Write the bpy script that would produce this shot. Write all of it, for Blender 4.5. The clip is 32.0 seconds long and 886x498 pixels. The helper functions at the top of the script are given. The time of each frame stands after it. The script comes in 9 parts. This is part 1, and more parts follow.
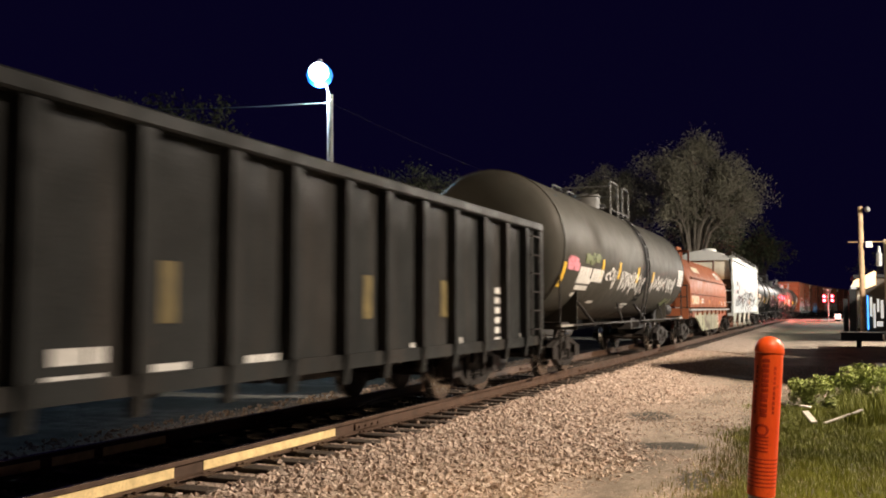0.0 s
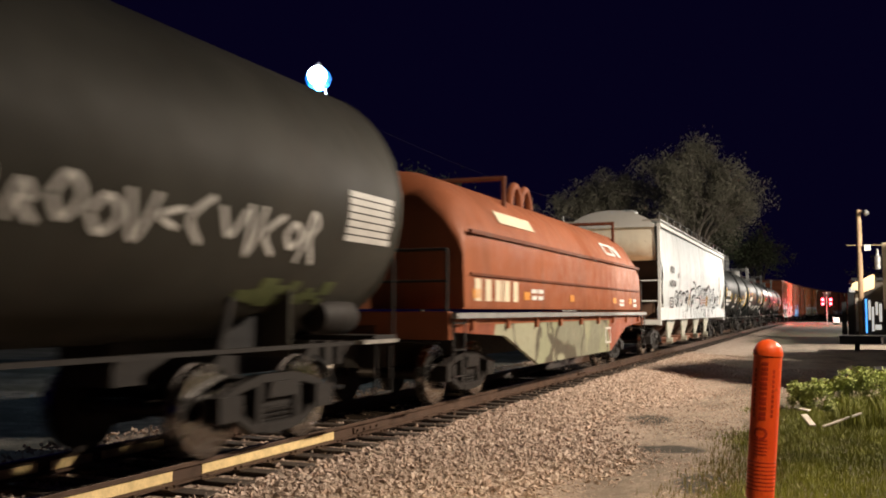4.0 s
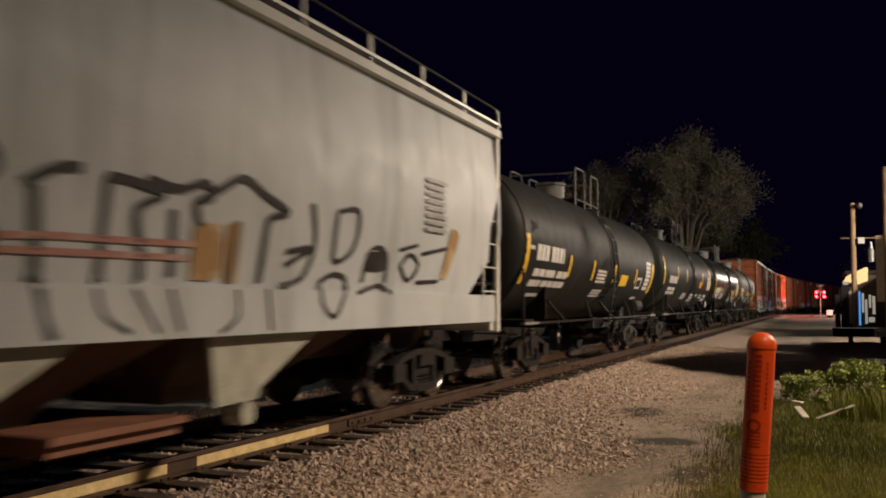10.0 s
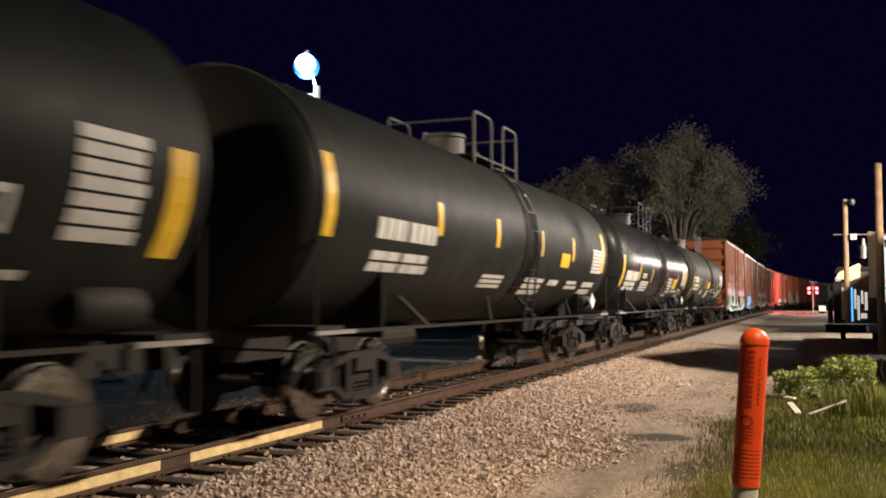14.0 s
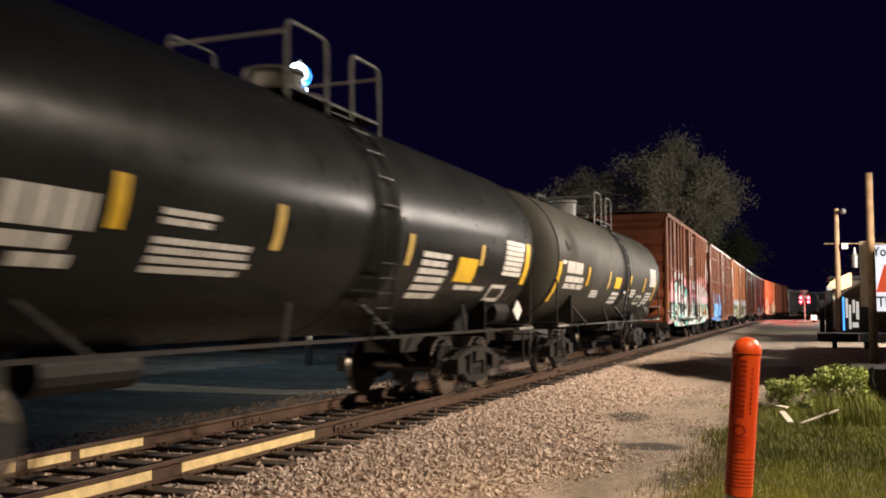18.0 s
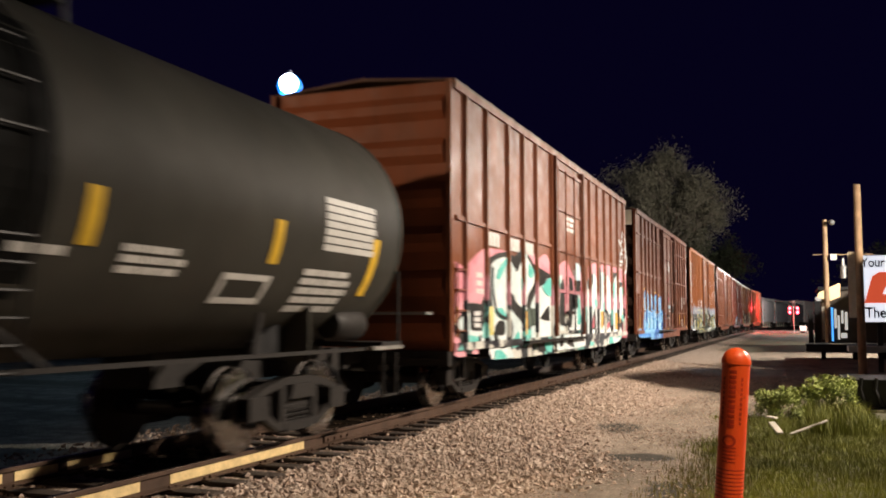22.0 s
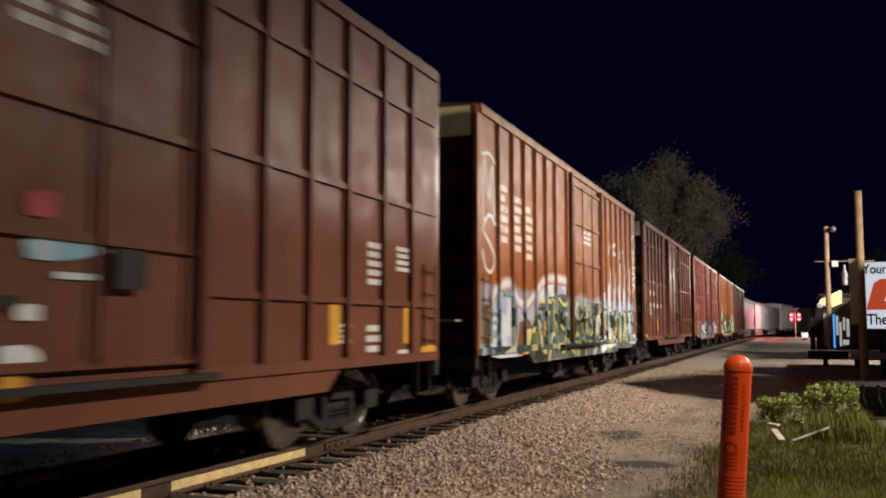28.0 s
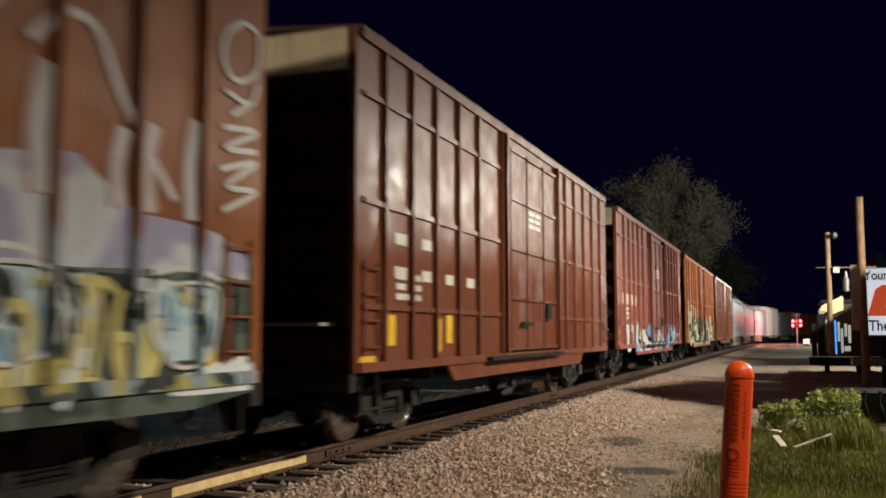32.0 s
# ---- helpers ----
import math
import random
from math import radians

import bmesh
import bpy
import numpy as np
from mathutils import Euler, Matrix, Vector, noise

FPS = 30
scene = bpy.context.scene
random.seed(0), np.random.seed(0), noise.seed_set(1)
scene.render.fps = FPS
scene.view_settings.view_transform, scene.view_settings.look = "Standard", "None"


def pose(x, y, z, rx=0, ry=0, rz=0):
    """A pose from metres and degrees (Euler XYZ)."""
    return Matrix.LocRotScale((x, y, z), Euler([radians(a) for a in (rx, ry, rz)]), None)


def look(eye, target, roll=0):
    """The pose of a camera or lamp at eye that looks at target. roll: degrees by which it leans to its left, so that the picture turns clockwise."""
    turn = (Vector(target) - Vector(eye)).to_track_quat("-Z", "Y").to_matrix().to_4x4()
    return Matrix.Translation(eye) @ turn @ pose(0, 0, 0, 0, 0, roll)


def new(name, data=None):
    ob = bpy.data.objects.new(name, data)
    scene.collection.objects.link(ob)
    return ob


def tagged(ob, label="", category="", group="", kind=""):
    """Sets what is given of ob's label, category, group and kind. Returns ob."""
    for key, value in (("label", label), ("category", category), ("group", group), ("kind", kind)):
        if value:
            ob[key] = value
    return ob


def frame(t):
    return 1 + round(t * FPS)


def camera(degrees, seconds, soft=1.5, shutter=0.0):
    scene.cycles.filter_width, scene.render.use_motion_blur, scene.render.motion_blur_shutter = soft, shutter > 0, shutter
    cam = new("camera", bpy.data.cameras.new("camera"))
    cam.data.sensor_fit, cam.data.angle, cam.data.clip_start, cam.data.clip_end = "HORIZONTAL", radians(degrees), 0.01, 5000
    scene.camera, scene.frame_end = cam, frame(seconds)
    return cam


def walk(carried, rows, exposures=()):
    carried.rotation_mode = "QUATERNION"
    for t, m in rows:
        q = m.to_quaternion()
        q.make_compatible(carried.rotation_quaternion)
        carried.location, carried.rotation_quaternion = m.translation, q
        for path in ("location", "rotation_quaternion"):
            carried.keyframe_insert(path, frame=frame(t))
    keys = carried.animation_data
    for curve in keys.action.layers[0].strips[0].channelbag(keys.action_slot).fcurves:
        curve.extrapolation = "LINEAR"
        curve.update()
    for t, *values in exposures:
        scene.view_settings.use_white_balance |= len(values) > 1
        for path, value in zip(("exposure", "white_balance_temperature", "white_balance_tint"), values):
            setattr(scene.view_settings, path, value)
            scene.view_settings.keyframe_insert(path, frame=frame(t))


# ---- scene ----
cam = camera(51.3, 32.0, soft=1.9, shutter=0.88)
EYE_Z = 1.42          # eye over the rail head
TRACK_X = -6.37       # centre line of the track
BEND_Y, BEND_R = 103.0, 600.0   # where the far curve starts, and its radius
# seconds, heading to the left of the track in degrees, tilt up in degrees
LOOKS = [(0.0, 22.522, 3.668), (0.5, 22.492, 3.74), (1.0, 22.484, 3.748), (1.5, 22.588, 3.74), (2.0, 22.573, 3.744),
         (2.5, 22.505, 3.776), (3.0, 22.464, 3.824), (3.5, 22.396, 3.871), (4.5, 22.52, 3.86), (5.5, 22.593, 3.824),
         (6.0, 22.556, 3.758), (6.5, 22.363, 3.742), (7.0, 22.201, 3.64), (7.5, 22.123, 3.591), (8.0, 22.137, 3.575),
         (8.5, 22.171, 3.546), (9.0, 22.122, 3.508), (9.5, 22.121, 3.431), (10.0, 22.11, 3.413), (10.5, 22.06, 3.362),
         (11.0, 22.002, 3.273), (11.5, 21.991, 3.216), (12.0, 21.894, 3.148), (12.5, 21.903, 3.058), (13.0, 21.831, 3.108),
         (13.5, 21.801, 3.16), (14.0, 21.718, 3.176), (14.5, 21.658, 3.272), (15.5, 21.54, 3.36), (16.5, 21.432, 3.468),
         (17.0, 21.421, 3.579), (17.5, 21.36, 3.699), (18.0, 21.266, 3.739), (18.5, 21.211, 3.794), (19.0, 21.136, 3.89),
         (19.5, 21.033, 3.999), (20.0, 20.909, 4.072), (20.5, 20.845, 4.171), (21.0, 20.762, 4.285), (21.5, 20.671, 4.357),
         (22.0, 20.66, 4.397), (22.5, 20.692, 4.495), (23.0, 20.806, 4.549), (23.5, 20.898, 4.605), (24.0, 21.083, 4.661),
         (24.5, 21.269, 4.687), (25.0, 21.315, 4.688), (25.5, 21.167, 4.687), (26.5, 20.9, 4.75), (27.5, 20.748, 4.805),
         (28.0, 20.739, 4.813), (28.5, 20.67, 4.86), (29.0, 20.682, 4.939), (29.5, 20.69, 5.006), (30.0, 20.633, 5.059),
         (30.5, 20.69, 5.115), (31.0, 20.801, 5.185), (31.5, 20.865, 5.251), (32.0, 20.808, 5.2)]
# the film's own exposure falls while pale cars fill the picture
EXPOSURE = [(0.0, 0.3, 6350, 10), (2.0, 0.25, 6350, 10), (3.5, 0.1, 6350, 10), (6.0, -0.35, 6200, 10), (7.3, -0.75, 6000, 10), (8.0, -1.0, 6000, 10), (9.0, -1.1, 6600, 12),
            (10.5, -0.75, 7000, 14), (11.5, -0.1, 6500, 11), (13.0, 0.05, 6350, 10), (19.0, 0.1, 6350, 10), (21.0, 0.05, 6300, 10), (22.2, -0.1, 6250, 10), (23.0, -0.55, 6250, 10),
            (24.0, -0.7, 6000, 9), (25.0, -0.8, 6150, 8), (28.0, -0.55, 6050, 5), (30.0, -0.5, 6050, 4), (32.0, -0.5, 6150, 4)]
walk(cam, [(t, pose(0, 0, EYE_Z, 90 + p, 0, h)) for t, h, p in LOOKS], exposures=EXPOSURE)


def travelled(t):
    """Metres that the train has come on since the sixteenth second."""
    u = t - 16.0
    return 5.7592 * u - 0.006778 * u * u + 0.00018364 * u ** 3


def on_track(s, side=0.0):
    """Place and heading (degrees) at s metres along the track, side metres to its right."""
    if s <= BEND_Y:
        return TRACK_X + side, s, 0.0
    a = (s - BEND_Y) / BEND_R
    r = BEND_R - side
    return TRACK_X + BEND_R - r * math.cos(a), BEND_Y + r * math.sin(a), -math.degrees(a)


# ---- night sky, lamps ----
night = bpy.data.worlds.new("night")
scene.world = night
night.use_nodes = True
night.node_tree.nodes["Background"].inputs[0].default_value = (0.10, 0.055, 0.55, 1)
night.node_tree.nodes["Background"].inputs[1].default_value = 0.0158


def lamp(name, at, watts, colour, size=0.25, spot=None, target=None, blend=0.6):
    """A lamp: a bare point, or a spot that points at target."""
    data = bpy.data.lights.new(name, "SPOT" if spot else "POINT")
    data.energy, data.color, data.shadow_soft_size = watts, colour, size
    ob = new(name, data)
    if spot:
        data.spot_size, data.spot_blend = radians(spot), blend
        ob.matrix_world = look(at, target)
    else:
        ob.location = at
    return ob


lamp("street_light", (12.5, 21.0, 13.0), 43500, (1.0, 0.82, 0.64), 0.3, 142.5, (12.5, 21.001, 0.0), 0.28)
lamp("far_street_light", (13.0, 49.5, 9.5), 36000, (1.0, 0.88, 0.74), 0.35)
# unseen spot, added to brighten the cars further down the line
lamp("far_car_fill_spot", (13.0, 70.0, 9.0), 26000, (1.0, 0.86, 0.70), 0.35, 84, (-4.5, 73.0, 1.0), 0.7)
# unseen spot, added to brighten the post, grass and near gravel
lamp("verge_fill_spot", (4.0, 1.0, 8.5), 4600, (1.0, 0.74, 0.45), 0.3, 44, (0.7, 5.9, -0.3), 0.65)
lamp("crossing_street_light", (5.0, 126.0, 8.0), 15000, (1.0, 0.9, 0.78), 0.3)
lamp("yard_light_bulb", (-15.0, 25.8, 8.45), 750, (0.58, 0.84, 1.0), 0.2)
lamp("far_side_flood_light", (-17.0, -3.2, 7.6), 6500, (1.0, 0.76, 0.50), 0.3, 56, (-6.4, 16.0, 7.4), 0.5)
lamp("crossing_red_light", (-2.4, 127.5, 2.8), 2700, (1.0, 0.03, 0.04), 0.2)


# ---- materials ----
def rgb(c):
    return (c[0], c[1], c[2], 1.0)


def tint(c, k):
    return tuple(min(1.0, v * k) for v in c)


class Nodes:
    """A short hand for shader nodes."""

    def __init__(self, name):
        self.m = bpy.data.materials.new(name)
        self.m.use_nodes = True
        self.t = self.m.node_tree
        self.shader = self.t.nodes["Principled BSDF"]
        self.coord = self.t.nodes.new("ShaderNodeTexCoord").outputs["Object"]

    def node(self, kind, **sets):
        n = self.t.nodes.new(kind)
        for k, v in sets.items():
            n.inputs[k.replace("_", " ")].default_value = v
        return n

    def link(self, a, b):
        self.t.links.new(a, b)

    def noise(self, scale, detail=4.0, rough=0.55, stretch=None, vector=None, out="Fac"):
        n = self.node("ShaderNodeTexNoise", Scale=scale, Detail=detail, Roughness=rough)
        v = vector or self.coord
        if stretch:
            mp = self.node("ShaderNodeMapping", Scale=stretch)
            self.link(v, mp.inputs["Vector"])
            v = mp.outputs["Vector"]
        self.link(v, n.inputs["Vector"])
        return n.outputs[out]

    def math(self, op, a, b=0.0, clamp=False):
        n = self.t.nodes.new("ShaderNodeMath")
        n.operation, n.use_clamp = op, clamp
        for i, v in ((0, a), (1, b)):
            if isinstance(v, (int, float)):
                n.inputs[i].default_value = v
            else:
                self.link(v, n.inputs[i])
        return n.outputs[0]

    def step(self, value, lo, hi, to0=0.0, to1=1.0):
        n = self.t.nodes.new("ShaderNodeMapRange")
        self.link(value, n.inputs[0])
        for i, v in ((1, lo), (2, hi), (3, to0), (4, to1)):
            n.inputs[i].default_value = v
        return n.outputs[0]

    def mix(self, fac, a, b):
        n = self.t.nodes.new("ShaderNodeMix")
        n.data_type = "RGBA"
        for i, v in ((0, fac), (6, a), (7, b)):
            if isinstance(v, (int, float)):
                n.inputs[i].default_value = v
            elif isinstance(v, tuple):
                n.inputs[i].default_value = rgb(v)
            else:
                self.link(v, n.inputs[i])
        return n.outputs[2]

    def ramp(self, value, stops, constant=True):
        n = self.t.nodes.new("ShaderNodeValToRGB")
        n.color_ramp.interpolation = "CONSTANT" if constant else "LINEAR"
        e = n.color_ramp.elements
        while len(e) < len(stops):
            e.new(0.5)
        for i, (p, c) in enumerate(stops):
            e[i].position, e[i].color = p, rgb(c)
        self.link(value, n.inputs[0])
        return n.outputs[0]

    def bump(self, height, strength, distance=0.02):
        n = self.node("ShaderNodeBump", Strength=strength, Distance=distance)
        self.link(height, n.inputs["Height"])
        self.link(n.outputs[0], self.shader.inputs["Normal"])

    def finish(self, colour, rough=0.6, metal=0.0, gloss=0.5):
        if isinstance(colour, tuple):
            self.shader.inputs["Base Color"].default_value = rgb(colour)
        else:
            self.link(colour, self.shader.inputs["Base Color"])
        if isinstance(rough, (int, float)):
            self.shader.inputs["Roughness"].default_value = rough
        else:
            self.link(rough, self.shader.inputs["Roughness"])
        self.shader.inputs["Metallic"].default_value = metal
        self.shader.inputs["Specular IOR Level"].default_value = gloss
        return self.m


def plain(name, col, rough=0.6, metal=0.0, var=0.25, scale=3.0, fine=40.0, bump=0.15, gloss=0.3):
    n = Nodes(name)
    c = n.mix(n.step(n.noise(scale), 0.3, 0.7), tint(col, 1 - var), tint(col, 1 + var))
    c = n.mix(n.step(n.noise(fine, 2.0), 0.45, 0.8, 0.0, 0.5), c, tint(col, 0.55))
    if bump:
        n.bump(n.noise(fine, 3.0), bump)
    return n.finish(c, n.step(n.noise(scale * 2), 0.3, 0.7, max(0.05, rough - 0.1), min(1.0, rough + 0.1)), metal, gloss)


def paint_colour(n, col, dirt=0.35, rust=0.25, var=0.2):
    """Weathered car paint: faded patches, streaks that run down, small rust spots."""
    c = n.mix(n.step(n.noise(0.8, 5.0), 0.3, 0.7), tint(col, 1 - var), tint(col, 1 + var))
    streak = n.step(n.noise(2.2, 5.0, 0.6, (1.0, 1.0, 0.12)), 0.48, 0.72, 0.0, dirt)
    c = n.mix(streak, c, tint((0.06, 0.045, 0.035), 1.0))
    c = n.mix(n.step(n.noise(7.0, 6.0, 0.7), 0.62, 0.72, 0.0, rust), c, (0.11, 0.045, 0.02))
    return n.mix(n.step(n.noise(60.0, 2.0), 0.5, 0.8, 0.0, 0.25), c, tint(col, 0.5))


def paint(name, col, rough=0.5, dirt=0.35, rust=0.25, var=0.2, waves=0.0, gloss=0.13, relief=0.2, spread=1.0):
    n = Nodes(name)
    c = paint_colour(n, col, dirt, rust, var)
    h = n.noise(30.0, 3.0)
    if waves:
        h = n.math("ADD", n.math("MULTIPLY", n.noise(0.9, 1.0), waves), n.math("MULTIPLY", h, 0.15))
    n.bump(h, relief, 0.02 + 0.05 * waves)
    return n.finish(c, n.step(n.noise(3.0, 5.0), 0.3, 0.7, rough - 0.12 * spread, rough + 0.15 * spread), 0.0, gloss)


def sprayed(name, col, palette, y0, y1, z0, z1, cloud=None, cell=1.1, wave=0.35, line=(0.01, 0.01, 0.012), rough=0.5, line_w=0.05, seed=0.0,
            soft_line=None, mark=0.5):
    """Car paint with a sprayed mural between y0 and y1, up to about z1: distorted cells of colour with outlines, over a cloud."""
    n = Nodes(name)
    base = paint_colour(n, col)
    mp = n.node("ShaderNodeMapping", Location=(seed, seed * 1.7, seed * 0.6))
    n.link(n.coord, mp.inputs["Vector"])
    v = mp.outputs["Vector"]
    warp = n.noise(1.3, 3.0, vector=v, out="Color")
    add = n.t.nodes.new("ShaderNodeMix")
    add.data_type, add.blend_type = "RGBA", "LINEAR_LIGHT"
    add.inputs[0].default_value = 0.42
    n.link(v, add.inputs[6])
    n.link(warp, add.inputs[7])
    flat = n.node("ShaderNodeMapping", Scale=(0.0, 1.0, 0.62))
    n.link(add.outputs[2], flat.inputs["Vector"])
    cells = n.node("ShaderNodeTexVoronoi", Scale=cell)
    edges = n.node("ShaderNodeTexVoronoi", Scale=cell)
    edges.feature = "DISTANCE_TO_EDGE"
    for k in (cells, edges):
        n.link(flat.outputs[0], k.inputs["Vector"])
    sep = n.t.nodes.new("ShaderNodeSeparateColor")
    n.link(cells.outputs["Color"], sep.inputs[0])
    steps = [(i / len(palette), c) for i, c in enumerate(palette)]
    col1 = n.ramp(sep.outputs[0], steps)
    # a second, finer set of shapes inside the first
    small = n.node("ShaderNodeTexVoronoi", Scale=cell * 2.3)
    n.link(flat.outputs[0], small.inputs["Vector"])
    sep2 = n.t.nodes.new("ShaderNodeSeparateColor")
    n.link(small.outputs["Color"], sep2.inputs[0])
    col2 = n.ramp(sep2.outputs[1], steps)
    body = n.mix(n.step(sep2.outputs[2], 1 - mark - 0.02, 1 - mark + 0.02), col1, col2)
    body = n.mix(n.step(edges.outputs[0], line_w, line_w + 0.012, 1.0, 0.0), body, line)
    if soft_line:
        body = n.mix(n.step(n.math("ABSOLUTE", n.math("SUBTRACT", n.noise(2.4, 2.0, vector=v), 0.5)), 0.0, 0.02, 0.9, 0.0), body, soft_line)
    pos = n.t.nodes.new("ShaderNodeSeparateXYZ")
    n.link(n.coord, pos.inputs[0])
    up = n.math("SUBTRACT", n.math("MULTIPLY", n.noise(0.85, 3.0, stretch=(0.0, 1.0, 0.0), vector=v), 2 * wave), wave)

    def inside(grow):
        top = n.step(n.math("SUBTRACT", n.math("ADD", up, z1 + grow), pos.outputs[2]), 0.0, 0.04 + 0.3 * grow)
        low = n.step(n.math("SUBTRACT", pos.outputs[2], z0), 0.0, 0.03)
        wob = n.math("MULTIPLY", n.math("SUBTRACT", n.noise(1.6, 2.0, stretch=(0.0, 0.0, 1.0), vector=v), 0.5), 0.9)
        a = n.step(n.math("SUBTRACT", n.math("ADD", pos.outputs[1], wob), y0 - grow), 0.0, 0.05 + grow * 0.4)
        b = n.step(n.math("SUBTRACT", y1 + grow, n.math("ADD", pos.outputs[1], wob)), 0.0, 0.05 + grow * 0.4)
        return n.math("MULTIPLY", n.math("MULTIPLY", top, low), n.math("MULTIPLY", a, b))

    c = base
    if cloud:
        c = n.mix(inside(0.45), c, cloud)
    c = n.mix(inside(0.0), c, body)
    c = n.mix(n.step(n.noise(9.0, 5.0), 0.5, 0.8, 0.0, 0.35), c, (0.07, 0.055, 0.045))
    n.bump(n.noise(30.0, 3.0), 0.15)
    return n.finish(c, n.step(n.noise(3.0, 5.0), 0.3, 0.7, rough - 0.1, rough + 0.15), 0.0, 0.15)


def glow(name, col, strength):
    n = Nodes(name)
    n.shader.inputs["Base Color"].default_value = rgb(col)
    n.shader.inputs["Emission Color"].default_value = rgb(col)
    n.shader.inputs["Emission Strength"].default_value = strength
    return n.m


STEEL = plain("dark_cast_steel", (0.0125, 0.0100, 0.0085), 0.7, 0.0, 0.35, 5.0, 50.0)
WHEEL = plain("wheel_steel", (0.035, 0.028, 0.024), 0.5, 0.4, 0.3, 6.0, 50.0)
TREAD = plain("worn_tread_steel", (0.42, 0.40, 0.38), 0.22, 1.0, 0.2, 6.0, 60.0, 0.03)
RAIL = plain("rusty_rail", (0.075, 0.045, 0.03), 0.6, 0.2, 0.35, 4.0, 60.0)
RAIL_TOP = plain("polished_rail_head", (0.45, 0.43, 0.40), 0.2, 1.0, 0.2, 5.0, 80.0, 0.03)
TIE = plain("creosoted_wood", (0.045, 0.033, 0.025), 0.85, 0.0, 0.4, 4.0, 35.0, 0.5)
STRIP = plain("yellow_rail_paint", (0.72, 0.55, 0.27), 0.55, 0.0, 0.2, 7.0, 45.0, 0.2)
WHITE = plain("white_stencil_paint", (0.58, 0.575, 0.55), 0.55, 0.0, 0.12, 6.0, 40.0, 0.03)
CREAM = plain("cream_stencil_paint", (0.60, 0.52, 0.38), 0.55, 0.0, 0.12, 6.0, 40.0, 0.03)
YELLOW = plain("yellow_reflector", (0.72, 0.46, 0.035), 0.4, 0.0, 0.15, 6.0, 40.0, 0.03)
FADED = plain("faded_yellow_reflector", (0.62, 0.44, 0.13), 0.5, 0.0, 0.2, 6.0, 40.0, 0.03)
ORANGE_PATCH = plain("dull_orange_reflector", (0.50, 0.21, 0.035), 0.55, 0.0, 0.25, 6.0, 40.0, 0.03)
BLACK = plain("black_paint", (0.012, 0.012, 0.013), 0.5, 0.0, 0.3, 3.0, 40.0)
GALV = plain("galvanised_steel", (0.35, 0.35, 0.34), 0.45, 0.6, 0.15, 5.0, 50.0)
TANK = paint("black_tank_paint", (0.0185, 0.0205, 0.0195), 0.48, 0.12, 0.06, 0.2, gloss=0.07, relief=0.07, spread=0.4)
TANK_B = paint("olive_black_tank_paint", (0.045, 0.0435, 0.037), 0.54, 0.2, 0.1, 0.22, gloss=0.07, relief=0.07, spread=0.4)
TANK_GLOSS = paint("glossy_black_tank_paint", (0.0155, 0.0165, 0.0162), 0.30, 0.05, 0.04, 0.2, gloss=0.07, relief=0.05, spread=0.4)
GOND = paint("grey_black_gondola_paint", (0.019, 0.0205, 0.0205), 0.55, 0.3, 0.1, 0.35, gloss=0.1)
WOOD = plain("weathered_pole_wood", (0.33, 0.22, 0.13), 0.8, 0.0, 0.3, 3.0, 30.0, 0.4)


# ---- mesh building ----
def bm_new():
    return bmesh.new()


def quad_box(bm, x0, x1, y0, y1, z0, z1):
    v = [bm.verts.new((x, y, z)) for x in (x0, x1) for y in (y0, y1) for z in (z0, z1)]
    for f in ((0, 1, 3, 2), (4, 6, 7, 5), (0, 4, 5, 1), (2, 3, 7, 6), (0, 2, 6, 4), (1, 5, 7, 3)):
        bm.faces.new([v[i] for i in f])
    return v


def loft(bm, rings, caps=True, closed=True):
    """Skin a row of rings that have the same number of points."""
    rows = [[bm.verts.new(p) for p in r] for r in rings]
    n = len(rows[0])
    for a, b in zip(rows, rows[1:]):
        for i in range(n if closed else n - 1):
            j = (i + 1) % n
            bm.faces.new((a[i], a[j], b[j], b[i]))
    if caps:
        bm.faces.new(rows[0][::-1])
        bm.faces.new(rows[-1])
    return rows


def prism(bm, poly, a, b, axis="x"):
    """A flat outline drawn out from a to b along an axis; the outline lies in the other two."""
    put = {"x": lambda p, k: (k, p[0], p[1]), "y": lambda p, k: (p[0], k, p[1]), "z": lambda p, k: (p[0], p[1], k)}[axis]
    loft(bm, [[put(p, a) for p in poly], [put(p, b) for p in poly]])


def rod(bm, p0, p1, r, seg=8, r1=None):
    p0, p1 = Vector(p0), Vector(p1)
    d = (p1 - p0).normalized()
    u = d.orthogonal().normalized()
    w = d.cross(u)
    rings = []
    for p, q in ((p0, r), (p1, r if r1 is None else r1)):
        rings.append([p + (u * math.cos(2 * math.pi * i / seg) + w * math.sin(2 * math.pi * i / seg)) * q for i in range(seg)])
    loft(bm, rings)


def pipe(bm, pts, r, seg=6):
    """A bent tube through the points, in one piece."""
    pts = [Vector(p) for p in pts]
    pts = [p for i, p in enumerate(pts) if i == 0 or (p - pts[i - 1]).length > 1e-5]
    ways = [(b - a).normalized() for a, b in zip(pts, pts[1:])]
    ref = min((Vector(v) for v in ((1, 0, 0), (0, 1, 0), (0, 0, 1))), key=lambda v: max(abs(d.dot(v)) for d in ways))
    rings = []
    for i, p in enumerate(pts):
        d0, d1 = ways[max(0, i - 1)], ways[min(len(ways) - 1, i)]
        d = (d0 + d1).normalized() if (d0 + d1).length > 1e-4 else d1
        u = ref.cross(d).normalized()
        v = d.cross(u)
        widen = min(1.6, 1.0 / max(0.3, d.dot(d1)))
        rings.append([p + u * (r * widen * math.cos(2 * math.pi * k / seg)) + v * (r * math.sin(2 * math.pi * k / seg)) for k in range(seg)])
    loft(bm, rings)


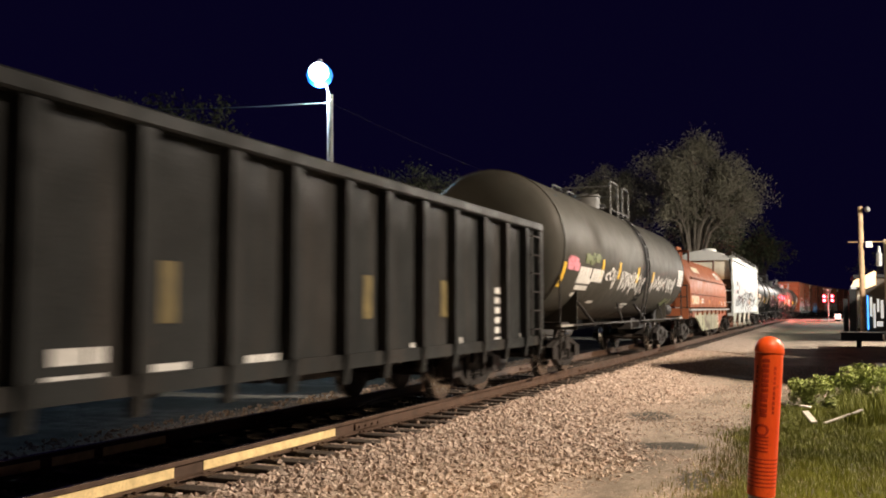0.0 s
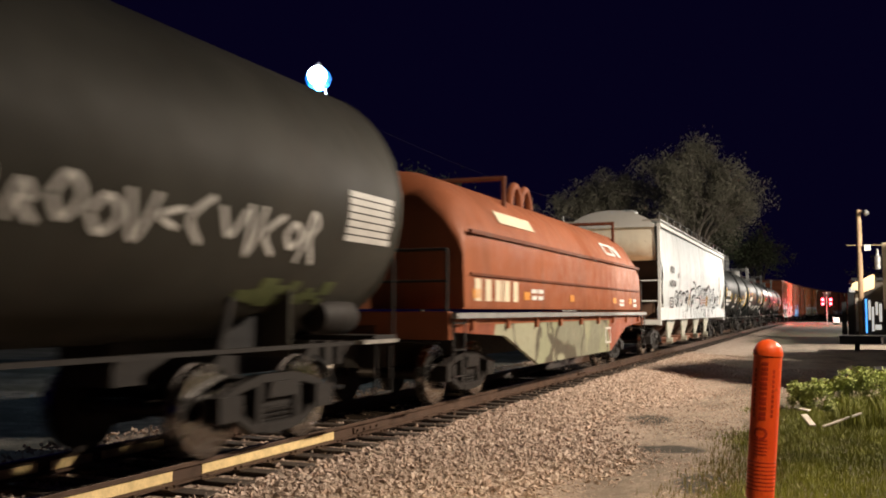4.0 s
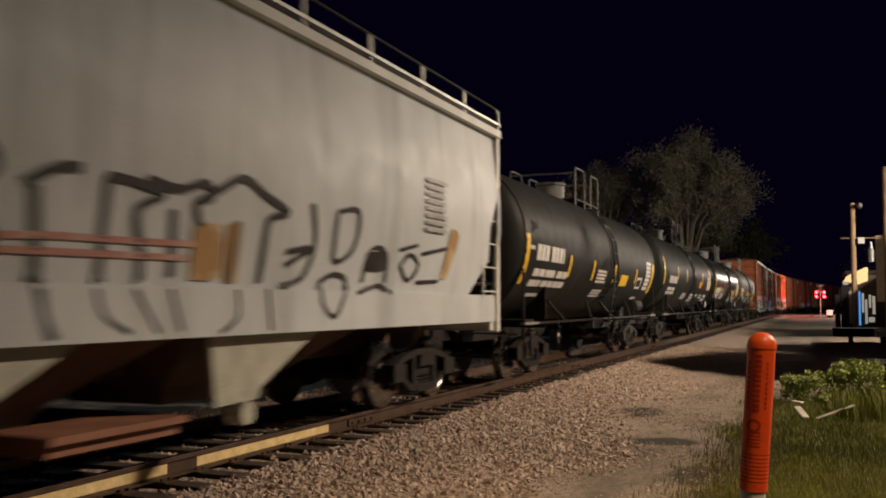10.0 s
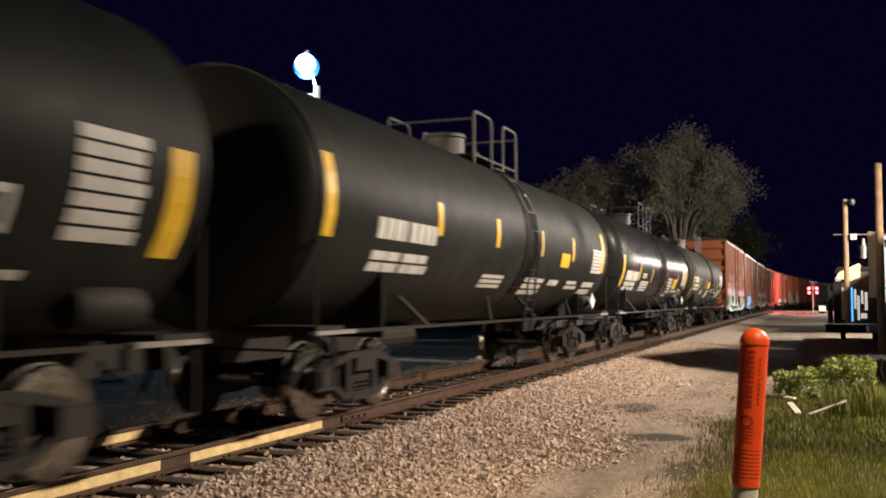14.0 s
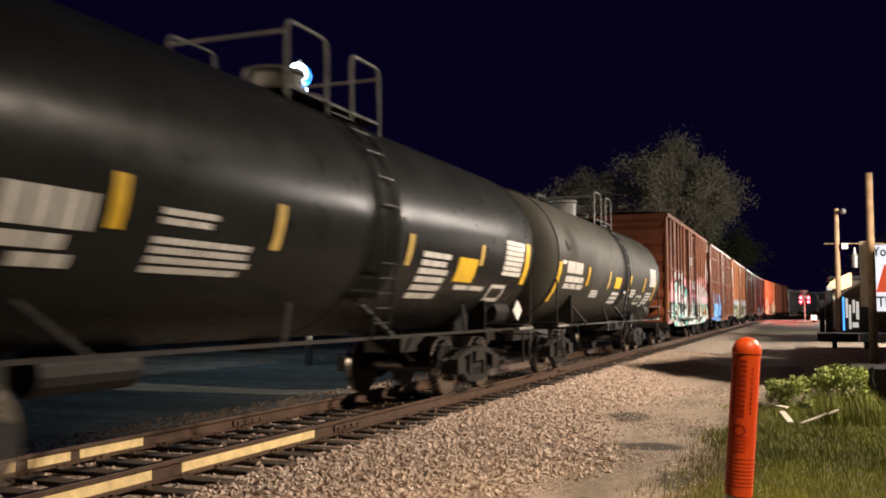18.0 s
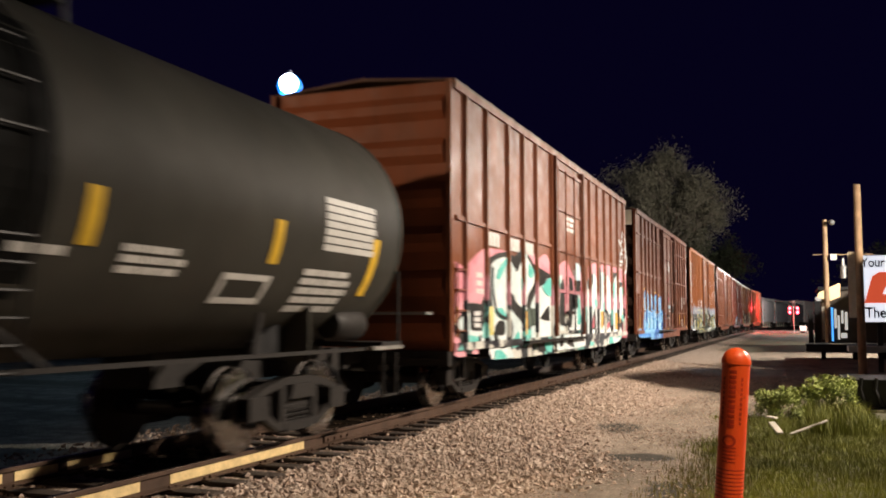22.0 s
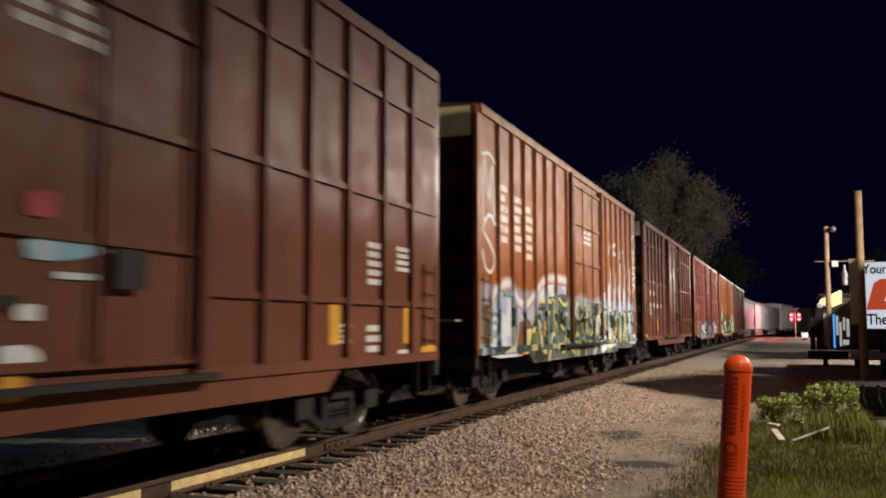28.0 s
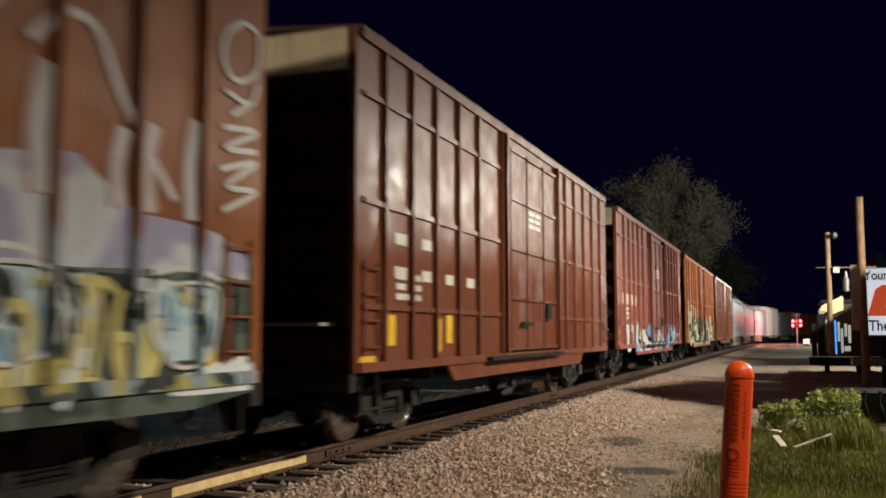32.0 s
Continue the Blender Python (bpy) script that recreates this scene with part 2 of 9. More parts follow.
def turned(bm, profile, axis="y", centre=(0, 0, 0), seg=32):
    """A body of revolution from (place along the axis, radius) pairs."""
    rings = []
    for a, r in profile:
        ring = []
        for i in range(seg):
            c, s = math.cos(2 * math.pi * i / seg) * r, math.sin(2 * math.pi * i / seg) * r
            ring.append({"y": (c, a, s), "x": (a, c, s), "z": (c, s, a)}[axis])
        rings.append([Vector(p) + Vector(centre) for p in ring])
    loft(bm, rings)


def mesh_of(name, bm, material, smooth=False, bevel=0.0):
    if bevel:
        bmesh.ops.bevel(bm, geom=bm.edges[:], offset=bevel, segments=1, affect="EDGES", clamp_overlap=True)
    bmesh.ops.recalc_face_normals(bm, faces=bm.faces[:])
    me = bpy.data.meshes.new(name)
    bm.to_mesh(me)
    bm.free()
    me.materials.append(material)
    if smooth:
        for p in me.polygons:
            p.use_smooth = True
        me.set_sharp_from_angle(angle=radians(35))
    return me


def part(name, bm, material, parent, label="", smooth=False, bevel=0.0):
    me = bm if isinstance(bm, bpy.types.Mesh) else mesh_of(name, bm, material, smooth, bevel)
    ob = new(name, me)
    ob.parent = parent
    if label:
        ob["label"] = label
    return ob


def thing(name, label, category, group="", kind=""):
    ob = new(name)
    ob.empty_display_size = 0.2
    return tagged(ob, label, category, group, kind)


def solid(name, bm, material, label, category="", group="", kind="", smooth=False, bevel=0.0):
    return tagged(new(name, mesh_of(name, bm, material, smooth, bevel)), label, category, group, kind)


# ---- rolling stock: shared running gear ----
def side_frame_mesh():
    bm = bm_new()
    outer = [(-1.08, 0.58), (-0.72, 0.70), (-0.30, 0.78), (0.30, 0.78), (0.72, 0.70), (1.08, 0.58), (1.08, 0.40), (0.76, 0.36),
             (0.46, 0.20), (-0.46, 0.20), (-0.76, 0.36), (-1.08, 0.40)]
    # frame bars round the two windows and the bolster opening
    for a, b in zip(outer, outer[1:] + outer[:1]):
        d = Vector((b[0] - a[0], b[1] - a[1]))
        n = Vector((-d.y, d.x)).normalized() * -0.085
        prism(bm, [a, b, (b[0] + n.x, b[1] + n.y), (a[0] + n.x, a[1] + n.y)], -0.07, 0.07)
    for y in (-0.36, 0.36):
        quad_box(bm, -0.07, 0.07, y - 0.055, y + 0.055, 0.24, 0.76)
    for y in (-0.89, 0.89):
        quad_box(bm, -0.10, 0.10, y - 0.19, y + 0.19, 0.36, 0.60)
    quad_box(bm, -0.08, 0.08, -0.30, 0.30, 0.18, 0.27)
    for y in (-0.21, -0.07, 0.07, 0.21):
        for k in range(5):
            turned(bm, [(0.27 + 0.052 * k, 0.045), (0.285 + 0.052 * k, 0.062), (0.305 + 0.052 * k, 0.062), (0.32 + 0.052 * k, 0.045)], "z", (0, y, 0), 10)
    prism(bm, [(-0.28, 0.54), (0.28, 0.54), (0.22, 0.70), (-0.22, 0.70)], -0.05, 0.12)
    return mesh_of("side_frame", bm, STEEL)


def wheelset_mesh():
    bm = bm_new()
    R = 0.457
    for s in (-1, 1):
        prof = [(0.68 * s, 0.40), (0.69 * s, R + 0.025), (0.715 * s, R + 0.02), (0.725 * s, R), (0.825 * s, R - 0.01), (0.83 * s, 0.385),
                (0.79 * s, 0.37), (0.775 * s, 0.17), (0.85 * s, 0.15), (0.86 * s, 0.10)]
        turned(bm, prof, "x", (0, 0, 0), 28)
    rod(bm, (-0.86, 0, 0), (0.86, 0, 0), 0.085, 12)
    for s in (-1, 1):
        turned(bm, [(0.93 * s, 0.10), (1.06 * s, 0.10), (1.075 * s, 0.07)], "x", (0, 0, 0), 12)
        for i in range(3):
            a = 2 * math.pi * i / 3
            rod(bm, (1.05 * s, 0.06 * math.cos(a), 0.06 * math.sin(a)), (1.09 * s, 0.06 * math.cos(a), 0.06 * math.sin(a)), 0.018, 6)
    return mesh_of("wheelset", bm, WHEEL, True)


def tread_mesh():
    bm = bm_new()
    for s in (1,):
        turned(bm, [(0.727 * s, 0.4595), (0.822 * s, 0.4505), (0.8305 * s, 0.4495), (0.8335 * s, 0.39), (0.8305 * s, 0.386)], "x", (0, 0, 0), 28)
    return mesh_of("tread", bm, TREAD, True)


def bolster_mesh():
    bm = bm_new()
    quad_box(bm, -1.05, 1.05, -0.2, 0.2, 0.42, 0.72)
    turned(bm, [(0.70, 0.28), (0.84, 0.26)], "z", (0, 0, 0), 16)
    for y in (-0.42, 0.42):
        quad_box(bm, -0.95, 0.95, y - 0.05, y + 0.05, 0.36, 0.46)
        for x in (-0.76, 0.76):
            quad_box(bm, x - 0.05, x + 0.05, min(y, y * 1.25) - 0.03, max(y, y * 1.25) + 0.03, 0.30, 0.60)
    return mesh_of("bolster", bm, STEEL)


SIDE_FRAME, WHEELSET, TREADS, BOLSTER = side_frame_mesh(), wheelset_mesh(), tread_mesh(), bolster_mesh()
WHEELS = []     # (wheelset, the pose of its axle)


def trucks(car, at, keyed):
    """Two four-wheeled trucks, at metres from the car's middle."""
    for y in (-at, at):
        b = part("truck", BOLSTER, STEEL, car)
        b.location = (0, y, 0)
        for x in (-1.0, 1.0):
            part("side_frame", SIDE_FRAME, STEEL, b).location = (x, 0, 0)
        for wy in (-0.89, 0.89):
            w = part("wheelset", WHEELSET, WHEEL, b)
            w.location = (0, wy, 0.457)
            w.data = WHEELSET
            if keyed:
                WHEELS.append((w, wy))
        for wy in (-0.89, 0.89):
            for turn in (0, 180):
                part("tread", TREADS, TREAD, b).matrix_local = pose(0, wy, 0.457, 0, 0, turn)


def coupler_mesh():
    bm = bm_new()
    quad_box(bm, -0.11, 0.11, 0.0, 0.62, 0.76, 0.98)
    prism(bm, [(-0.15, 0.58), (0.17, 0.58), (0.19, 0.76), (0.10, 0.90), (-0.02, 0.84), (-0.04, 0.74), (-0.16, 0.80)], 0.70, 1.02, "z")
    return mesh_of("coupler", bm, STEEL)


COUPLER = coupler_mesh()


def end_gear(car, half, sill_top):
    """Couplers, air hoses and uncoupling levers at both ends."""
    for s in (-1, 1):
        c = part("coupler", COUPLER, STEEL, car)
        c.matrix_local = pose(0, s * (half - 0.02), 0, 0, 0, 0 if s > 0 else 180)
        bm = bm_new()
        pipe(bm, [(0.35 * s, s * half, 0.85), (0.36 * s, s * (half + 0.3), 0.70), (0.33 * s, s * (half + 0.55), 0.42), (0.3 * s, s * (half + 0.8), 0.40)], 0.028)
        part("air_hose", bm, BLACK, car)
        bm = bm_new()
        pipe(bm, [(-1.4 * s, s * (half + 0.08), sill_top - 0.12), (-0.3 * s, s * (half + 0.16), sill_top - 0.1), (0.0, s * (half + 0.45), 1.08)], 0.016)
        part("uncoupling_lever", bm, STEEL, car)


def underframe(car, half, z, bottom=0.62):
    bm = bm_new()
    quad_box(bm, -0.32, 0.32, -half, half, bottom, z)
    for y in np.arange(-half + 2.9, half - 2.6, 1.55):
        quad_box(bm, -1.35, 1.35, y - 0.06, y + 0.06, z - 0.2, z)
    part("centre_sill", bm, STEEL, car)
    bm = bm_new()
    rod(bm, (0.75, 0.6, 0.78), (0.75, 2.0, 0.78), 0.2, 14)
    part("air_reservoir", bm, STEEL, car)
    bm = bm_new()
    rod(bm, (-0.7, -1.8, 0.78), (-0.7, -1.1, 0.78), 0.17, 12)
    pipe(bm, [(-0.7, -1.1, 0.78), (-0.5, -0.2, 0.74), (0.2, half - 3.2, 0.66)], 0.025)
    pipe(bm, [(0.5, -half + 0.3, 0.7), (0.5, half - 0.3, 0.7)], 0.022)
    part("brake_rigging", bm, STEEL, car)


def ladder(parent, x, y, z0, z1, width, rungs, axis="y", material=None, name="ladder"):
    """Rungs and stiles on a car's side (axis y) or end (axis x)."""
    holder = parent
    if rungs > 2:
        for e in (-width / 2, width / 2):
            bm = bm_new()
            if axis == "y":
                quad_box(bm, x - 0.02, x, y + e - 0.02, y + e + 0.02, z0 - 0.1, z1 + 0.1)
            else:
                quad_box(bm, x + e - 0.02, x + e + 0.02, y - 0.01, y + 0.01, z0 - 0.1, z1 + 0.1)
            holder = part("ladder_stile", bm, material or STEEL, parent)
    for i in range(rungs):
        z = z0 + (z1 - z0) * i / max(1, rungs - 1)
        bm = bm_new()
        if axis == "y":
            pipe(bm, [(x - 0.05, y - width / 2, z), (x, y - width / 2, z), (x, y + width / 2, z), (x - 0.05, y + width / 2, z)], 0.013, 5)
        else:
            pipe(bm, [(x - width / 2, y, z), (x + width / 2, y, z)], 0.013, 5)
        part("rung", bm, material or STEEL, holder)
    return holder


def stencil(parent, x, y0, y1, z, h, rows, material=None, gaps=3, slope=0.0, seed=0):
    """Bars that stand for lettering on a side: rows of blocks from y0 to y1 with their top at z."""
    rnd = random.Random(seed + int(1000 * (y0 + z)))
    pitch = h / rows
    for r in range(rows):
        top = z - r * pitch
        y = y0
        n = max(1, gaps)
        span = (y1 - y0) / n
        for i in range(n):
            tall = pitch * (0.62 if rows > 1 else 1.0)
            a, b = y, y + span * rnd.uniform(0.78, 0.93)
            w = tall * (0.78 if tall > 0.2 else rnd.uniform(2.0, 5.0))
            while a < b - 0.3 * w:
                e = min(b, a + w)
                bm = bm_new()
                quad_box(bm, x, x + 0.004, a, e, top - tall, top)
                part("stencil_bar", bm, material or WHITE, parent)
                a = e + tall * (0.18 if tall > 0.2 else 0.35)
                w = tall * (0.78 if tall > 0.2 else rnd.uniform(1.5, 4.5))
            y += span


FLEET = []      # (car, metres along the train of its middle)


def new_car(kind, label, s0, s1, group="freight train"):
    car = thing(kind, label, "rail car", group)
    FLEET.append((car, (s0 + s1) / 2))
    return car, (s1 - s0) / 2


# ---- box cars ----
def box_car(label, s0, s1, body, roof, side, end_paint=None, posts=(), belts=(), door=(6.2, 9.4), low=None, keyed=True, end_ribs=6, post_w=0.07,
            eave=5.12, marks=True, seed=1, end_top=None):
    """A high box car; posts and door are metres from its leading end, belts are heights."""
    car, h = new_car("box_car", label, s0, s1)
    w, z0 = 1.545, 0.95
    end_paint = end_paint or body
    for sx, m in ((1, side), (-1, body)):
        bm = bm_new()
        quad_box(bm, sx * w - 0.02, sx * w + 0.02, -h, h, z0, eave)
        part("side_wall", bm, m, car, "sprayed with a colourful mural" if m != body else "")
        # the deeper sill between the trucks
        bm = bm_new()
        prism(bm, [(-h + 3.0, z0), (-h + 3.3, z0 - 0.24), (h - 3.3, z0 - 0.24), (h - 3.0, z0)], sx * w - 0.02, sx * w + 0.03)
        part("side_sill", bm, m, car)
        bm = bm_new()
        quad_box(bm, sx * (w + 0.022), sx * (w + 0.06), -h, h, z0 + 0.001, z0 + 0.12)
        part("sill_flange", bm, m, car)
        bm = bm_new()
        quad_box(bm, sx * (w + 0.022), sx * (w + 0.065), -h, h, eave - 0.13, eave)
        part("eave_plate", bm, body, car)
        for p in posts:
            bm = bm_new()
            y = -h + p
            top, bot = (eave - 0.13, z0 + 0.121)
            prism(bm, [(sx * (w + 0.021), y - post_w), (sx * (w + 0.085), y - post_w * 0.5), (sx * (w + 0.085), y + post_w * 0.5), (sx * (w + 0.021), y + post_w)],
                  bot, top, "z")
            part("side_post", bm, m, car)
        edges = [0.0] + [p for p in posts] + [2 * h]
        for zb in belts:
            for a, b in zip(edges, edges[1:]):
                if a < (door[0] + door[1]) / 2 < b:
                    continue
                bm = bm_new()
                quad_box(bm, sx * (w + 0.021), sx * (w + 0.06), -h + a + post_w + 0.004, -h + b - post_w - 0.004, zb - 0.035, zb + 0.035)
                part("belt_rail", bm, m, car)
        # door: panel, frame bars, rods, tracks
        d0, d1 = -h + door[0], -h + door[1]
        bm = bm_new()
        quad_box(bm, sx * (w + 0.021), sx * (w + 0.07), d0 + 0.1, d1 - 0.1, z0 + 0.14, eave - 0.3)
        dr = part("door", bm, m, car)
        n = 4
        for i in range(n + 1):
            zz = z0 + 0.2 + (eave - 0.55 - z0) * i / n
            bm = bm_new()
            quad_box(bm, sx * (w + 0.071), sx * (w + 0.11), d0 + 0.12, d1 - 0.12, zz - 0.035, zz + 0.035)
            part("door_stiffener", bm, m, dr)
        for yy in (d0 + 0.02, d1 - 0.02):
            bm = bm_new()
            prism(bm, [(sx * (w + 0.021), yy - 0.075), (sx * (w + 0.15), yy - 0.055), (sx * (w + 0.15), yy + 0.055), (sx * (w + 0.021), yy + 0.075)], z0 + 0.125, eave - 0.14, "z")
            part("door_post", bm, HOOD_DARK if m != body else body, car)
        for f in (0.02, 0.32, 0.66, 0.98):
            bm = bm_new()
            yy = d0 + 0.13 + (d1 - d0 - 0.26) * f
            rod(bm, (sx * (w + 0.125), yy, z0 + 0.2), (sx * (w + 0.125), yy, eave - 0.35), 0.02, 6)
            part("lock_rod", bm, m, dr)
        bm = bm_new()
        quad_box(bm, sx * (w + 0.12), sx * (w + 0.16), d0 + 0.9, d0 + 1.6, 1.55, 1.62)
        part("door_handle", bm, STEEL, dr)
        bm = bm_new()
        quad_box(bm, sx * (w + 0.12), sx * (w + 0.15), d1 - 1.15, d1 - 0.8, 1.7, 2.0)
        part("lock_plate", bm, STEEL, dr)
        bm = bm_new()
        quad_box(bm, sx * (w + 0.061), sx * (w + 0.17), d0 - 2.4 if door[1] - door[0] < 3.5 else d0 - 1.0, d1 + 0.2, z0 + 0.02, z0 + 0.075)
        part("door_track", bm, STEEL, car)
        ladder(car, sx * (w + 0.07), h - 0.3, 1.25, 2.2, 0.42, 4, "y", body)
        ladder(car, sx * (w + 0.07), -h + 0.3, 1.25, 2.2, 0.42, 4, "y", body)
        for e in (-1, 1):
            bm = bm_new()
            pipe(bm, [(sx * (w - 0.02), e * (h - 0.6), z0), (sx * (w - 0.02), e * (h - 0.6), 0.5), (sx * (w - 0.02), e * (h - 0.15), 0.5), (sx * (w - 0.02), e * (h - 0.15), z0)], 0.02)
            part("stirrup_step", bm, STEEL, car)
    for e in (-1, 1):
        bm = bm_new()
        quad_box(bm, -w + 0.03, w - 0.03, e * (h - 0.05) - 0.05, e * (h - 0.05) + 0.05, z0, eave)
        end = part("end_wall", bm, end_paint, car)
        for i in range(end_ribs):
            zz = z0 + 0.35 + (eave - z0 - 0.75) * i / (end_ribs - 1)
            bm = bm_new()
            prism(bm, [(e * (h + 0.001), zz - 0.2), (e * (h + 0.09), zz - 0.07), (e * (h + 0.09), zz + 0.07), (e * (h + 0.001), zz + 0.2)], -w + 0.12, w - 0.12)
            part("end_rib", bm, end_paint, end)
        if end_top:
            bm = bm_new()
            quad_box(bm, -w + 0.1, w - 0.1, min(e * (h + 0.092), e * (h + 0.11)), max(e * (h + 0.092), e * (h + 0.11)), eave - 0.52, eave - 0.02)
            part("end_top_panel", bm, end_top, car, "faded cream panel")
        for sx in (-1, 1):
            bm = bm_new()
            quad_box(bm, sx * w - 0.06, sx * w + 0.022, e * (h + 0.002), e * (h + 0.1), z0, eave)
            part("corner_post", bm, body, car)
        bm = bm_new()
        quad_box(bm, -w, w, e * (h + 0.002), e * (h + 0.16), z0 - 0.22, z0 - 0.002)
        part("end_sill", bm, STEEL, car)
        bm = bm_new()
        quad_box(bm, -1.3, 1.3, e * (h + 0.1), e * (h + 0.45), 1.5, 1.54)
        part("crossover_step", bm, GALV, car)
        ladder(car, e * 1.25, e * (h + 0.15), 1.3, eave - 0.5, 0.4, 8, "x")
    bm = bm_new()
    turned(bm, [(-h - 0.20, 0.26), (-h - 0.16, 0.28), (-h - 0.12, 0.26)], "y", (-0.7, 0, 2.4), 16)
    part("brake_wheel", bm, STEEL, car)
    # peaked roof with cross ribs
    bm = bm_new()
    prism(bm, [(-w - 0.06, eave), (-w - 0.06, eave + 0.03), (0, eave + 0.17), (w + 0.06, eave + 0.03), (w + 0.06, eave), (0, eave + 0.12)], -h, h, "y")
    r = part("roof", bm, roof, car)
    for i in range(12):
        y = -h + 0.65 + (2 * h - 1.3) * i / 11
        bm = bm_new()
        prism(bm, [(-w - 0.03, eave + 0.04), (0, eave + 0.175), (w + 0.03, eave + 0.04), (w + 0.03, eave + 0.075), (0, eave + 0.215), (-w - 0.03, eave + 0.075)], y - 0.04, y + 0.04, "y")
        part("roof_rib", bm, roof, r)
    if marks:
        x = w + 0.024
        if marks == "grid":
            for rr, n in ((2.72, 2), (2.28, 4)):
                for i in range(n):
                    y = -h + 1.05 + 0.93 * i
                    stencil(car, x, y, y + 0.42, rr, 0.15, 1, WHITE, 1, seed=i)
        elif marks == "groups":
            for a, b in ((1.68, 2.55), (2.95, 3.7), (3.95, 4.7)):
                stencil(car, x + 0.02, -h + a, -h + b, 2.92, 0.23, 1, WHITE, 1, seed=7)
        elif marks != "plain":
            stencil(car, x, -h + 0.75, -h + 3.4, 2.62, 0.32, 1, CREAM, 4, seed=seed)
        if marks != "grid":
            stencil(car, x, h - 3.6, h - 2.5, 1.75, 0.5, 4, WHITE, 2, seed=seed)
        stencil(car, x, -h + 1.1, -h + 2.0, 2.2, 0.4, 3, WHITE, 2, seed=seed + 3)
        stencil(car, x + 0.047, (d0 + d1) / 2 - 0.3, (d0 + d1) / 2 + 0.6, 3.9, 0.5, 4, WHITE, 2, seed=seed + 5)
        for yy in (-h + 0.6, -h + 2.6) if marks == "grid" else (-h + 0.12, -h + 4.0, h - 4.0, h - 0.75):
            bm = bm_new()
            quad_box(bm, x, x + 0.004, yy, yy + 0.12, 1.15, 1.62)
            part("reflector", bm, YELLOW, car, "yellow reflective strip")
    trucks(car, h - 2.05, keyed)
    end_gear(car, h + 0.1, 0.95)
    underframe(car, h, z0)
    return car


# ---- tank cars ----
HOUSING = plain("grey_valve_steel", (0.16, 0.16, 0.155), 0.6, 0.0, 0.3, 4.0, 40.0)
STAIN = paint("dark_oily_stain", (0.0075, 0.0078, 0.0075), 0.6, 0.1, 0.05, 0.5, gloss=0.04, relief=0.05)
EDGE = plain("worn_edge_steel", (0.22, 0.21, 0.19), 0.6, 0.0, 0.3, 4.0, 40.0)

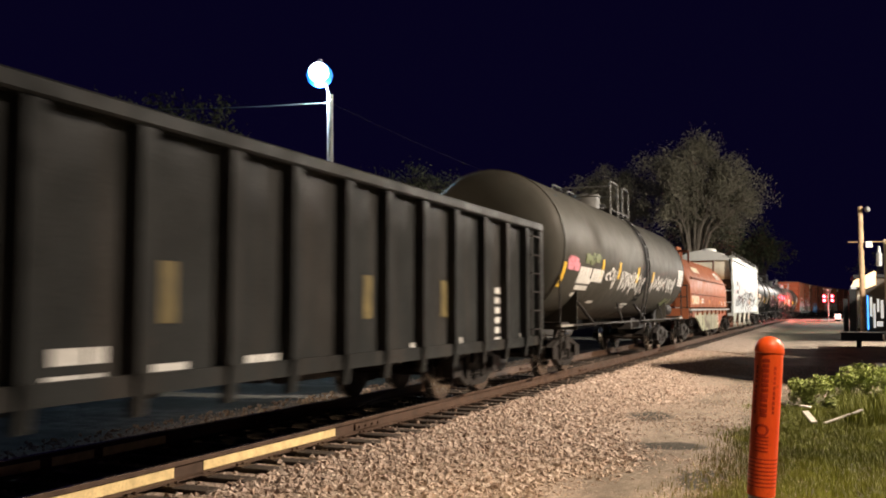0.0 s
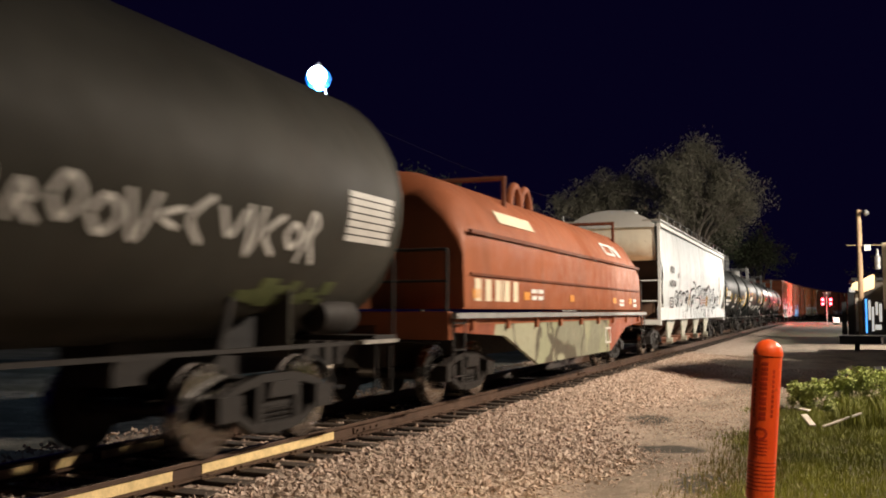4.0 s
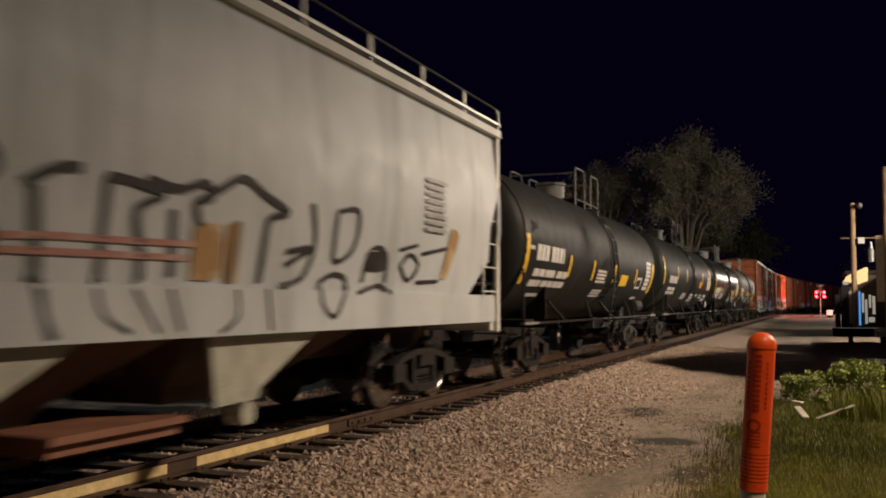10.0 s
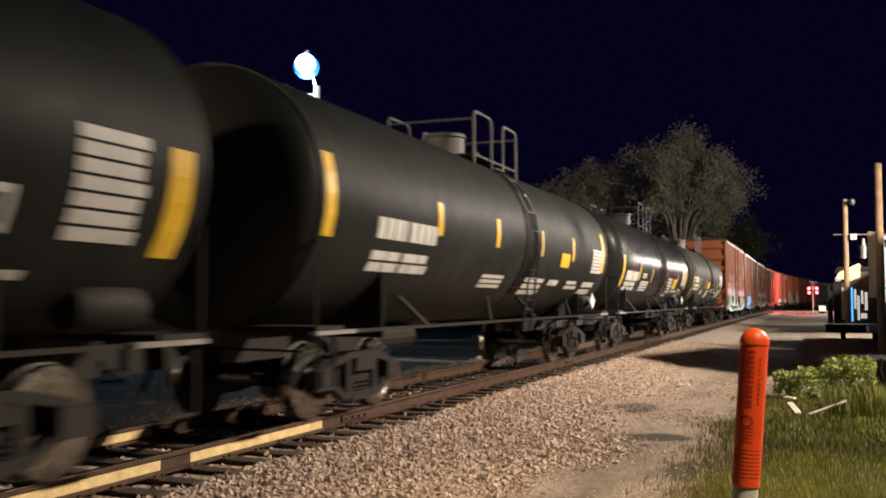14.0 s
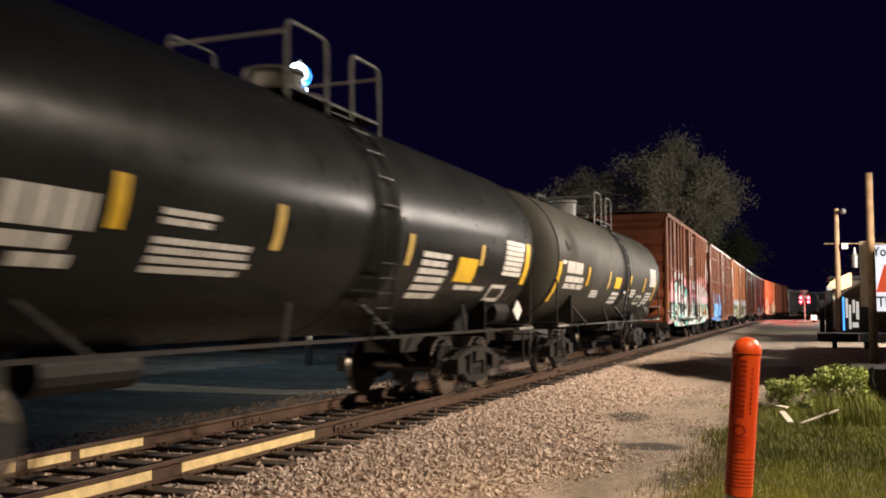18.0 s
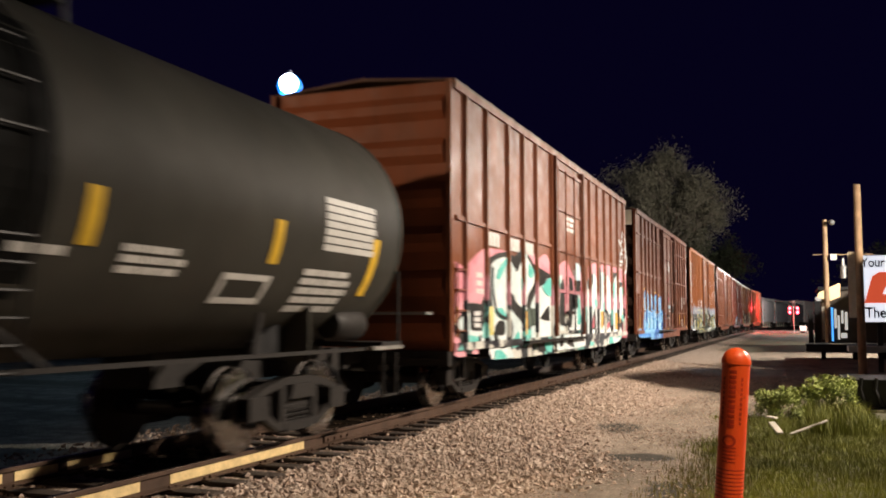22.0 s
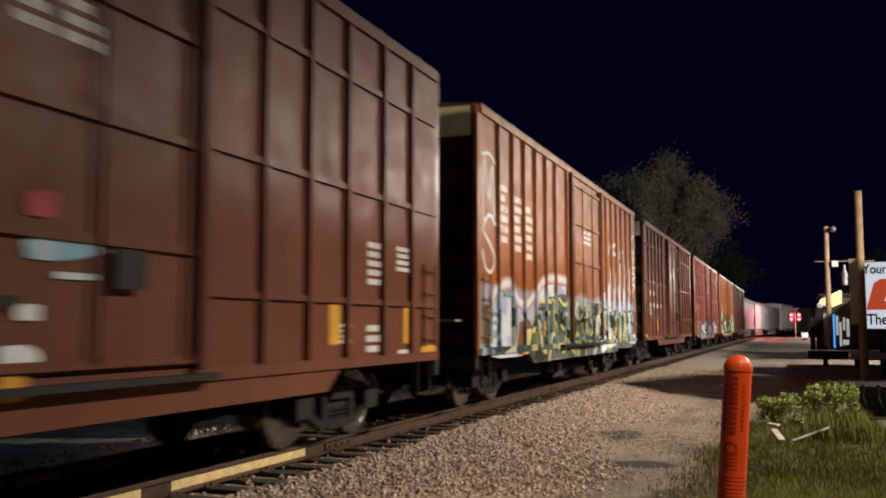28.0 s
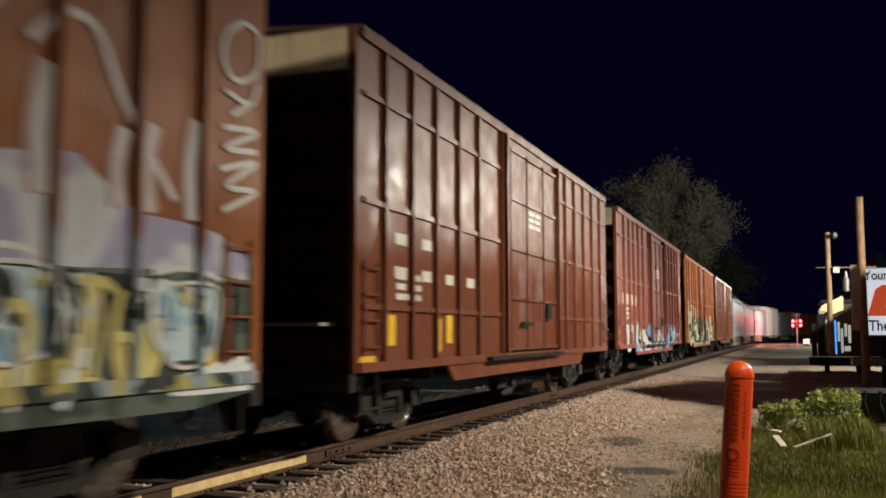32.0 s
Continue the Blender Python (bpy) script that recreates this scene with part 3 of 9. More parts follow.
def tank_car(label, s0, s1, paint_m, r=1.53, zc=2.58, keyed=True, dome=(0.0,), marks=(), seed=0, band=0.08, front=0.0, valve=-0.5):
    car, h = new_car("tank_car", label, s0, s1)
    half = h + 0.08           # shell between its heads
    bm = bm_new()
    head = [(-half - 0.42 + 0.62 * (1 - math.cos(math.pi / 2 * i / 8)), max(0.02, r * math.sin(math.pi / 2 * i / 8))) for i in range(9)]
    prof = [(p + front, q) for p, q in head]
    prof += [(-half + front + 0.2 + (2 * half - front - 0.4) * i / 8, r) for i in range(1, 8)]
    prof += [(-p, q) for p, q in head[::-1]]
    turned(bm, prof, "y", (0, 0, zc), 48)
    part("shell", bm, paint_m, car, "", True)
    for y in (-half + front + 0.18, 0.35, half - 0.18):
        bm = bm_new()
        turned(bm, [(y - band / 2, r + 0.002), (y - band / 2, r + 0.008), (y + band / 2, r + 0.008), (y + band / 2, r + 0.002)], "y", (0, 0, zc), 48)
        part("weld_band", bm, paint_m, car, "", True)
    # sills, bolsters and saddles at the ends
    for e in (-1, 1):
        bm = bm_new()
        quad_box(bm, -0.33, 0.33, min(e * h, e * (h - 3.6)), max(e * h, e * (h - 3.6)), 0.72, 1.18)
        part("stub_sill", bm, STEEL, car)
        bm = bm_new()
        w, up = (1.33, 0.80) if e < 0 else (1.22, 1.0)
        prism(bm, [(-w, 0.95), (w, 0.95), (w, zc - up), (0.95, zc - 1.05), (0.7, zc - 1.25), (-0.7, zc - 1.25), (-0.95, zc - 1.05), (-w, zc - up)], e * (h - 2.0) - 0.02, e * (h - 2.0) + 0.02, "y")
        part("saddle", bm, paint_m, car)
        bm = bm_new()
        quad_box(bm, -1.5, 1.5, min(e * (h - 0.02), e * (h - 0.62)), max(e * (h - 0.02), e * (h - 0.62)), 1.08, 1.14)
        part("end_platform", bm, STEEL, car)
        for sx in (-1, 1):
            bm2 = bm_new()
            quad_box(bm2, min(sx * 1.42, sx * 1.52), max(sx * 1.42, sx * 1.52), min(e * h, e * (h - 0.9)), max(e * h, e * (h - 0.9)), 1.045, 1.09)
            part("platform_edge", bm2, EDGE, car, "pale worn steel edge")
        for sx in (-1, 1):
            bm = bm_new()
            pipe(bm, [(sx * 1.47, e * (h - 0.05), 1.1), (sx * 1.47, e * (h - 0.05), 2.05), (sx * 1.47, e * (h - 0.05), 2.05), (sx * 0.5, e * (h - 0.05), 2.05)], 0.02)
            part("hand_rail", bm, STEEL, car)
            bm = bm_new()
            pipe(bm, [(sx * 1.46, e * (h - 0.5), 1.0), (sx * 1.46, e * (h - 0.5), 0.45), (sx * 1.46, e * (h - 0.1), 0.45), (sx * 1.46, e * (h - 0.1), 1.0)], 0.02)
            part("stirrup_step", bm, STEEL, car)
            bm = bm_new()
            prism(bm, [(e * (h - 2.12), 1.05), (e * (h - 2.12), 1.42), (e * (h - 2.75), 1.18), (e * (h - 2.75), 1.05)], sx * 0.9 - 0.03, sx * 0.9 + 0.03)
            part("saddle_gusset", bm, BLACK, car)
    for sx in (-1, 1):
        bm = bm_new()
        quad_box(bm, sx * 1.36 - 0.05, sx * 1.36 + 0.05, -h + 0.7, h - 0.7, 1.04, 1.08)
        part("running_rail", bm, STEEL, car)
        for k in range(4):
            y = -h + 3.4 + (2 * h - 6.8) * k / 3
            bm = bm_new()
            pipe(bm, [(sx * 1.36, y, 1.06), (sx * 1.12, y + 0.5 * (1 if k % 2 else -1), zc - r * 0.72)], 0.035)
            part("rail_brace", bm, STEEL, car)
    # top platform with rail, manway, valve box, ladder
    for dy in dome:
        zt = zc + r
        bm = bm_new()
        turned(bm, [(zt - 0.1, 0.36), (zt + 0.34, 0.36), (zt + 0.36, 0.40), (zt + 0.42, 0.38), (zt + 0.46, 0.1)], "z", (0, dy + valve, 0), 20)
        part("valve_housing", bm, HOUSING, car, "grey steel valve housing", True)
        bm = bm_new()
        turned(bm, [(zt - 0.1, 0.28), (zt + 0.16, 0.28), (zt + 0.18, 0.33), (zt + 0.24, 0.3)], "z", (0, dy + 0.5, 0), 18)
        part("manway", bm, STEEL, car, "", True)
        for sx in (-1, 1):
            bm = bm_new()
            quad_box(bm, sx * 0.62 - 0.22, sx * 0.62 + 0.22, dy - 1.25, dy + 1.25, zt - 0.10, zt - 0.06)
            part("top_platform", bm, STEEL, car)
        # hoop rails beside the platform, with a gap for the ladder
        zr = zt + 0.70
        for sx in (-1, 1):
            for y0, y1 in ((dy - 1.25, dy - 0.28), (dy + 0.40, dy + 1.25)):
                bm = bm_new()
                c = 0.12
                pipe(bm, [(sx * 0.84, y0, zt - 0.25), (sx * 0.84, y0, zr - c), (sx * 0.84, y0 + 0.3 * c, zr - 0.3 * c), (sx * 0.84, y0 + c, zr),
                          (sx * 0.84, y1 - c, zr), (sx * 0.84, y1 - 0.3 * c, zr - 0.3 * c), (sx * 0.84, y1, zr - c), (sx * 0.84, y1, zt - 0.25)], 0.026, 8)
                part("guard_rail", bm, HOUSING, car, "grey tubular steel hoop", True)
        for y0 in (dy - 1.25, dy + 1.25):
            bm = bm_new()
            rod(bm, (-0.84, y0, zr - 0.14), (0.84, y0, zr - 0.14), 0.02, 6)
            part("cross_rail", bm, HOUSING, car)
    side_ladder(car, dome[0] + 0.06, r, zc)
    bm = bm_new()
    curved_patch(bm, r - 0.006, zc, dome[0] - 0.35, dome[0] + 0.5, zc - r * 0.8, zc + r * 0.97, 0.02, 20)
    part("spill_stain", bm, STAIN, car, "dark stain that runs down from the hatch")
    bm = bm_new()
    turned(bm, [(h - 1.15, 0.02), (h - 1.12, 0.17), (h - 1.02, 0.21), (h - 0.42, 0.21), (h - 0.32, 0.17), (h - 0.29, 0.02)], "y", (0.98, 0, 1.36), 18)
    part("end_reservoir", bm, STEEL, car, "", True)
    tank_marks(car, h, r, zc, marks, seed)
    trucks(car, h - 1.95, keyed)
    end_gear(car, h, 1.0)
    bm = bm_new()
    rod(bm, (0.2, -h + 3.9, 0.86), (0.2, -h + 5.2, 0.86), 0.2, 14)
    quad_box(bm, -0.12, 0.12, -h + 3.7, h - 3.7, 1.16, 1.3)
    part("brake_gear", bm, STEEL, car)
    bm = bm_new()
    turned(bm, [(0.9, 0.2), (1.2, 0.22), (1.34, 0.3), (1.5, 0.3)], "z", (0, 0.2, 0), 14)
    part("outlet_valve", bm, STEEL, car)
    return car


def side_ladder(car, y, r, zc):
    """A ladder from the running rail to the top platform on each side."""
    for sx in (-1, 1):
        stile = None
        for e in (-0.24, 0.24):
            bm = bm_new()
            pts = [(sx * 1.42, y + e, 1.02), (sx * (r + 0.05), y + e, zc - 0.4)]
            for k in range(5):
                a = math.radians(-2 + 18 * k)
                pts.append((sx * (r + 0.06) * math.cos(a), y + e, zc + (r + 0.06) * math.sin(a)))
            pipe(bm, pts, 0.019, 5)
            stile = part("ladder_stile", bm, BLACK, car)
        for k in range(12):
            if k < 6:
                x, z = 1.42 + (r + 0.05 - 1.42) * k / 6, 1.06 + (zc - 0.4 - 1.06) * k / 6
            else:
                a = math.radians(-8 + 13 * (k - 5))
                x, z = (r + 0.06) * math.cos(a), zc + (r + 0.06) * math.sin(a)
            bm = bm_new()
            rod(bm, (sx * x, y - 0.24, z), (sx * x, y + 0.24, z), 0.013, 5)
            part("rung", bm, BLACK, stile)


def curved_patch(bm, r, zc, y0, y1, z0, z1, skew=0.0, n=4):
    """A thin sheet on the tank's shell between two heights."""
    outer, inner = [], []
    for rr, keep in ((r + 0.010, outer), (r + 0.003, inner)):
        for i in range(n + 1):
            z = z0 + (z1 - z0) * i / n
            s = max(-0.99, min(0.99, (z - zc) / r))
            keep.append((rr * math.sqrt(1 - s * s), z))
    ring = outer + inner[::-1]
    loft(bm, [[(x, y0 + skew * (z - z0), z) for x, z in ring], [(x, y1 + skew * (z - z0), z) for x, z in ring]])


def scrawl(parent, place, strokes, width, material, name="tag_stroke"):
    """Brush strokes on a wall: each a row of (along, up) points; place puts a point (along, up, out) on the wall."""
    for pts in strokes:
        bm = bm_new()
        left, right = [], []
        for i, p in enumerate(pts):
            a, b = Vector(pts[max(0, i - 1)]), Vector(pts[min(len(pts) - 1, i + 1)])
            d = (b - a).normalized() if (b - a).length else Vector((1, 0))
            n = Vector((-d.y, d.x)) * width / 2
            left.append((p[0] + n.x, p[1] + n.y))
            right.append((p[0] - n.x, p[1] - n.y))
        rings = [[place(*l, 0.0), place(*r, 0.0), place(*r, 0.005), place(*l, 0.005)] for l, r in zip(left, right)]
        loft(bm, rings)
        part(name, bm, material, parent)


def bent(ctrl, n=5):
    """A smooth row of points through a few (Catmull-Rom)."""
    c = [ctrl[0]] + list(ctrl) + [ctrl[-1]]
    out = []
    for i in range(1, len(c) - 2):
        p0, p1, p2, p3 = (Vector(v) for v in c[i - 1:i + 3])
        for k in range(n):
            t = k / n
            out.append(tuple(0.5 * (2 * p1 + (p2 - p0) * t + (2 * p0 - 5 * p1 + 4 * p2 - p3) * t * t + (3 * p1 - p0 - 3 * p2 + p3) * t ** 3)))
    out.append(tuple(c[-2]))
    return out


def tank_marks(car, h, r, zc, table, seed):
    """Bands, stencil bars, placards and panels; the table gives metres from the leading end, heights and a kind."""
    rnd = random.Random(seed)

    def patch(name, m, y0, y1, z0, z1, label=""):
        bm = bm_new()
        curved_patch(bm, r, zc, -h + y0, -h + y1, z0, z1)
        return part(name, bm, m, car, label)

    def place(y, z, out):
        s = max(-0.99, min(0.99, (z - zc) / r))
        return Vector(((r + 0.004 + out) * math.sqrt(1 - s * s), -h + y, z))

    for y0, y1, z0, z1, kind in table:
        if kind == "band":
            patch("yellow_band", YELLOW, y0, y1, z0, z1, "faded yellow vertical band")
        elif kind == "strip":
            w = min(0.16, y1 - y0)
            patch("reflector", YELLOW, y0, y0 + w, z0, z1, "yellow reflective strip")
        elif kind == "pale":
            patch("reflector", FADED, y0, y0 + min(0.13, y1 - y0), z0, z1, "faded yellow reflective strip")
        elif kind == "smudge":
            for k in range(7):
                u, v = y0 + (y1 - y0) * rnd.random() * 0.7, z0 + (z1 - z0) * rnd.random() * 0.7
                patch("soot_smear", STAIN, u, u + (y1 - y0) * rnd.uniform(0.3, 0.5), v, v + (z1 - z0) * rnd.uniform(0.2, 0.4), "black soot smear")
        elif kind == "placard":
            patch("placard", YELLOW, y0, y1, z0, z1, "square yellow placard")
        elif kind == "pink":
            for k in range(9):
                u, v = y0 + (y1 - y0) * 0.62 * rnd.random(), z0 + (z1 - z0) * 0.5 * rnd.random()
                patch("sprayed_patch", PINK if k % 4 else DULL_PINK, u, u + (y1 - y0) * rnd.uniform(0.2, 0.38), v, v + (z1 - z0) * rnd.uniform(0.35, 0.55), "pink sprayed patch")
        elif kind == "green":
            for k in range(16):
                u, v = y0 + (y1 - y0) * rnd.random() * 0.8, z0 + (z1 - z0) * rnd.random() * 0.6
                patch("sprayed_patch", OLIVE, u, u + rnd.uniform(0.12, 0.34), v, v + rnd.uniform(0.06, 0.16), "dull green sprayed patch")
        elif kind == "box":
            e = 0.06
            for a, b, c, d in ((y0, y1, z1 - e, z1), (y0, y1, z0, z0 + e), (y0, y0 + e, z0 + e, z1 - e), (y1 - e, y1, z0 + e, z1 - e)):
                patch("panel_frame", WHITE, a, b, c, d)
        elif kind == "diamond":
            bm = bm_new()
            ym, zm = -h + (y0 + y1) / 2, (z0 + z1) / 2
            dy, dz = (y1 - y0) / 2, (z1 - z0) / 2
            loft(bm, [[(x, ym - dy, zm), (x, ym, zm - dz), (x, ym + dy, zm), (x, ym, zm + dz)] for x in (1.30, 1.306)])
            part("diamond_placard", bm, WHITE, car, "white diamond placard")
        elif kind == "scrawl":
            y = y0
            while y < y1:
                w, t, l = rnd.uniform(0.22, 0.4), z1 - rnd.uniform(0, 0.15), z0 + rnd.uniform(0.05, 0.3)
                shape = rnd.choice((
                    [(y, l), (y + w * 0.3, t), (y + w * 0.7, t - 0.1), (y + w * 0.4, (t + l) / 2), (y + w, l)],
                    [(y, t), (y + w * 0.5, l), (y + w, t)], [(y + w, t), (y, (t + l) / 2), (y + w * 0.8, l)],
                    [(y, (t + l) / 2), (y + w * 0.5, t), (y + w, (t + l) / 2), (y + w * 0.5, l), (y, (t + l) / 2)]))
                scrawl(car, place, [bent(shape)], 0.06, WHITE)
                y += w + rnd.uniform(0.05, 0.14)
        elif kind == "notice":
            n = 7
            for k in range(n):
                p = (z1 - z0) / n
                patch("notice_bar", WHITE, y0, y1 - (0.05 if k % 3 else 0.0), z1 - p * (k + 0.8), z1 - p * k)
        else:                       # rows of lettering: "rows x blocks"
            rows, blocks = (int(v) for v in kind.split("x"))
            p, span = (z1 - z0) / rows, (y1 - y0) / blocks
            tall = p * (0.68 if rows > 1 else 1.0)
            for k in range(rows):
                for i in range(blocks):
                    a, b = y0 + span * i, y0 + span * (i + rnd.uniform(0.86, 0.95))
                    # tall lettering falls into characters, small print into words
                    w = tall * 0.8 if tall > 0.2 else tall * rnd.uniform(2.0, 5.0)
                    while a < b - 0.3 * w:
                        e = min(b, a + w)
                        patch("stencil_bar", WHITE, a, e, z1 - p * k - tall, z1 - p * k)
                        a = e + (0.16 if tall > 0.2 else 0.35) * tall
                        w = tall * 0.8 if tall > 0.2 else tall * rnd.uniform(1.5, 4.5)


MARKS_T0 = [(0.15, 0.32, 1.85, 2.35, "band"), (0.4, 1.7, 2.21, 2.56, "pink"), (1.8, 3.45, 2.34, 2.71, "green"), (1.5, 3.85, 2.02, 2.31, "1x2"),
            (1.5, 2.85, 1.96, 2.06, "1x1"), (1.6, 2.85, 1.82, 1.92, "1x1"), (1.65, 2.0, 1.68, 1.76, "1x1"), (3.5, 3.78, 2.12, 2.55, "strip"),
            (5.4, 5.6, 2.16, 2.57, "strip"), (7.9, 8.1, 2.12, 2.54, "strip"), (10.3, 10.5, 2.2, 2.5, "strip"), (4.05, 5.15, 1.85, 2.4, "scrawl"),
            (5.85, 9.05, 1.72, 2.4, "scrawl"), (10.4, 14.7, 1.85, 2.42, "scrawl"), (15.3, 16.4, 2.18, 2.75, "notice"), (13.7, 15.8, 1.47, 1.75, "green"),
            (3.6, 4.3, 1.54, 1.60, "1x1"), (7.7, 8.7, 1.4, 1.56, "2x1")]
MARKS_T4 = [(0.40, 0.85, 2.74, 2.98, "smudge"), (0.10, 0.30, 1.79, 2.70, "band"), (0.35, 0.65, 2.43, 2.50, "1x1"), (0.81, 2.84, 2.25, 2.55, "1x2"), (0.83, 3.34, 1.95, 2.09, "1x3"),
            (0.80, 3.36, 1.76, 1.88, "1x3"), (1.11, 1.95, 1.57, 1.63, "1x1"), (3.29, 3.58, 1.99, 2.45, "strip"), (5.54, 5.88, 1.98, 2.44, "strip"),
            (6.10, 7.20, 1.91, 2.24, "4x1"), (6.23, 7.34, 1.58, 1.77, "3x1"), (8.00, 8.31, 1.97, 2.43, "strip"), (8.98, 9.89, 1.91, 2.20, "placard"),
            (10.96, 11.25, 2.01, 2.42, "strip"), (11.32, 12.06, 1.87, 2.19, "box"), (12.58, 13.33, 1.83, 2.7, "notice"), (13.60, 13.90, 1.77, 2.67, "band"),
            (11.70, 12.51, 1.56, 1.63, "1x1")]
MARKS_T5 = [(13.9, 14.5, 1.2, 1.6, "diamond"), (0.15, 0.38, 2.12, 3.05, "band"), (3.40, 3.65, 2.33, 2.80, "strip"), (1.50, 3.45, 2.18, 2.44, "1x2"), (1.50, 3.36, 1.92, 2.03, "1x2"),
            (1.50, 3.40, 1.78, 1.89, "1x2"), (6.00, 6.30, 2.30, 2.78, "strip"), (8.78, 9.08, 2.28, 2.77, "pale"), (11.28, 11.68, 2.27, 2.78, "strip"),
            (10.38, 11.08, 2.12, 2.41, "placard"), (13.30, 14.40, 2.06, 2.64, "notice"), (14.34, 14.60, 2.10, 3.07, "band"), (5.80, 7.00, 1.61, 1.85, "3x1"),
            (8.28, 9.68, 1.50, 1.85, "3x1"), (9.98, 10.88, 1.73, 1.84, "1x1"), (11.48, 12.58, 1.64, 1.85, "2x1"), (13.00, 14.20, 1.51, 1.85, "2x1")]
MARKS_T6 = [(0.72, 0.97, 1.81, 2.71, "band"), (1.40, 3.43, 2.0, 2.28, "1x2"), (1.41, 3.27, 1.85, 1.96, "1x2"), (1.45, 3.29, 1.72, 1.82, "1x3"),
            (3.46, 3.71, 2.04, 2.47, "strip"), (4.08, 4.90, 2.10, 2.26, "2x1"), (4.05, 5.61, 1.70, 2.02, "4x1"), (5.82, 6.15, 2.01, 2.47, "pale"),
            (9.15, 9.41, 2.01, 2.43, "pale"), (9.70, 10.90, 1.54, 2.23, "6x1"), (11.15, 12.00, 1.85, 2.22, "placard"), (12.10, 12.30, 2.13, 2.47, "pale"),
            (11.35, 12.80, 1.73, 1.80, "1x2"), (13.10, 13.90, 1.56, 1.85, "box"), (13.40, 14.50, 2.00, 2.64, "notice"), (14.65, 14.90, 1.89, 2.65, "band"),
            (14.50, 15.10, 1.2, 1.6, "diamond")]
MARKS_T7 = [(0.10, 0.34, 1.59, 2.45, "band"), (0.40, 0.84, 2.42, 2.50, "1x1"), (0.89, 2.46, 2.24, 2.5, "1x2"), (0.91, 2.74, 2.04, 2.17, "1x1"),
            (0.91, 2.78, 1.89, 2.0, "1x3"), (3.07, 3.38, 1.99, 2.45, "strip"), (5.76, 6.06, 1.98, 2.44, "pale"), (3.98, 4.89, 1.71, 1.90, "3x1"),
            (6.68, 7.53, 2.01, 2.32, "placard"), (6.73, 7.87, 1.55, 1.90, "3x1"), (9.03, 9.34, 1.98, 2.43, "strip"), (9.55, 10.45, 1.77, 2.03, "3x1"),
            (11.70, 12.00, 1.99, 2.44, "strip"), (14.02, 14.2, 1.72, 2.42, "band"), (0.72, 1.15, 2.72, 2.95, "smudge"), (12.75, 14.05, 2.18, 2.8, "notice"), (11.03, 11.88, 1.58, 1.87, "box"), (12.50, 13.75, 1.48, 1.98, "5x1"),
            (8.42, 8.97, 1.89, 1.96, "1x1")]
OLIVE = plain("olive_spray_paint", (0.10, 0.12, 0.05), 0.5, 0.0, 0.3, 4.0, 40.0, 0.03)


DULL_PINK = plain("dull_red_spray_paint", (0.34, 0.10, 0.12), 0.5, 0.0, 0.2, 4.0, 40.0, 0.03)
PINK = plain("pink_spray_paint", (0.55, 0.22, 0.27), 0.5, 0.0, 0.2, 4.0, 40.0, 0.03)


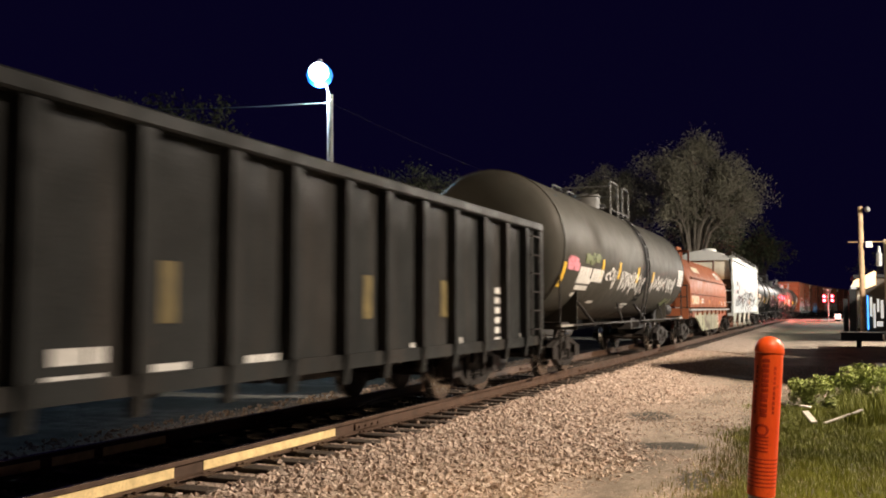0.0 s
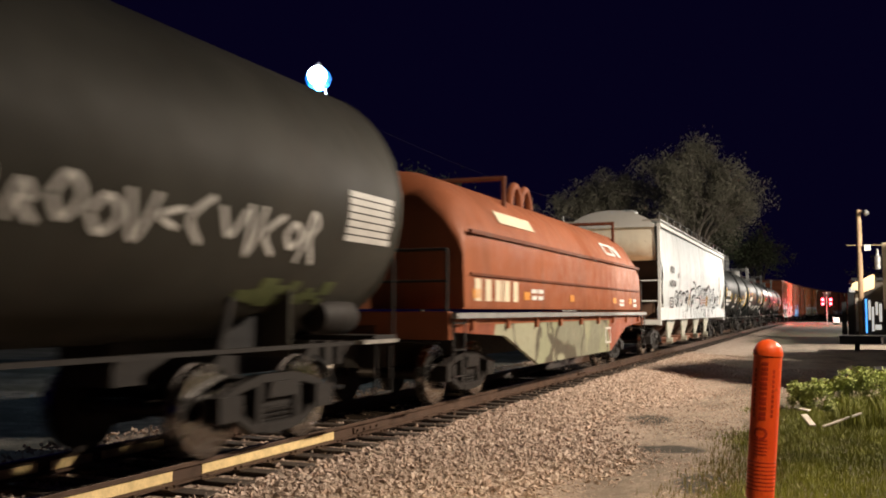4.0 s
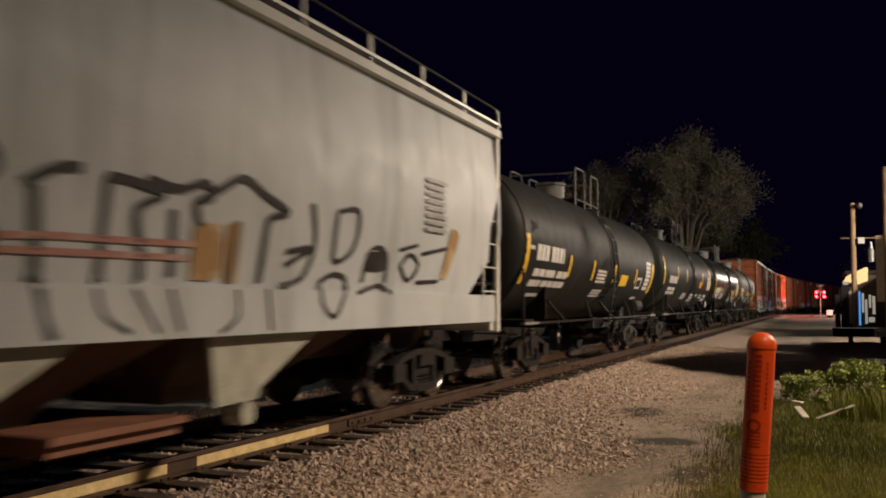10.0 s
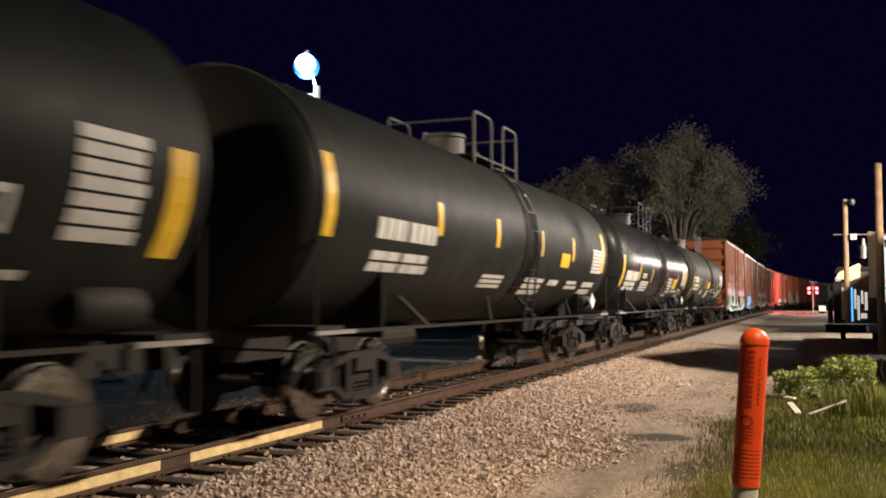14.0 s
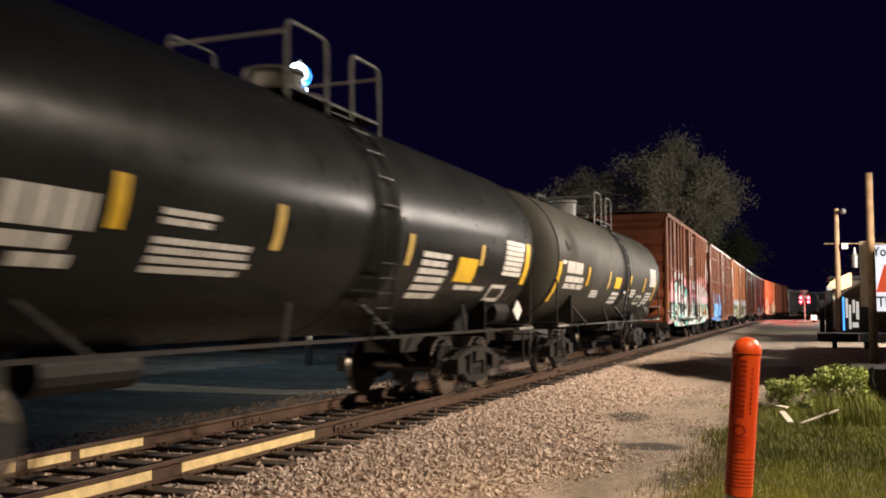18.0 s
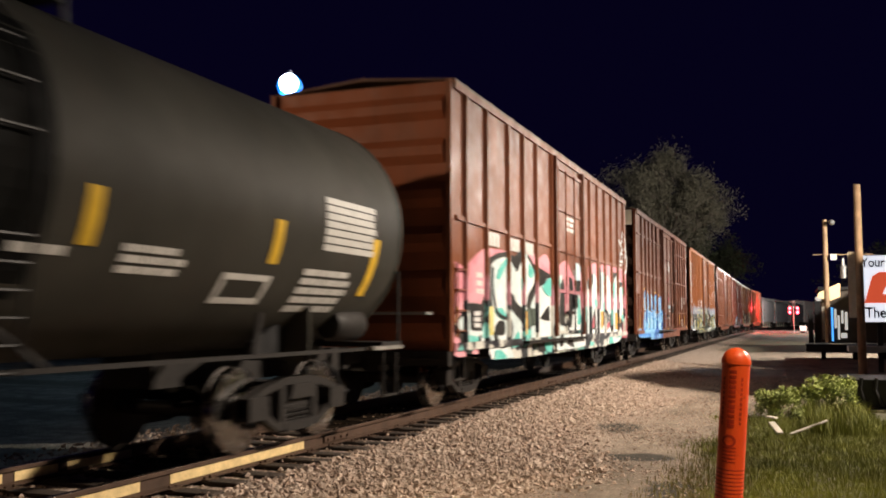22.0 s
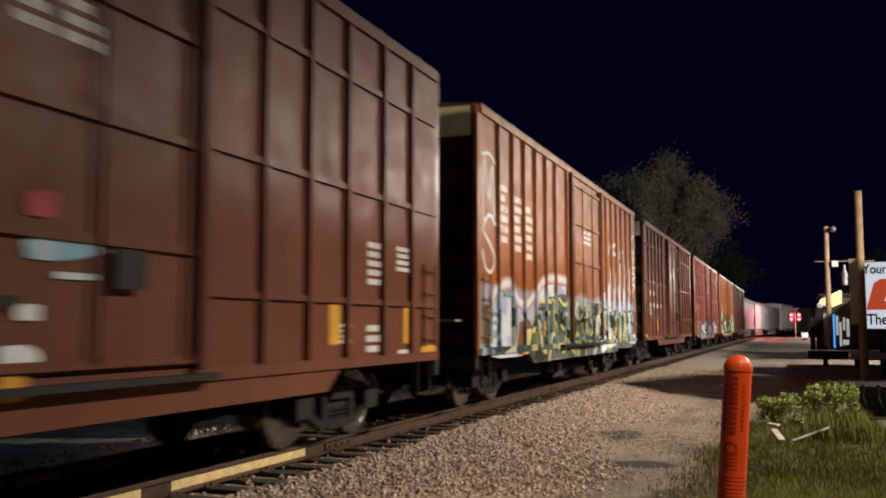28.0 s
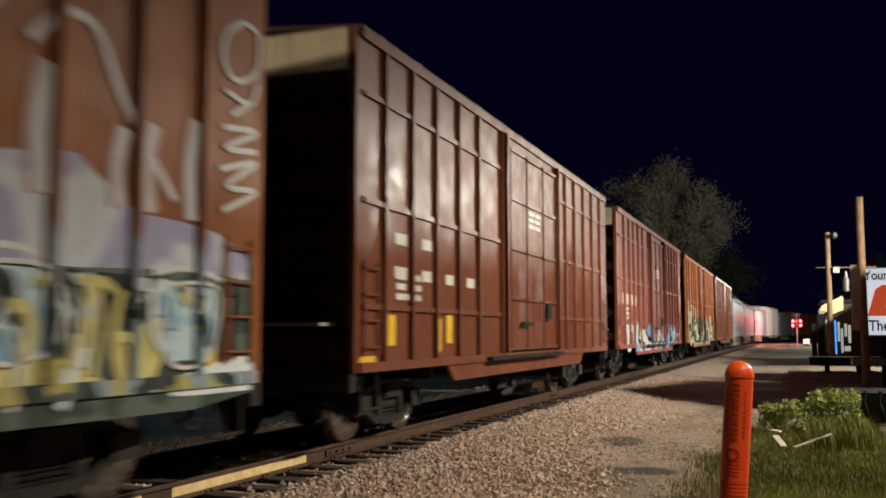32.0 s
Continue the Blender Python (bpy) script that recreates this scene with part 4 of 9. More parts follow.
# ---- covered hopper ----
def hopper_car(label, s0, s1, body, side, keyed=True, near=True):
    car, h = new_car("hopper_car", label, s0, s1)
    zs, ze = 1.14, 4.22          # bottom of the side, eave
    # smooth side sheets with cut-away ends, slightly bowed out at mid height
    for sx in (-1, 1):
        bm = bm_new()
        n = 5
        cols = []
        ys = [-h, -h + 0.12, -h + 0.5, -h + 1.25] + list(np.linspace(-h + 2.2, h - 2.2, 8)) + [h - 1.25, h - 0.5, h - 0.12, h]
        for i in range(n + 1):
            f = i / n
            z = zs + 0.42 + (ze - zs - 0.42) * f
            x = 1.50 + 0.10 * math.sin(math.pi * min(1.0, f * 1.05))
            cols.append([(sx * x, y, z) for y in ys])
        rows = [[bm.verts.new(p) for p in c] for c in cols]
        for a in range(n):
            for j in range(len(ys) - 1):
                # a three-sided opening beside each end ladder
                e = len(ys) - 2
                near, far = j in (1, e - 1), j in (2, e - 2)
                back = j > 4
                if near and a < 2:
                    continue
                if near and a == 2:
                    bm.faces.new((rows[2][j], rows[3][j + 1], rows[3][j]) if back else (rows[2][j + 1], rows[3][j + 1], rows[3][j]))
                    continue
                if far and a == 0:
                    bm.faces.new((rows[0][j], rows[1][j + 1], rows[1][j]) if back else (rows[0][j + 1], rows[1][j + 1], rows[1][j]))
                    continue
                bm.faces.new((rows[a][j], rows[a][j + 1], rows[a + 1][j + 1], rows[a + 1][j]))
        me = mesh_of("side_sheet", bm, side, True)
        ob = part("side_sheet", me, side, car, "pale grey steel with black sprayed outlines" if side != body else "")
        md = ob.modifiers.new("thickness", "SOLIDIFY")
        md.thickness = 0.025
        md.use_rim = False
        bm = bm_new()
        quad_box(bm, sx * 1.50 - 0.03, sx * 1.50 + 0.045, -h, h, zs, zs + 0.42)
        part("side_sill", bm, side, car)
        bm = bm_new()
        quad_box(bm, sx * 1.50 - 0.02, sx * 1.50 + 0.11, -h, h, ze - 0.09, ze + 0.02)
        part("eave_plate", bm, body, car)
        for e in (-1, 1):
            bm = bm_new()
            quad_box(bm, sx * 1.56 - 0.06, sx * 1.56 + 0.02, e * (h - 0.06) - 0.06, e * (h - 0.06) + 0.06, 0.98, ze)
            part("corner_post", bm, body, car, "pale grey with orange rust")
            ladder(car, sx * 1.56, e * (h - 0.42), 1.62, 2.75, 0.6, 4, "y", body)
        # running boards and rail on top
        bm = bm_new()
        quad_box(bm, sx * 1.32 - 0.28, sx * 1.32 + 0.28, -h, h, ze + 0.10, ze + 0.14)
        part("running_board", bm, GALV, car)
        count = 13
        for i in range(count + 1):
            y = -h + 0.05 + (2 * h - 0.1) * i / count
            bm = bm_new()
            quad_box(bm, sx * 1.57 - 0.015, sx * 1.57 + 0.015, y - 0.022, y + 0.022, ze + 0.02, ze + 0.36)
            part("railing_post", bm, GALV, car)
        bm = bm_new()
        rod(bm, (sx * 1.57, -h + 0.05, ze + 0.36), (sx * 1.57, h - 0.05, ze + 0.36), 0.017, 6)
        part("roof_railing", bm, STEEL, car, "thin dark hand rail")
    # arched roof
    bm = bm_new()
    arc = [(1.58 * math.cos(math.radians(a)), ze - 0.42 + 0.90 * math.sin(math.radians(a))) for a in range(25, 156, 13)]
    prism(bm, arc + [(-1.4, ze - 0.1), (1.4, ze - 0.1)], -h + 0.02, h - 0.02, "y")
    part("roof", bm, body, car, "", True)
    for k in range(4):
        y = -h + 2.6 + (2 * h - 5.2) * k / 3
        bm = bm_new()
        turned(bm, [(ze + 0.5, 0.42), (ze + 0.66, 0.42), (ze + 0.72, 0.3)], "z", (0, y, 0), 18)
        part("roof_hatch", bm, body, car, "", True)
    for e in (-1, 1):
        # upright top of the end, then the slope sheet that falls inward
        bm = bm_new()
        prism(bm, [(1.52 * math.cos(math.radians(a)), ze - 0.42 + 0.84 * math.sin(math.radians(a))) for a in range(25, 156, 13)] + [(-1.45, 3.05), (1.45, 3.05)],
              e * (h - 0.12) - 0.03, e * (h - 0.12) + 0.03, "y")
        part("end_sheet", bm, RUSTED, car, "pale grey, rusted brown towards its lower edge")
        bm = bm_new()
        prism(bm, [(e * (h - 0.12), 3.1), (e * (h - 0.12), 3.02), (e * (h - 2.7), 1.3), (e * (h - 2.7), 1.4)], -1.45, 1.45)
        part("slope_sheet", bm, RUST_DARK, car)
        bm = bm_new()
        quad_box(bm, -1.52, 1.52, e * (h - 0.15) - 0.15, e * (h - 0.15) + 0.15, 1.0, 1.16)
        part("end_sill", bm, body, car)
        bm = bm_new()
        quad_box(bm, -1.5, 1.5, min(e * h, e * (h - 0.9)), max(e * h, e * (h - 0.9)), 1.16, 1.2)
        part("end_platform", bm, RUST_DARK, car)
        for xx in (-0.75, 0.75):
            bm = bm_new()
            quad_box(bm, xx - 0.06, xx + 0.06, e * (h - 0.35) - 0.05, e * (h - 0.35) + 0.05, 1.2, 3.05)
            part("end_post", bm, RUST_DARK, car)
        bm = bm_new()
        for zz in (1.75, 2.4):
            rod(bm, (-1.5, e * (h - 0.05), zz), (1.5, e * (h - 0.05), zz), 0.025, 6)
        part("grab_rail", bm, body, car)
        bm = bm_new()
        quad_box(bm, -1.2, 1.2, e * (h - 1.0) - 0.1, e * (h - 1.0) + 0.1, 1.2, 1.7)
        part("brake_box", bm, RUST_DARK, car)
    # four outlet hoppers, each with a pale gusset plate, and the long outlet pans
    step = (2 * h - 6.45) / 3.45
    for k in range(4):
        y = -h + 2.4 + step * 0.865 * k
        bm = bm_new()
        rings = []
        for z, a, b, hx in ((1.36, -0.1, step * 0.84, 1.3), (1.1, 0.05, step * 0.8, 1.15), (0.62, 0.35, step * 0.6, 0.6), (0.46, 0.4, step * 0.55, 0.55)):
            rings.append([(-hx, y + a, z), (hx, y + a, z), (hx, y + b, z), (-hx, y + b, z)])
        loft(bm, rings)
        part("hopper_chute", bm, RUST_DARK, car, "dark rusty chute")
        for sx in (-1, 1):
            bm = bm_new()
            prism(bm, [(y, 1.14), (y + 1.9, 1.14), (y + 0.8, 0.62), (y + 0.75, 0.52), (y + 0.1, 0.50), (y + 0.08, 0.62)], sx * 1.37 - 0.025, sx * 1.37 + 0.025)
            part("gusset_plate", bm, CHUTE, car, "pale steel gusset plate")
            bm = bm_new()
            rod(bm, (sx * 1.3, y + 0.45, 0.42), (sx * 1.5, y + 0.45, 0.42), 0.11, 10)
            part("gate_wheel", bm, CHUTE, car)
        if k < 3:
            bm = bm_new()
            quad_box(bm, -1.28, 1.28, y + 1.75, y + step * 0.83, 0.40, 0.46)
            quad_box(bm, -1.2, 1.2, y + 1.8, y + step * 0.82, 0.30, 0.40)
            part("outlet_gate", bm, PAN, car, "rust-brown outlet pan")
    bm = bm_new()
    quad_box(bm, -0.3, 0.3, -h, h, 0.72, 1.12)
    part("centre_sill", bm, RUST_DARK, car)
    x = 1.62
    stencil(car, x, -h + 2.0, -h + 2.95, 2.95, 0.22, 1, DARK_INK, 1, seed=3)
    stencil(car, x, -h + 1.97, -h + 3.15, 2.48, 0.21, 1, DARK_INK, 1, seed=4)
    stencil(car, x, -h + 3.6, -h + 3.95, 2.76, 0.2, 3, DARK_INK, 1, seed=6)
    stencil(car, x - 0.06, -h + 2.0, -h + 2.8, 1.9, 0.4, 4, DARK_INK, 2, seed=5)
    stencil(car, x, h - 3.1, h - 2.3, 3.1, 0.75, 8, GREY_INK, 1, seed=5)
    trucks(car, h - 1.9, keyed)
    end_gear(car, h, 1.0)
    return car


RUST_DARK = plain("dark_rusted_steel", (0.09, 0.05, 0.03), 0.7, 0.0, 0.35, 3.0, 40.0, 0.25)
PAN = plain("rust_brown_pan", (0.24, 0.11, 0.07), 0.6, 0.0, 0.3, 3.0, 40.0, 0.2)
CHUTE = plain("chute_steel", (0.36, 0.36, 0.30), 0.55, 0.0, 0.2, 3.0, 40.0, 0.2)
GREY_INK = plain("washed_out_stencil", (0.36, 0.36, 0.35), 0.6, 0.0, 0.2, 6.0, 40.0, 0.03)
DARK_INK = plain("faded_black_stencil", (0.10, 0.10, 0.10), 0.6, 0.0, 0.2, 6.0, 40.0, 0.03)


def rusted_end():
    n = Nodes("grey_end_with_rust")
    c = paint_colour(n, (0.82, 0.76, 0.61), 0.2, 0.3, 0.1)
    pos = n.t.nodes.new("ShaderNodeSeparateXYZ")
    n.link(n.coord, pos.inputs[0])
    edge = n.math("ADD", pos.outputs[2], n.math("MULTIPLY", n.math("SUBTRACT", n.noise(1.5, 5.0), 0.5), 0.9))
    c = n.mix(n.step(edge, 3.1, 3.75, 0.85, 0.0), c, (0.36, 0.18, 0.06))
    c = n.mix(n.step(edge, 2.5, 2.9, 1.0, 0.0), c, (0.10, 0.06, 0.033))
    n.bump(n.noise(30.0, 3.0), 0.2)
    return n.finish(c, 0.65)


RUSTED = rusted_end()


# ---- coil car with its hood ----
def coil_car(label, s0, s1):
    car, h = new_car("coil_car", label, s0, s1)
    # cross-section of the hood, from the sill over the top
    sect = [(1.50, 1.46), (1.52, 1.52), (1.50, 2.55), (1.42, 2.78), (1.16, 3.20), (0.80, 3.50), (0.40, 3.63), (0.0, 3.67)]
    sect = sect + [(-x, z) for x, z in sect[-2::-1]]
    hh = h - 0.55
    bm = bm_new()
    rings = []
    for k in range(7):
        a = math.pi / 2 * k / 6
        dy, f = 0.75 * (1 - math.sin(a)), 0.80 + 0.20 * math.sin(a)
        rings.append([(x * (0.93 + 0.07 * math.sin(a)), -hh + dy, 1.46 + (z - 1.46) * f) for x, z in sect])
    rings = [[(x, -hh + 0.75 * (1 - math.cos(math.pi / 2 * k / 6)), 1.46 + (z - 1.46) * (0.72 + 0.28 * math.sin(math.pi / 2 * k / 6))) for x, z in sect] for k in range(7)]
    for f in (0.25, 0.5, 0.75):
        rings.append([(x, (-hh + 0.75) * (1 - 2 * f), z) for x, z in sect])
    rings += [[(x, -y, z) for x, y, z in r] for r in rings[:7][::-1]]
    loft(bm, rings)
    part("hood", bm, HOOD, car, "rounded brown-red steel cover", True)
    for zc, th in ((2.62, 0.03), (1.98, 0.02)):
        for sx in (-1, 1):
            bm = bm_new()
            quad_box(bm, sx * 1.50, sx * 1.545, -hh + 0.25, hh - 0.25, zc - th, zc + th)
            part("hood_seam", bm, HOOD_DARK, car)
    # lifting brackets and guide arms on top
    for y in (0.12, 0.86):
        bm = bm_new()
        rings, tube = [], 0.09
        for k in range(13):
            a = math.pi * k / 12
            c, q = -math.cos(a), math.sin(a)
            cy, cz = y + 0.36 * c, 3.72 + 0.5 * q
            rings.append([(tube * math.cos(b), cy + tube * math.sin(b) * c, cz + tube * math.sin(b) * q) for b in [2 * math.pi * m / 8 for m in range(8)]])
        loft(bm, rings)
        part("lifting_ring", bm, HOOD, car, "", True)
    for y in (-h + 3.9, -h + 13.3):
        bm = bm_new()
        pipe(bm, [(1.0, y, 3.05), (1.0, y, 3.85), (-1.0, y, 3.85), (-1.0, y, 3.05)], 0.045)
        part("guide_arm", bm, HOOD_DARK, car)
    # deck edge and fish-belly sill
    for sx in (-1, 1):
        bm = bm_new()
        quad_box(bm, sx * 1.56 - 0.05, sx * 1.56 + 0.05, -h + 0.05, h - 0.05, 1.32, 1.40)
        part("deck_edge", bm, GALV, car, "pale worn steel edge")
        bm = bm_new()
        prism(bm, [(-h + 0.3, 1.32), (-h + 0.3, 1.12), (-h + 2.5, 1.02), (-h + 4.4, 0.46), (h - 4.4, 0.46), (h - 2.5, 1.02), (h - 0.3, 1.12), (h - 0.3, 1.32)], sx * 1.46 - 0.03, sx * 1.46 + 0.03)
        part("side_girder", bm, GIRDER if sx > 0 else HOOD, car, "brown-red girder sprayed over in grey-green" if sx > 0 else "")
        for k in range(9):
            y = -h + 0.9 + (2 * h - 1.8) * k / 8
            bm = bm_new()
            quad_box(bm, sx * 1.49, sx * 1.55, y - 0.05, y + 0.05, 1.14, 1.32)
            part("deck_bracket", bm, HOOD, car)
    bm = bm_new()
    quad_box(bm, -1.5, 1.5, -h + 0.1, h - 0.1, 1.22, 1.32)
    part("deck", bm, HOOD, car)
    for e in (-1, 1):
        bm = bm_new()
        quad_box(bm, -1.5, 1.5, e * (h - 0.06) - 0.06, e * (h - 0.06) + 0.06, 1.02, 1.42)
        part("end_sill", bm, HOOD, car)
        bm = bm_new()
        pipe(bm, [(1.45, e * (h - 0.05), 1.4), (1.45, e * (h - 0.05), 2.3), (-1.45, e * (h - 0.05), 2.3), (-1.45, e * (h - 0.05), 1.4)], 0.025)
        pipe(bm, [(1.45, e * (h - 0.05), 1.85), (-1.45, e * (h - 0.05), 1.85)], 0.02)
        part("end_railing", bm, STEEL, car)
        ladder(car, 1.55, e * (h - 0.3), 0.5, 1.25, 0.45, 3)
    bm = bm_new()
    quad_box(bm, -0.35, 0.35, -h, h, 0.6, 1.22)
    part("centre_sill", bm, STEEL, car)
    x = 1.522
    stencil(car, x, -h + 1.0, -h + 3.3, 1.92, 0.34, 1, CREAM, 5, seed=8)
    stencil(car, x, -h + 3.9, -h + 4.7, 1.82, 0.24, 2, WHITE, 2, seed=9)
    stencil(car, x, h - 3.4, h - 2.8, 1.72, 0.2, 2, WHITE, 1, seed=10)
    stencil(car, x, h - 1.6, h - 1.1, 1.75, 0.26, 2, WHITE, 1, seed=11)
    for y in (-h + 0.9, -h + 3.45, -h + 6.6, h - 4.2, h - 2.2):
        bm = bm_new()
        quad_box(bm, x, x + 0.004, y, y + 0.34, 1.62, 1.76)
        part("reflector", bm, ORANGE_PATCH, car, "dull orange reflective patch")
    # a pale panel and a two-stroke emblem high on the curve of the hood
    bm = bm_new()
    slope_panel(bm, -h + 2.6, -h + 4.6, 0.25, 0.75)
    part("name_panel", bm, CREAM, car)
    lo, hi, e = 0.07, 0.76, 0.13
    for k, ring in enumerate((((-4.55, hi), (-4.35, hi), (-4.17, lo), (-4.37, lo)), ((-4.35, hi), (-3.60, hi), (-3.56, hi - e), (-4.31, hi - e)),
                 ((-4.20, lo + e), (-3.50, lo + e), (-3.46, lo), (-4.17, lo)), ((-3.60, hi), (-3.40, hi), (-3.30, lo), (-3.46, lo)),
                 ((-3.42, hi), (-3.20, hi), (-2.72, lo), (-2.95, lo)), ((-3.02, hi), (-2.82, hi), (-2.64, lo), (-2.85, lo)))):
        bm = bm_new()
        lean_panel(bm, [(h - 3.2 + (y + 3.2), f) for y, f in ring], 0.0004 * k)
        part("emblem_stroke", bm, WHITE, car, "white emblem stroke")
    bm = bm_new()
    for y0, y1, za, zb in ((h - 5.0, h - 4.4, 1.0, 1.04), (h - 5.0, h - 4.4, 0.66, 0.7), (h - 5.0, h - 4.95, 0.7, 1.0), (h - 4.45, h - 4.4, 0.7, 1.0)):
        quad_box(bm, 1.492, 1.497, y0, y1, za, zb)
    part("chalk_frame", bm, WHITE, car)
    trucks(car, h - 2.0, True)
    end_gear(car, h, 1.1)
    return car


def slope_panel(bm, y0, y1, f0, f1):
    """A thin plate on the slope of the hood; f runs up the slope."""
    a, b = Vector((1.425, 0, 2.79)), Vector((1.165, 0, 3.21))
    n = Vector((0.82, 0, 0.57)) * 0.006
    lo, hi = a.lerp(b, f0) + n, a.lerp(b, f1) + n
    loft(bm, [[(lo.x, y, lo.z), (hi.x, y, hi.z), (hi.x + n.x, y, hi.z + n.z), (lo.x + n.x, y, lo.z + n.z)] for y in (y0, y1)])


def lean_panel(bm, ring, out=0.0):
    """A thin plate of any outline (along, up the slope) on the slope of the hood."""
    a, b = Vector((1.425, 0, 2.79)), Vector((1.165, 0, 3.21))
    n = Vector((0.82, 0, 0.57)) * 0.006
    rings = []
    for k in (1.2, 2.2):
        rings.append([a.lerp(b, f) + n * (k + out / 0.006) + Vector((0, y, 0)) for y, f in ring])
    loft(bm, rings)


HOOD = paint("brown_red_hood_paint", (0.245, 0.082, 0.038), 0.5, 0.25, 0.15, 0.15)
HOOD_DARK = paint("dark_brown_seam_paint", (0.12, 0.04, 0.02), 0.6, 0.3, 0.2, 0.2)


# ---- gondola ----
DULL_STRIP = plain("dirty_yellow_reflector", (0.11, 0.085, 0.03), 0.6, 0.0, 0.4, 6.0, 40.0, 0.03)


def gondola(label, s0, s1):
    car, h = new_car("gondola", label, s0, s1)
    zs, ze = 0.88, 2.84
    for sx in (-1, 1):
        bm = bm_new()
        quad_box(bm, sx * 1.46 - 0.02, sx * 1.46 + 0.02, -h, h, zs, ze)
        part("side_sheet", bm, GOND, car)
        bm = bm_new()
        quad_box(bm, sx * 1.53 - 0.09, sx * 1.53 + 0.08, -h, h, ze - 0.02, ze + 0.12)
        part("top_chord", bm, GOND, car, "", False, 0.02)
        bm = bm_new()
        quad_box(bm, sx * 1.52 - 0.03, sx * 1.52 + 0.03, -h, h, zs - 0.12, zs + 0.04)
        part("bottom_sill", bm, GOND, car)
        for k in (0.1, 0.95, 2.0, 3.05, 4.25, 5.35, 6.42, 7.42, 8.5, 9.52, 10.68, 11.78, 12.9, 14.0, 15.1, 16.15):
            y = h - k
            bm = bm_new()
            prism(bm, [(sx * 1.482, y - 0.12), (sx * 1.60, y - 0.08), (sx * 1.60, y + 0.08), (sx * 1.482, y + 0.12)], zs + 0.05, ze - 0.03, "z")
            part("side_stake", bm, GOND, car)
            bm = bm_new()
            prism(bm, [(sx * 1.482, zs + 0.05), (sx * 1.60, zs + 0.05), (sx * 1.56, zs - 0.28), (sx * 1.482, zs - 0.28)], y - 0.06, y + 0.06, "y")
            part("stake_foot", bm, GOND, car)
        ladder(car, sx * 1.62, h - 0.55, 1.05, ze - 0.15, 0.46, 6)
    for e in (-1, 1):
        bm = bm_new()
        quad_box(bm, -1.44, 1.44, e * (h - 0.06) - 0.03, e * (h - 0.06) + 0.03, zs, ze + 0.08)
        part("end_sheet", bm, GOND, car)
        for k in range(3):
            bm = bm_new()
            zz = zs + 0.45 + 0.6 * k
            quad_box(bm, -1.44, 1.44, e * (h + 0.03) - 0.06, e * (h + 0.03) + 0.06, zz - 0.08, zz + 0.08)
            part("end_rib", bm, GOND, car)
        bm = bm_new()
        quad_box(bm, -1.5, 1.5, e * (h + 0.06) - 0.1, e * (h + 0.06) + 0.1, 0.76, 1.02)
        part("end_sill", bm, GOND, car)
    bm = bm_new()
    quad_box(bm, -1.44, 1.44, -h + 0.1, h - 0.1, zs, zs + 0.08)
    part("floor_plate", bm, GOND, car)
    x = 1.483
    stencil(car, x, h - 2.35, h - 1.95, 1.75, 0.95, 6, WHITE, 2, seed=2)
    for y, z, n in ((h - 4.3, 1.0, 1), (h - 5.6, 0.98, 1), (h - 9.2, 0.99, 2), (h - 10.6, 0.98, 1), (h - 11.5, 1.14, 1), (h - 11.55, 0.95, 1), (h - 1.1, 1.0, 1)):
        stencil(car, x + 0.002, y, y + 0.6, z, 0.12 * n, n, WHITE, 1, seed=5)
    for y in (h - 10.4, h - 6.9, h - 4.6):
        bm = bm_new()
        quad_box(bm, x, x + 0.004, y, y + 0.22, 1.30, 1.80)
        part("reflector", bm, DULL_STRIP, car, "dull yellow reflective strip")
    trucks(car, h - 2.1, True)
    end_gear(car, h, 0.95)
    underframe(car, h, 0.9)
    return car


# ---- the train ----
BROWN = paint("boxcar_brown", (0.178, 0.061, 0.028), 0.5, 0.3, 0.2, 0.15, 0.0)
RED_BROWN = paint("boxcar_red_brown", (0.24, 0.072, 0.032), 0.5, 0.25, 0.2, 0.15)
DARK_BROWN = paint("boxcar_dark_brown", (0.145, 0.049, 0.025), 0.42, 0.25, 0.15, 0.15, 0.7, 0.15)
ORANGE_BROWN = paint("boxcar_orange_brown", (0.27, 0.092, 0.027), 0.5, 0.3, 0.2, 0.15)
OLD_RED = paint("boxcar_old_red", (0.25, 0.082, 0.05), 0.45, 0.3, 0.2, 0.2, 0.6)
ROOF_GREY = paint("boxcar_roof", (0.11, 0.06, 0.045), 0.6, 0.3, 0.3, 0.2)
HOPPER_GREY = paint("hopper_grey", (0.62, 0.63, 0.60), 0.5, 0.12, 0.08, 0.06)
FAR_GREY = paint("far_hopper_grey", (0.42, 0.43, 0.45), 0.5, 0.2, 0.1, 0.1)
FAR_WHITE = paint("far_white_car", (0.75, 0.72, 0.70), 0.5, 0.12, 0.08, 0.06)

# dirty end paint, darkened further for the shade in the gaps between cars
GRIME_SHADE = paint("grimy_shaded_end_paint", (0.024, 0.013, 0.009), 0.7, 0.4, 0.3, 0.3, 0.0, 0.05)
END_CREAM = paint("faded_cream_end_paint", (0.72, 0.66, 0.50), 0.6, 0.5, 0.4, 0.25)
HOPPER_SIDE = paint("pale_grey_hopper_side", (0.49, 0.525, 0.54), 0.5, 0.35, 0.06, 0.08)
PASTEL = sprayed("pink_and_mint_mural", (0.178, 0.061, 0.028),
                 [(0.52, 0.52, 0.48), (0.50, 0.51, 0.47), (0.05, 0.05, 0.055), (0.50, 0.50, 0.46), (0.14, 0.38, 0.35), (0.03, 0.035, 0.04)],
                 -7.75, 7.7, 0.6, 1.75, cloud=(0.44, 0.20, 0.24), cell=1.1, wave=0.25, line=(0.02, 0.02, 0.025), line_w=0.04, seed=3.1, mark=0.3)
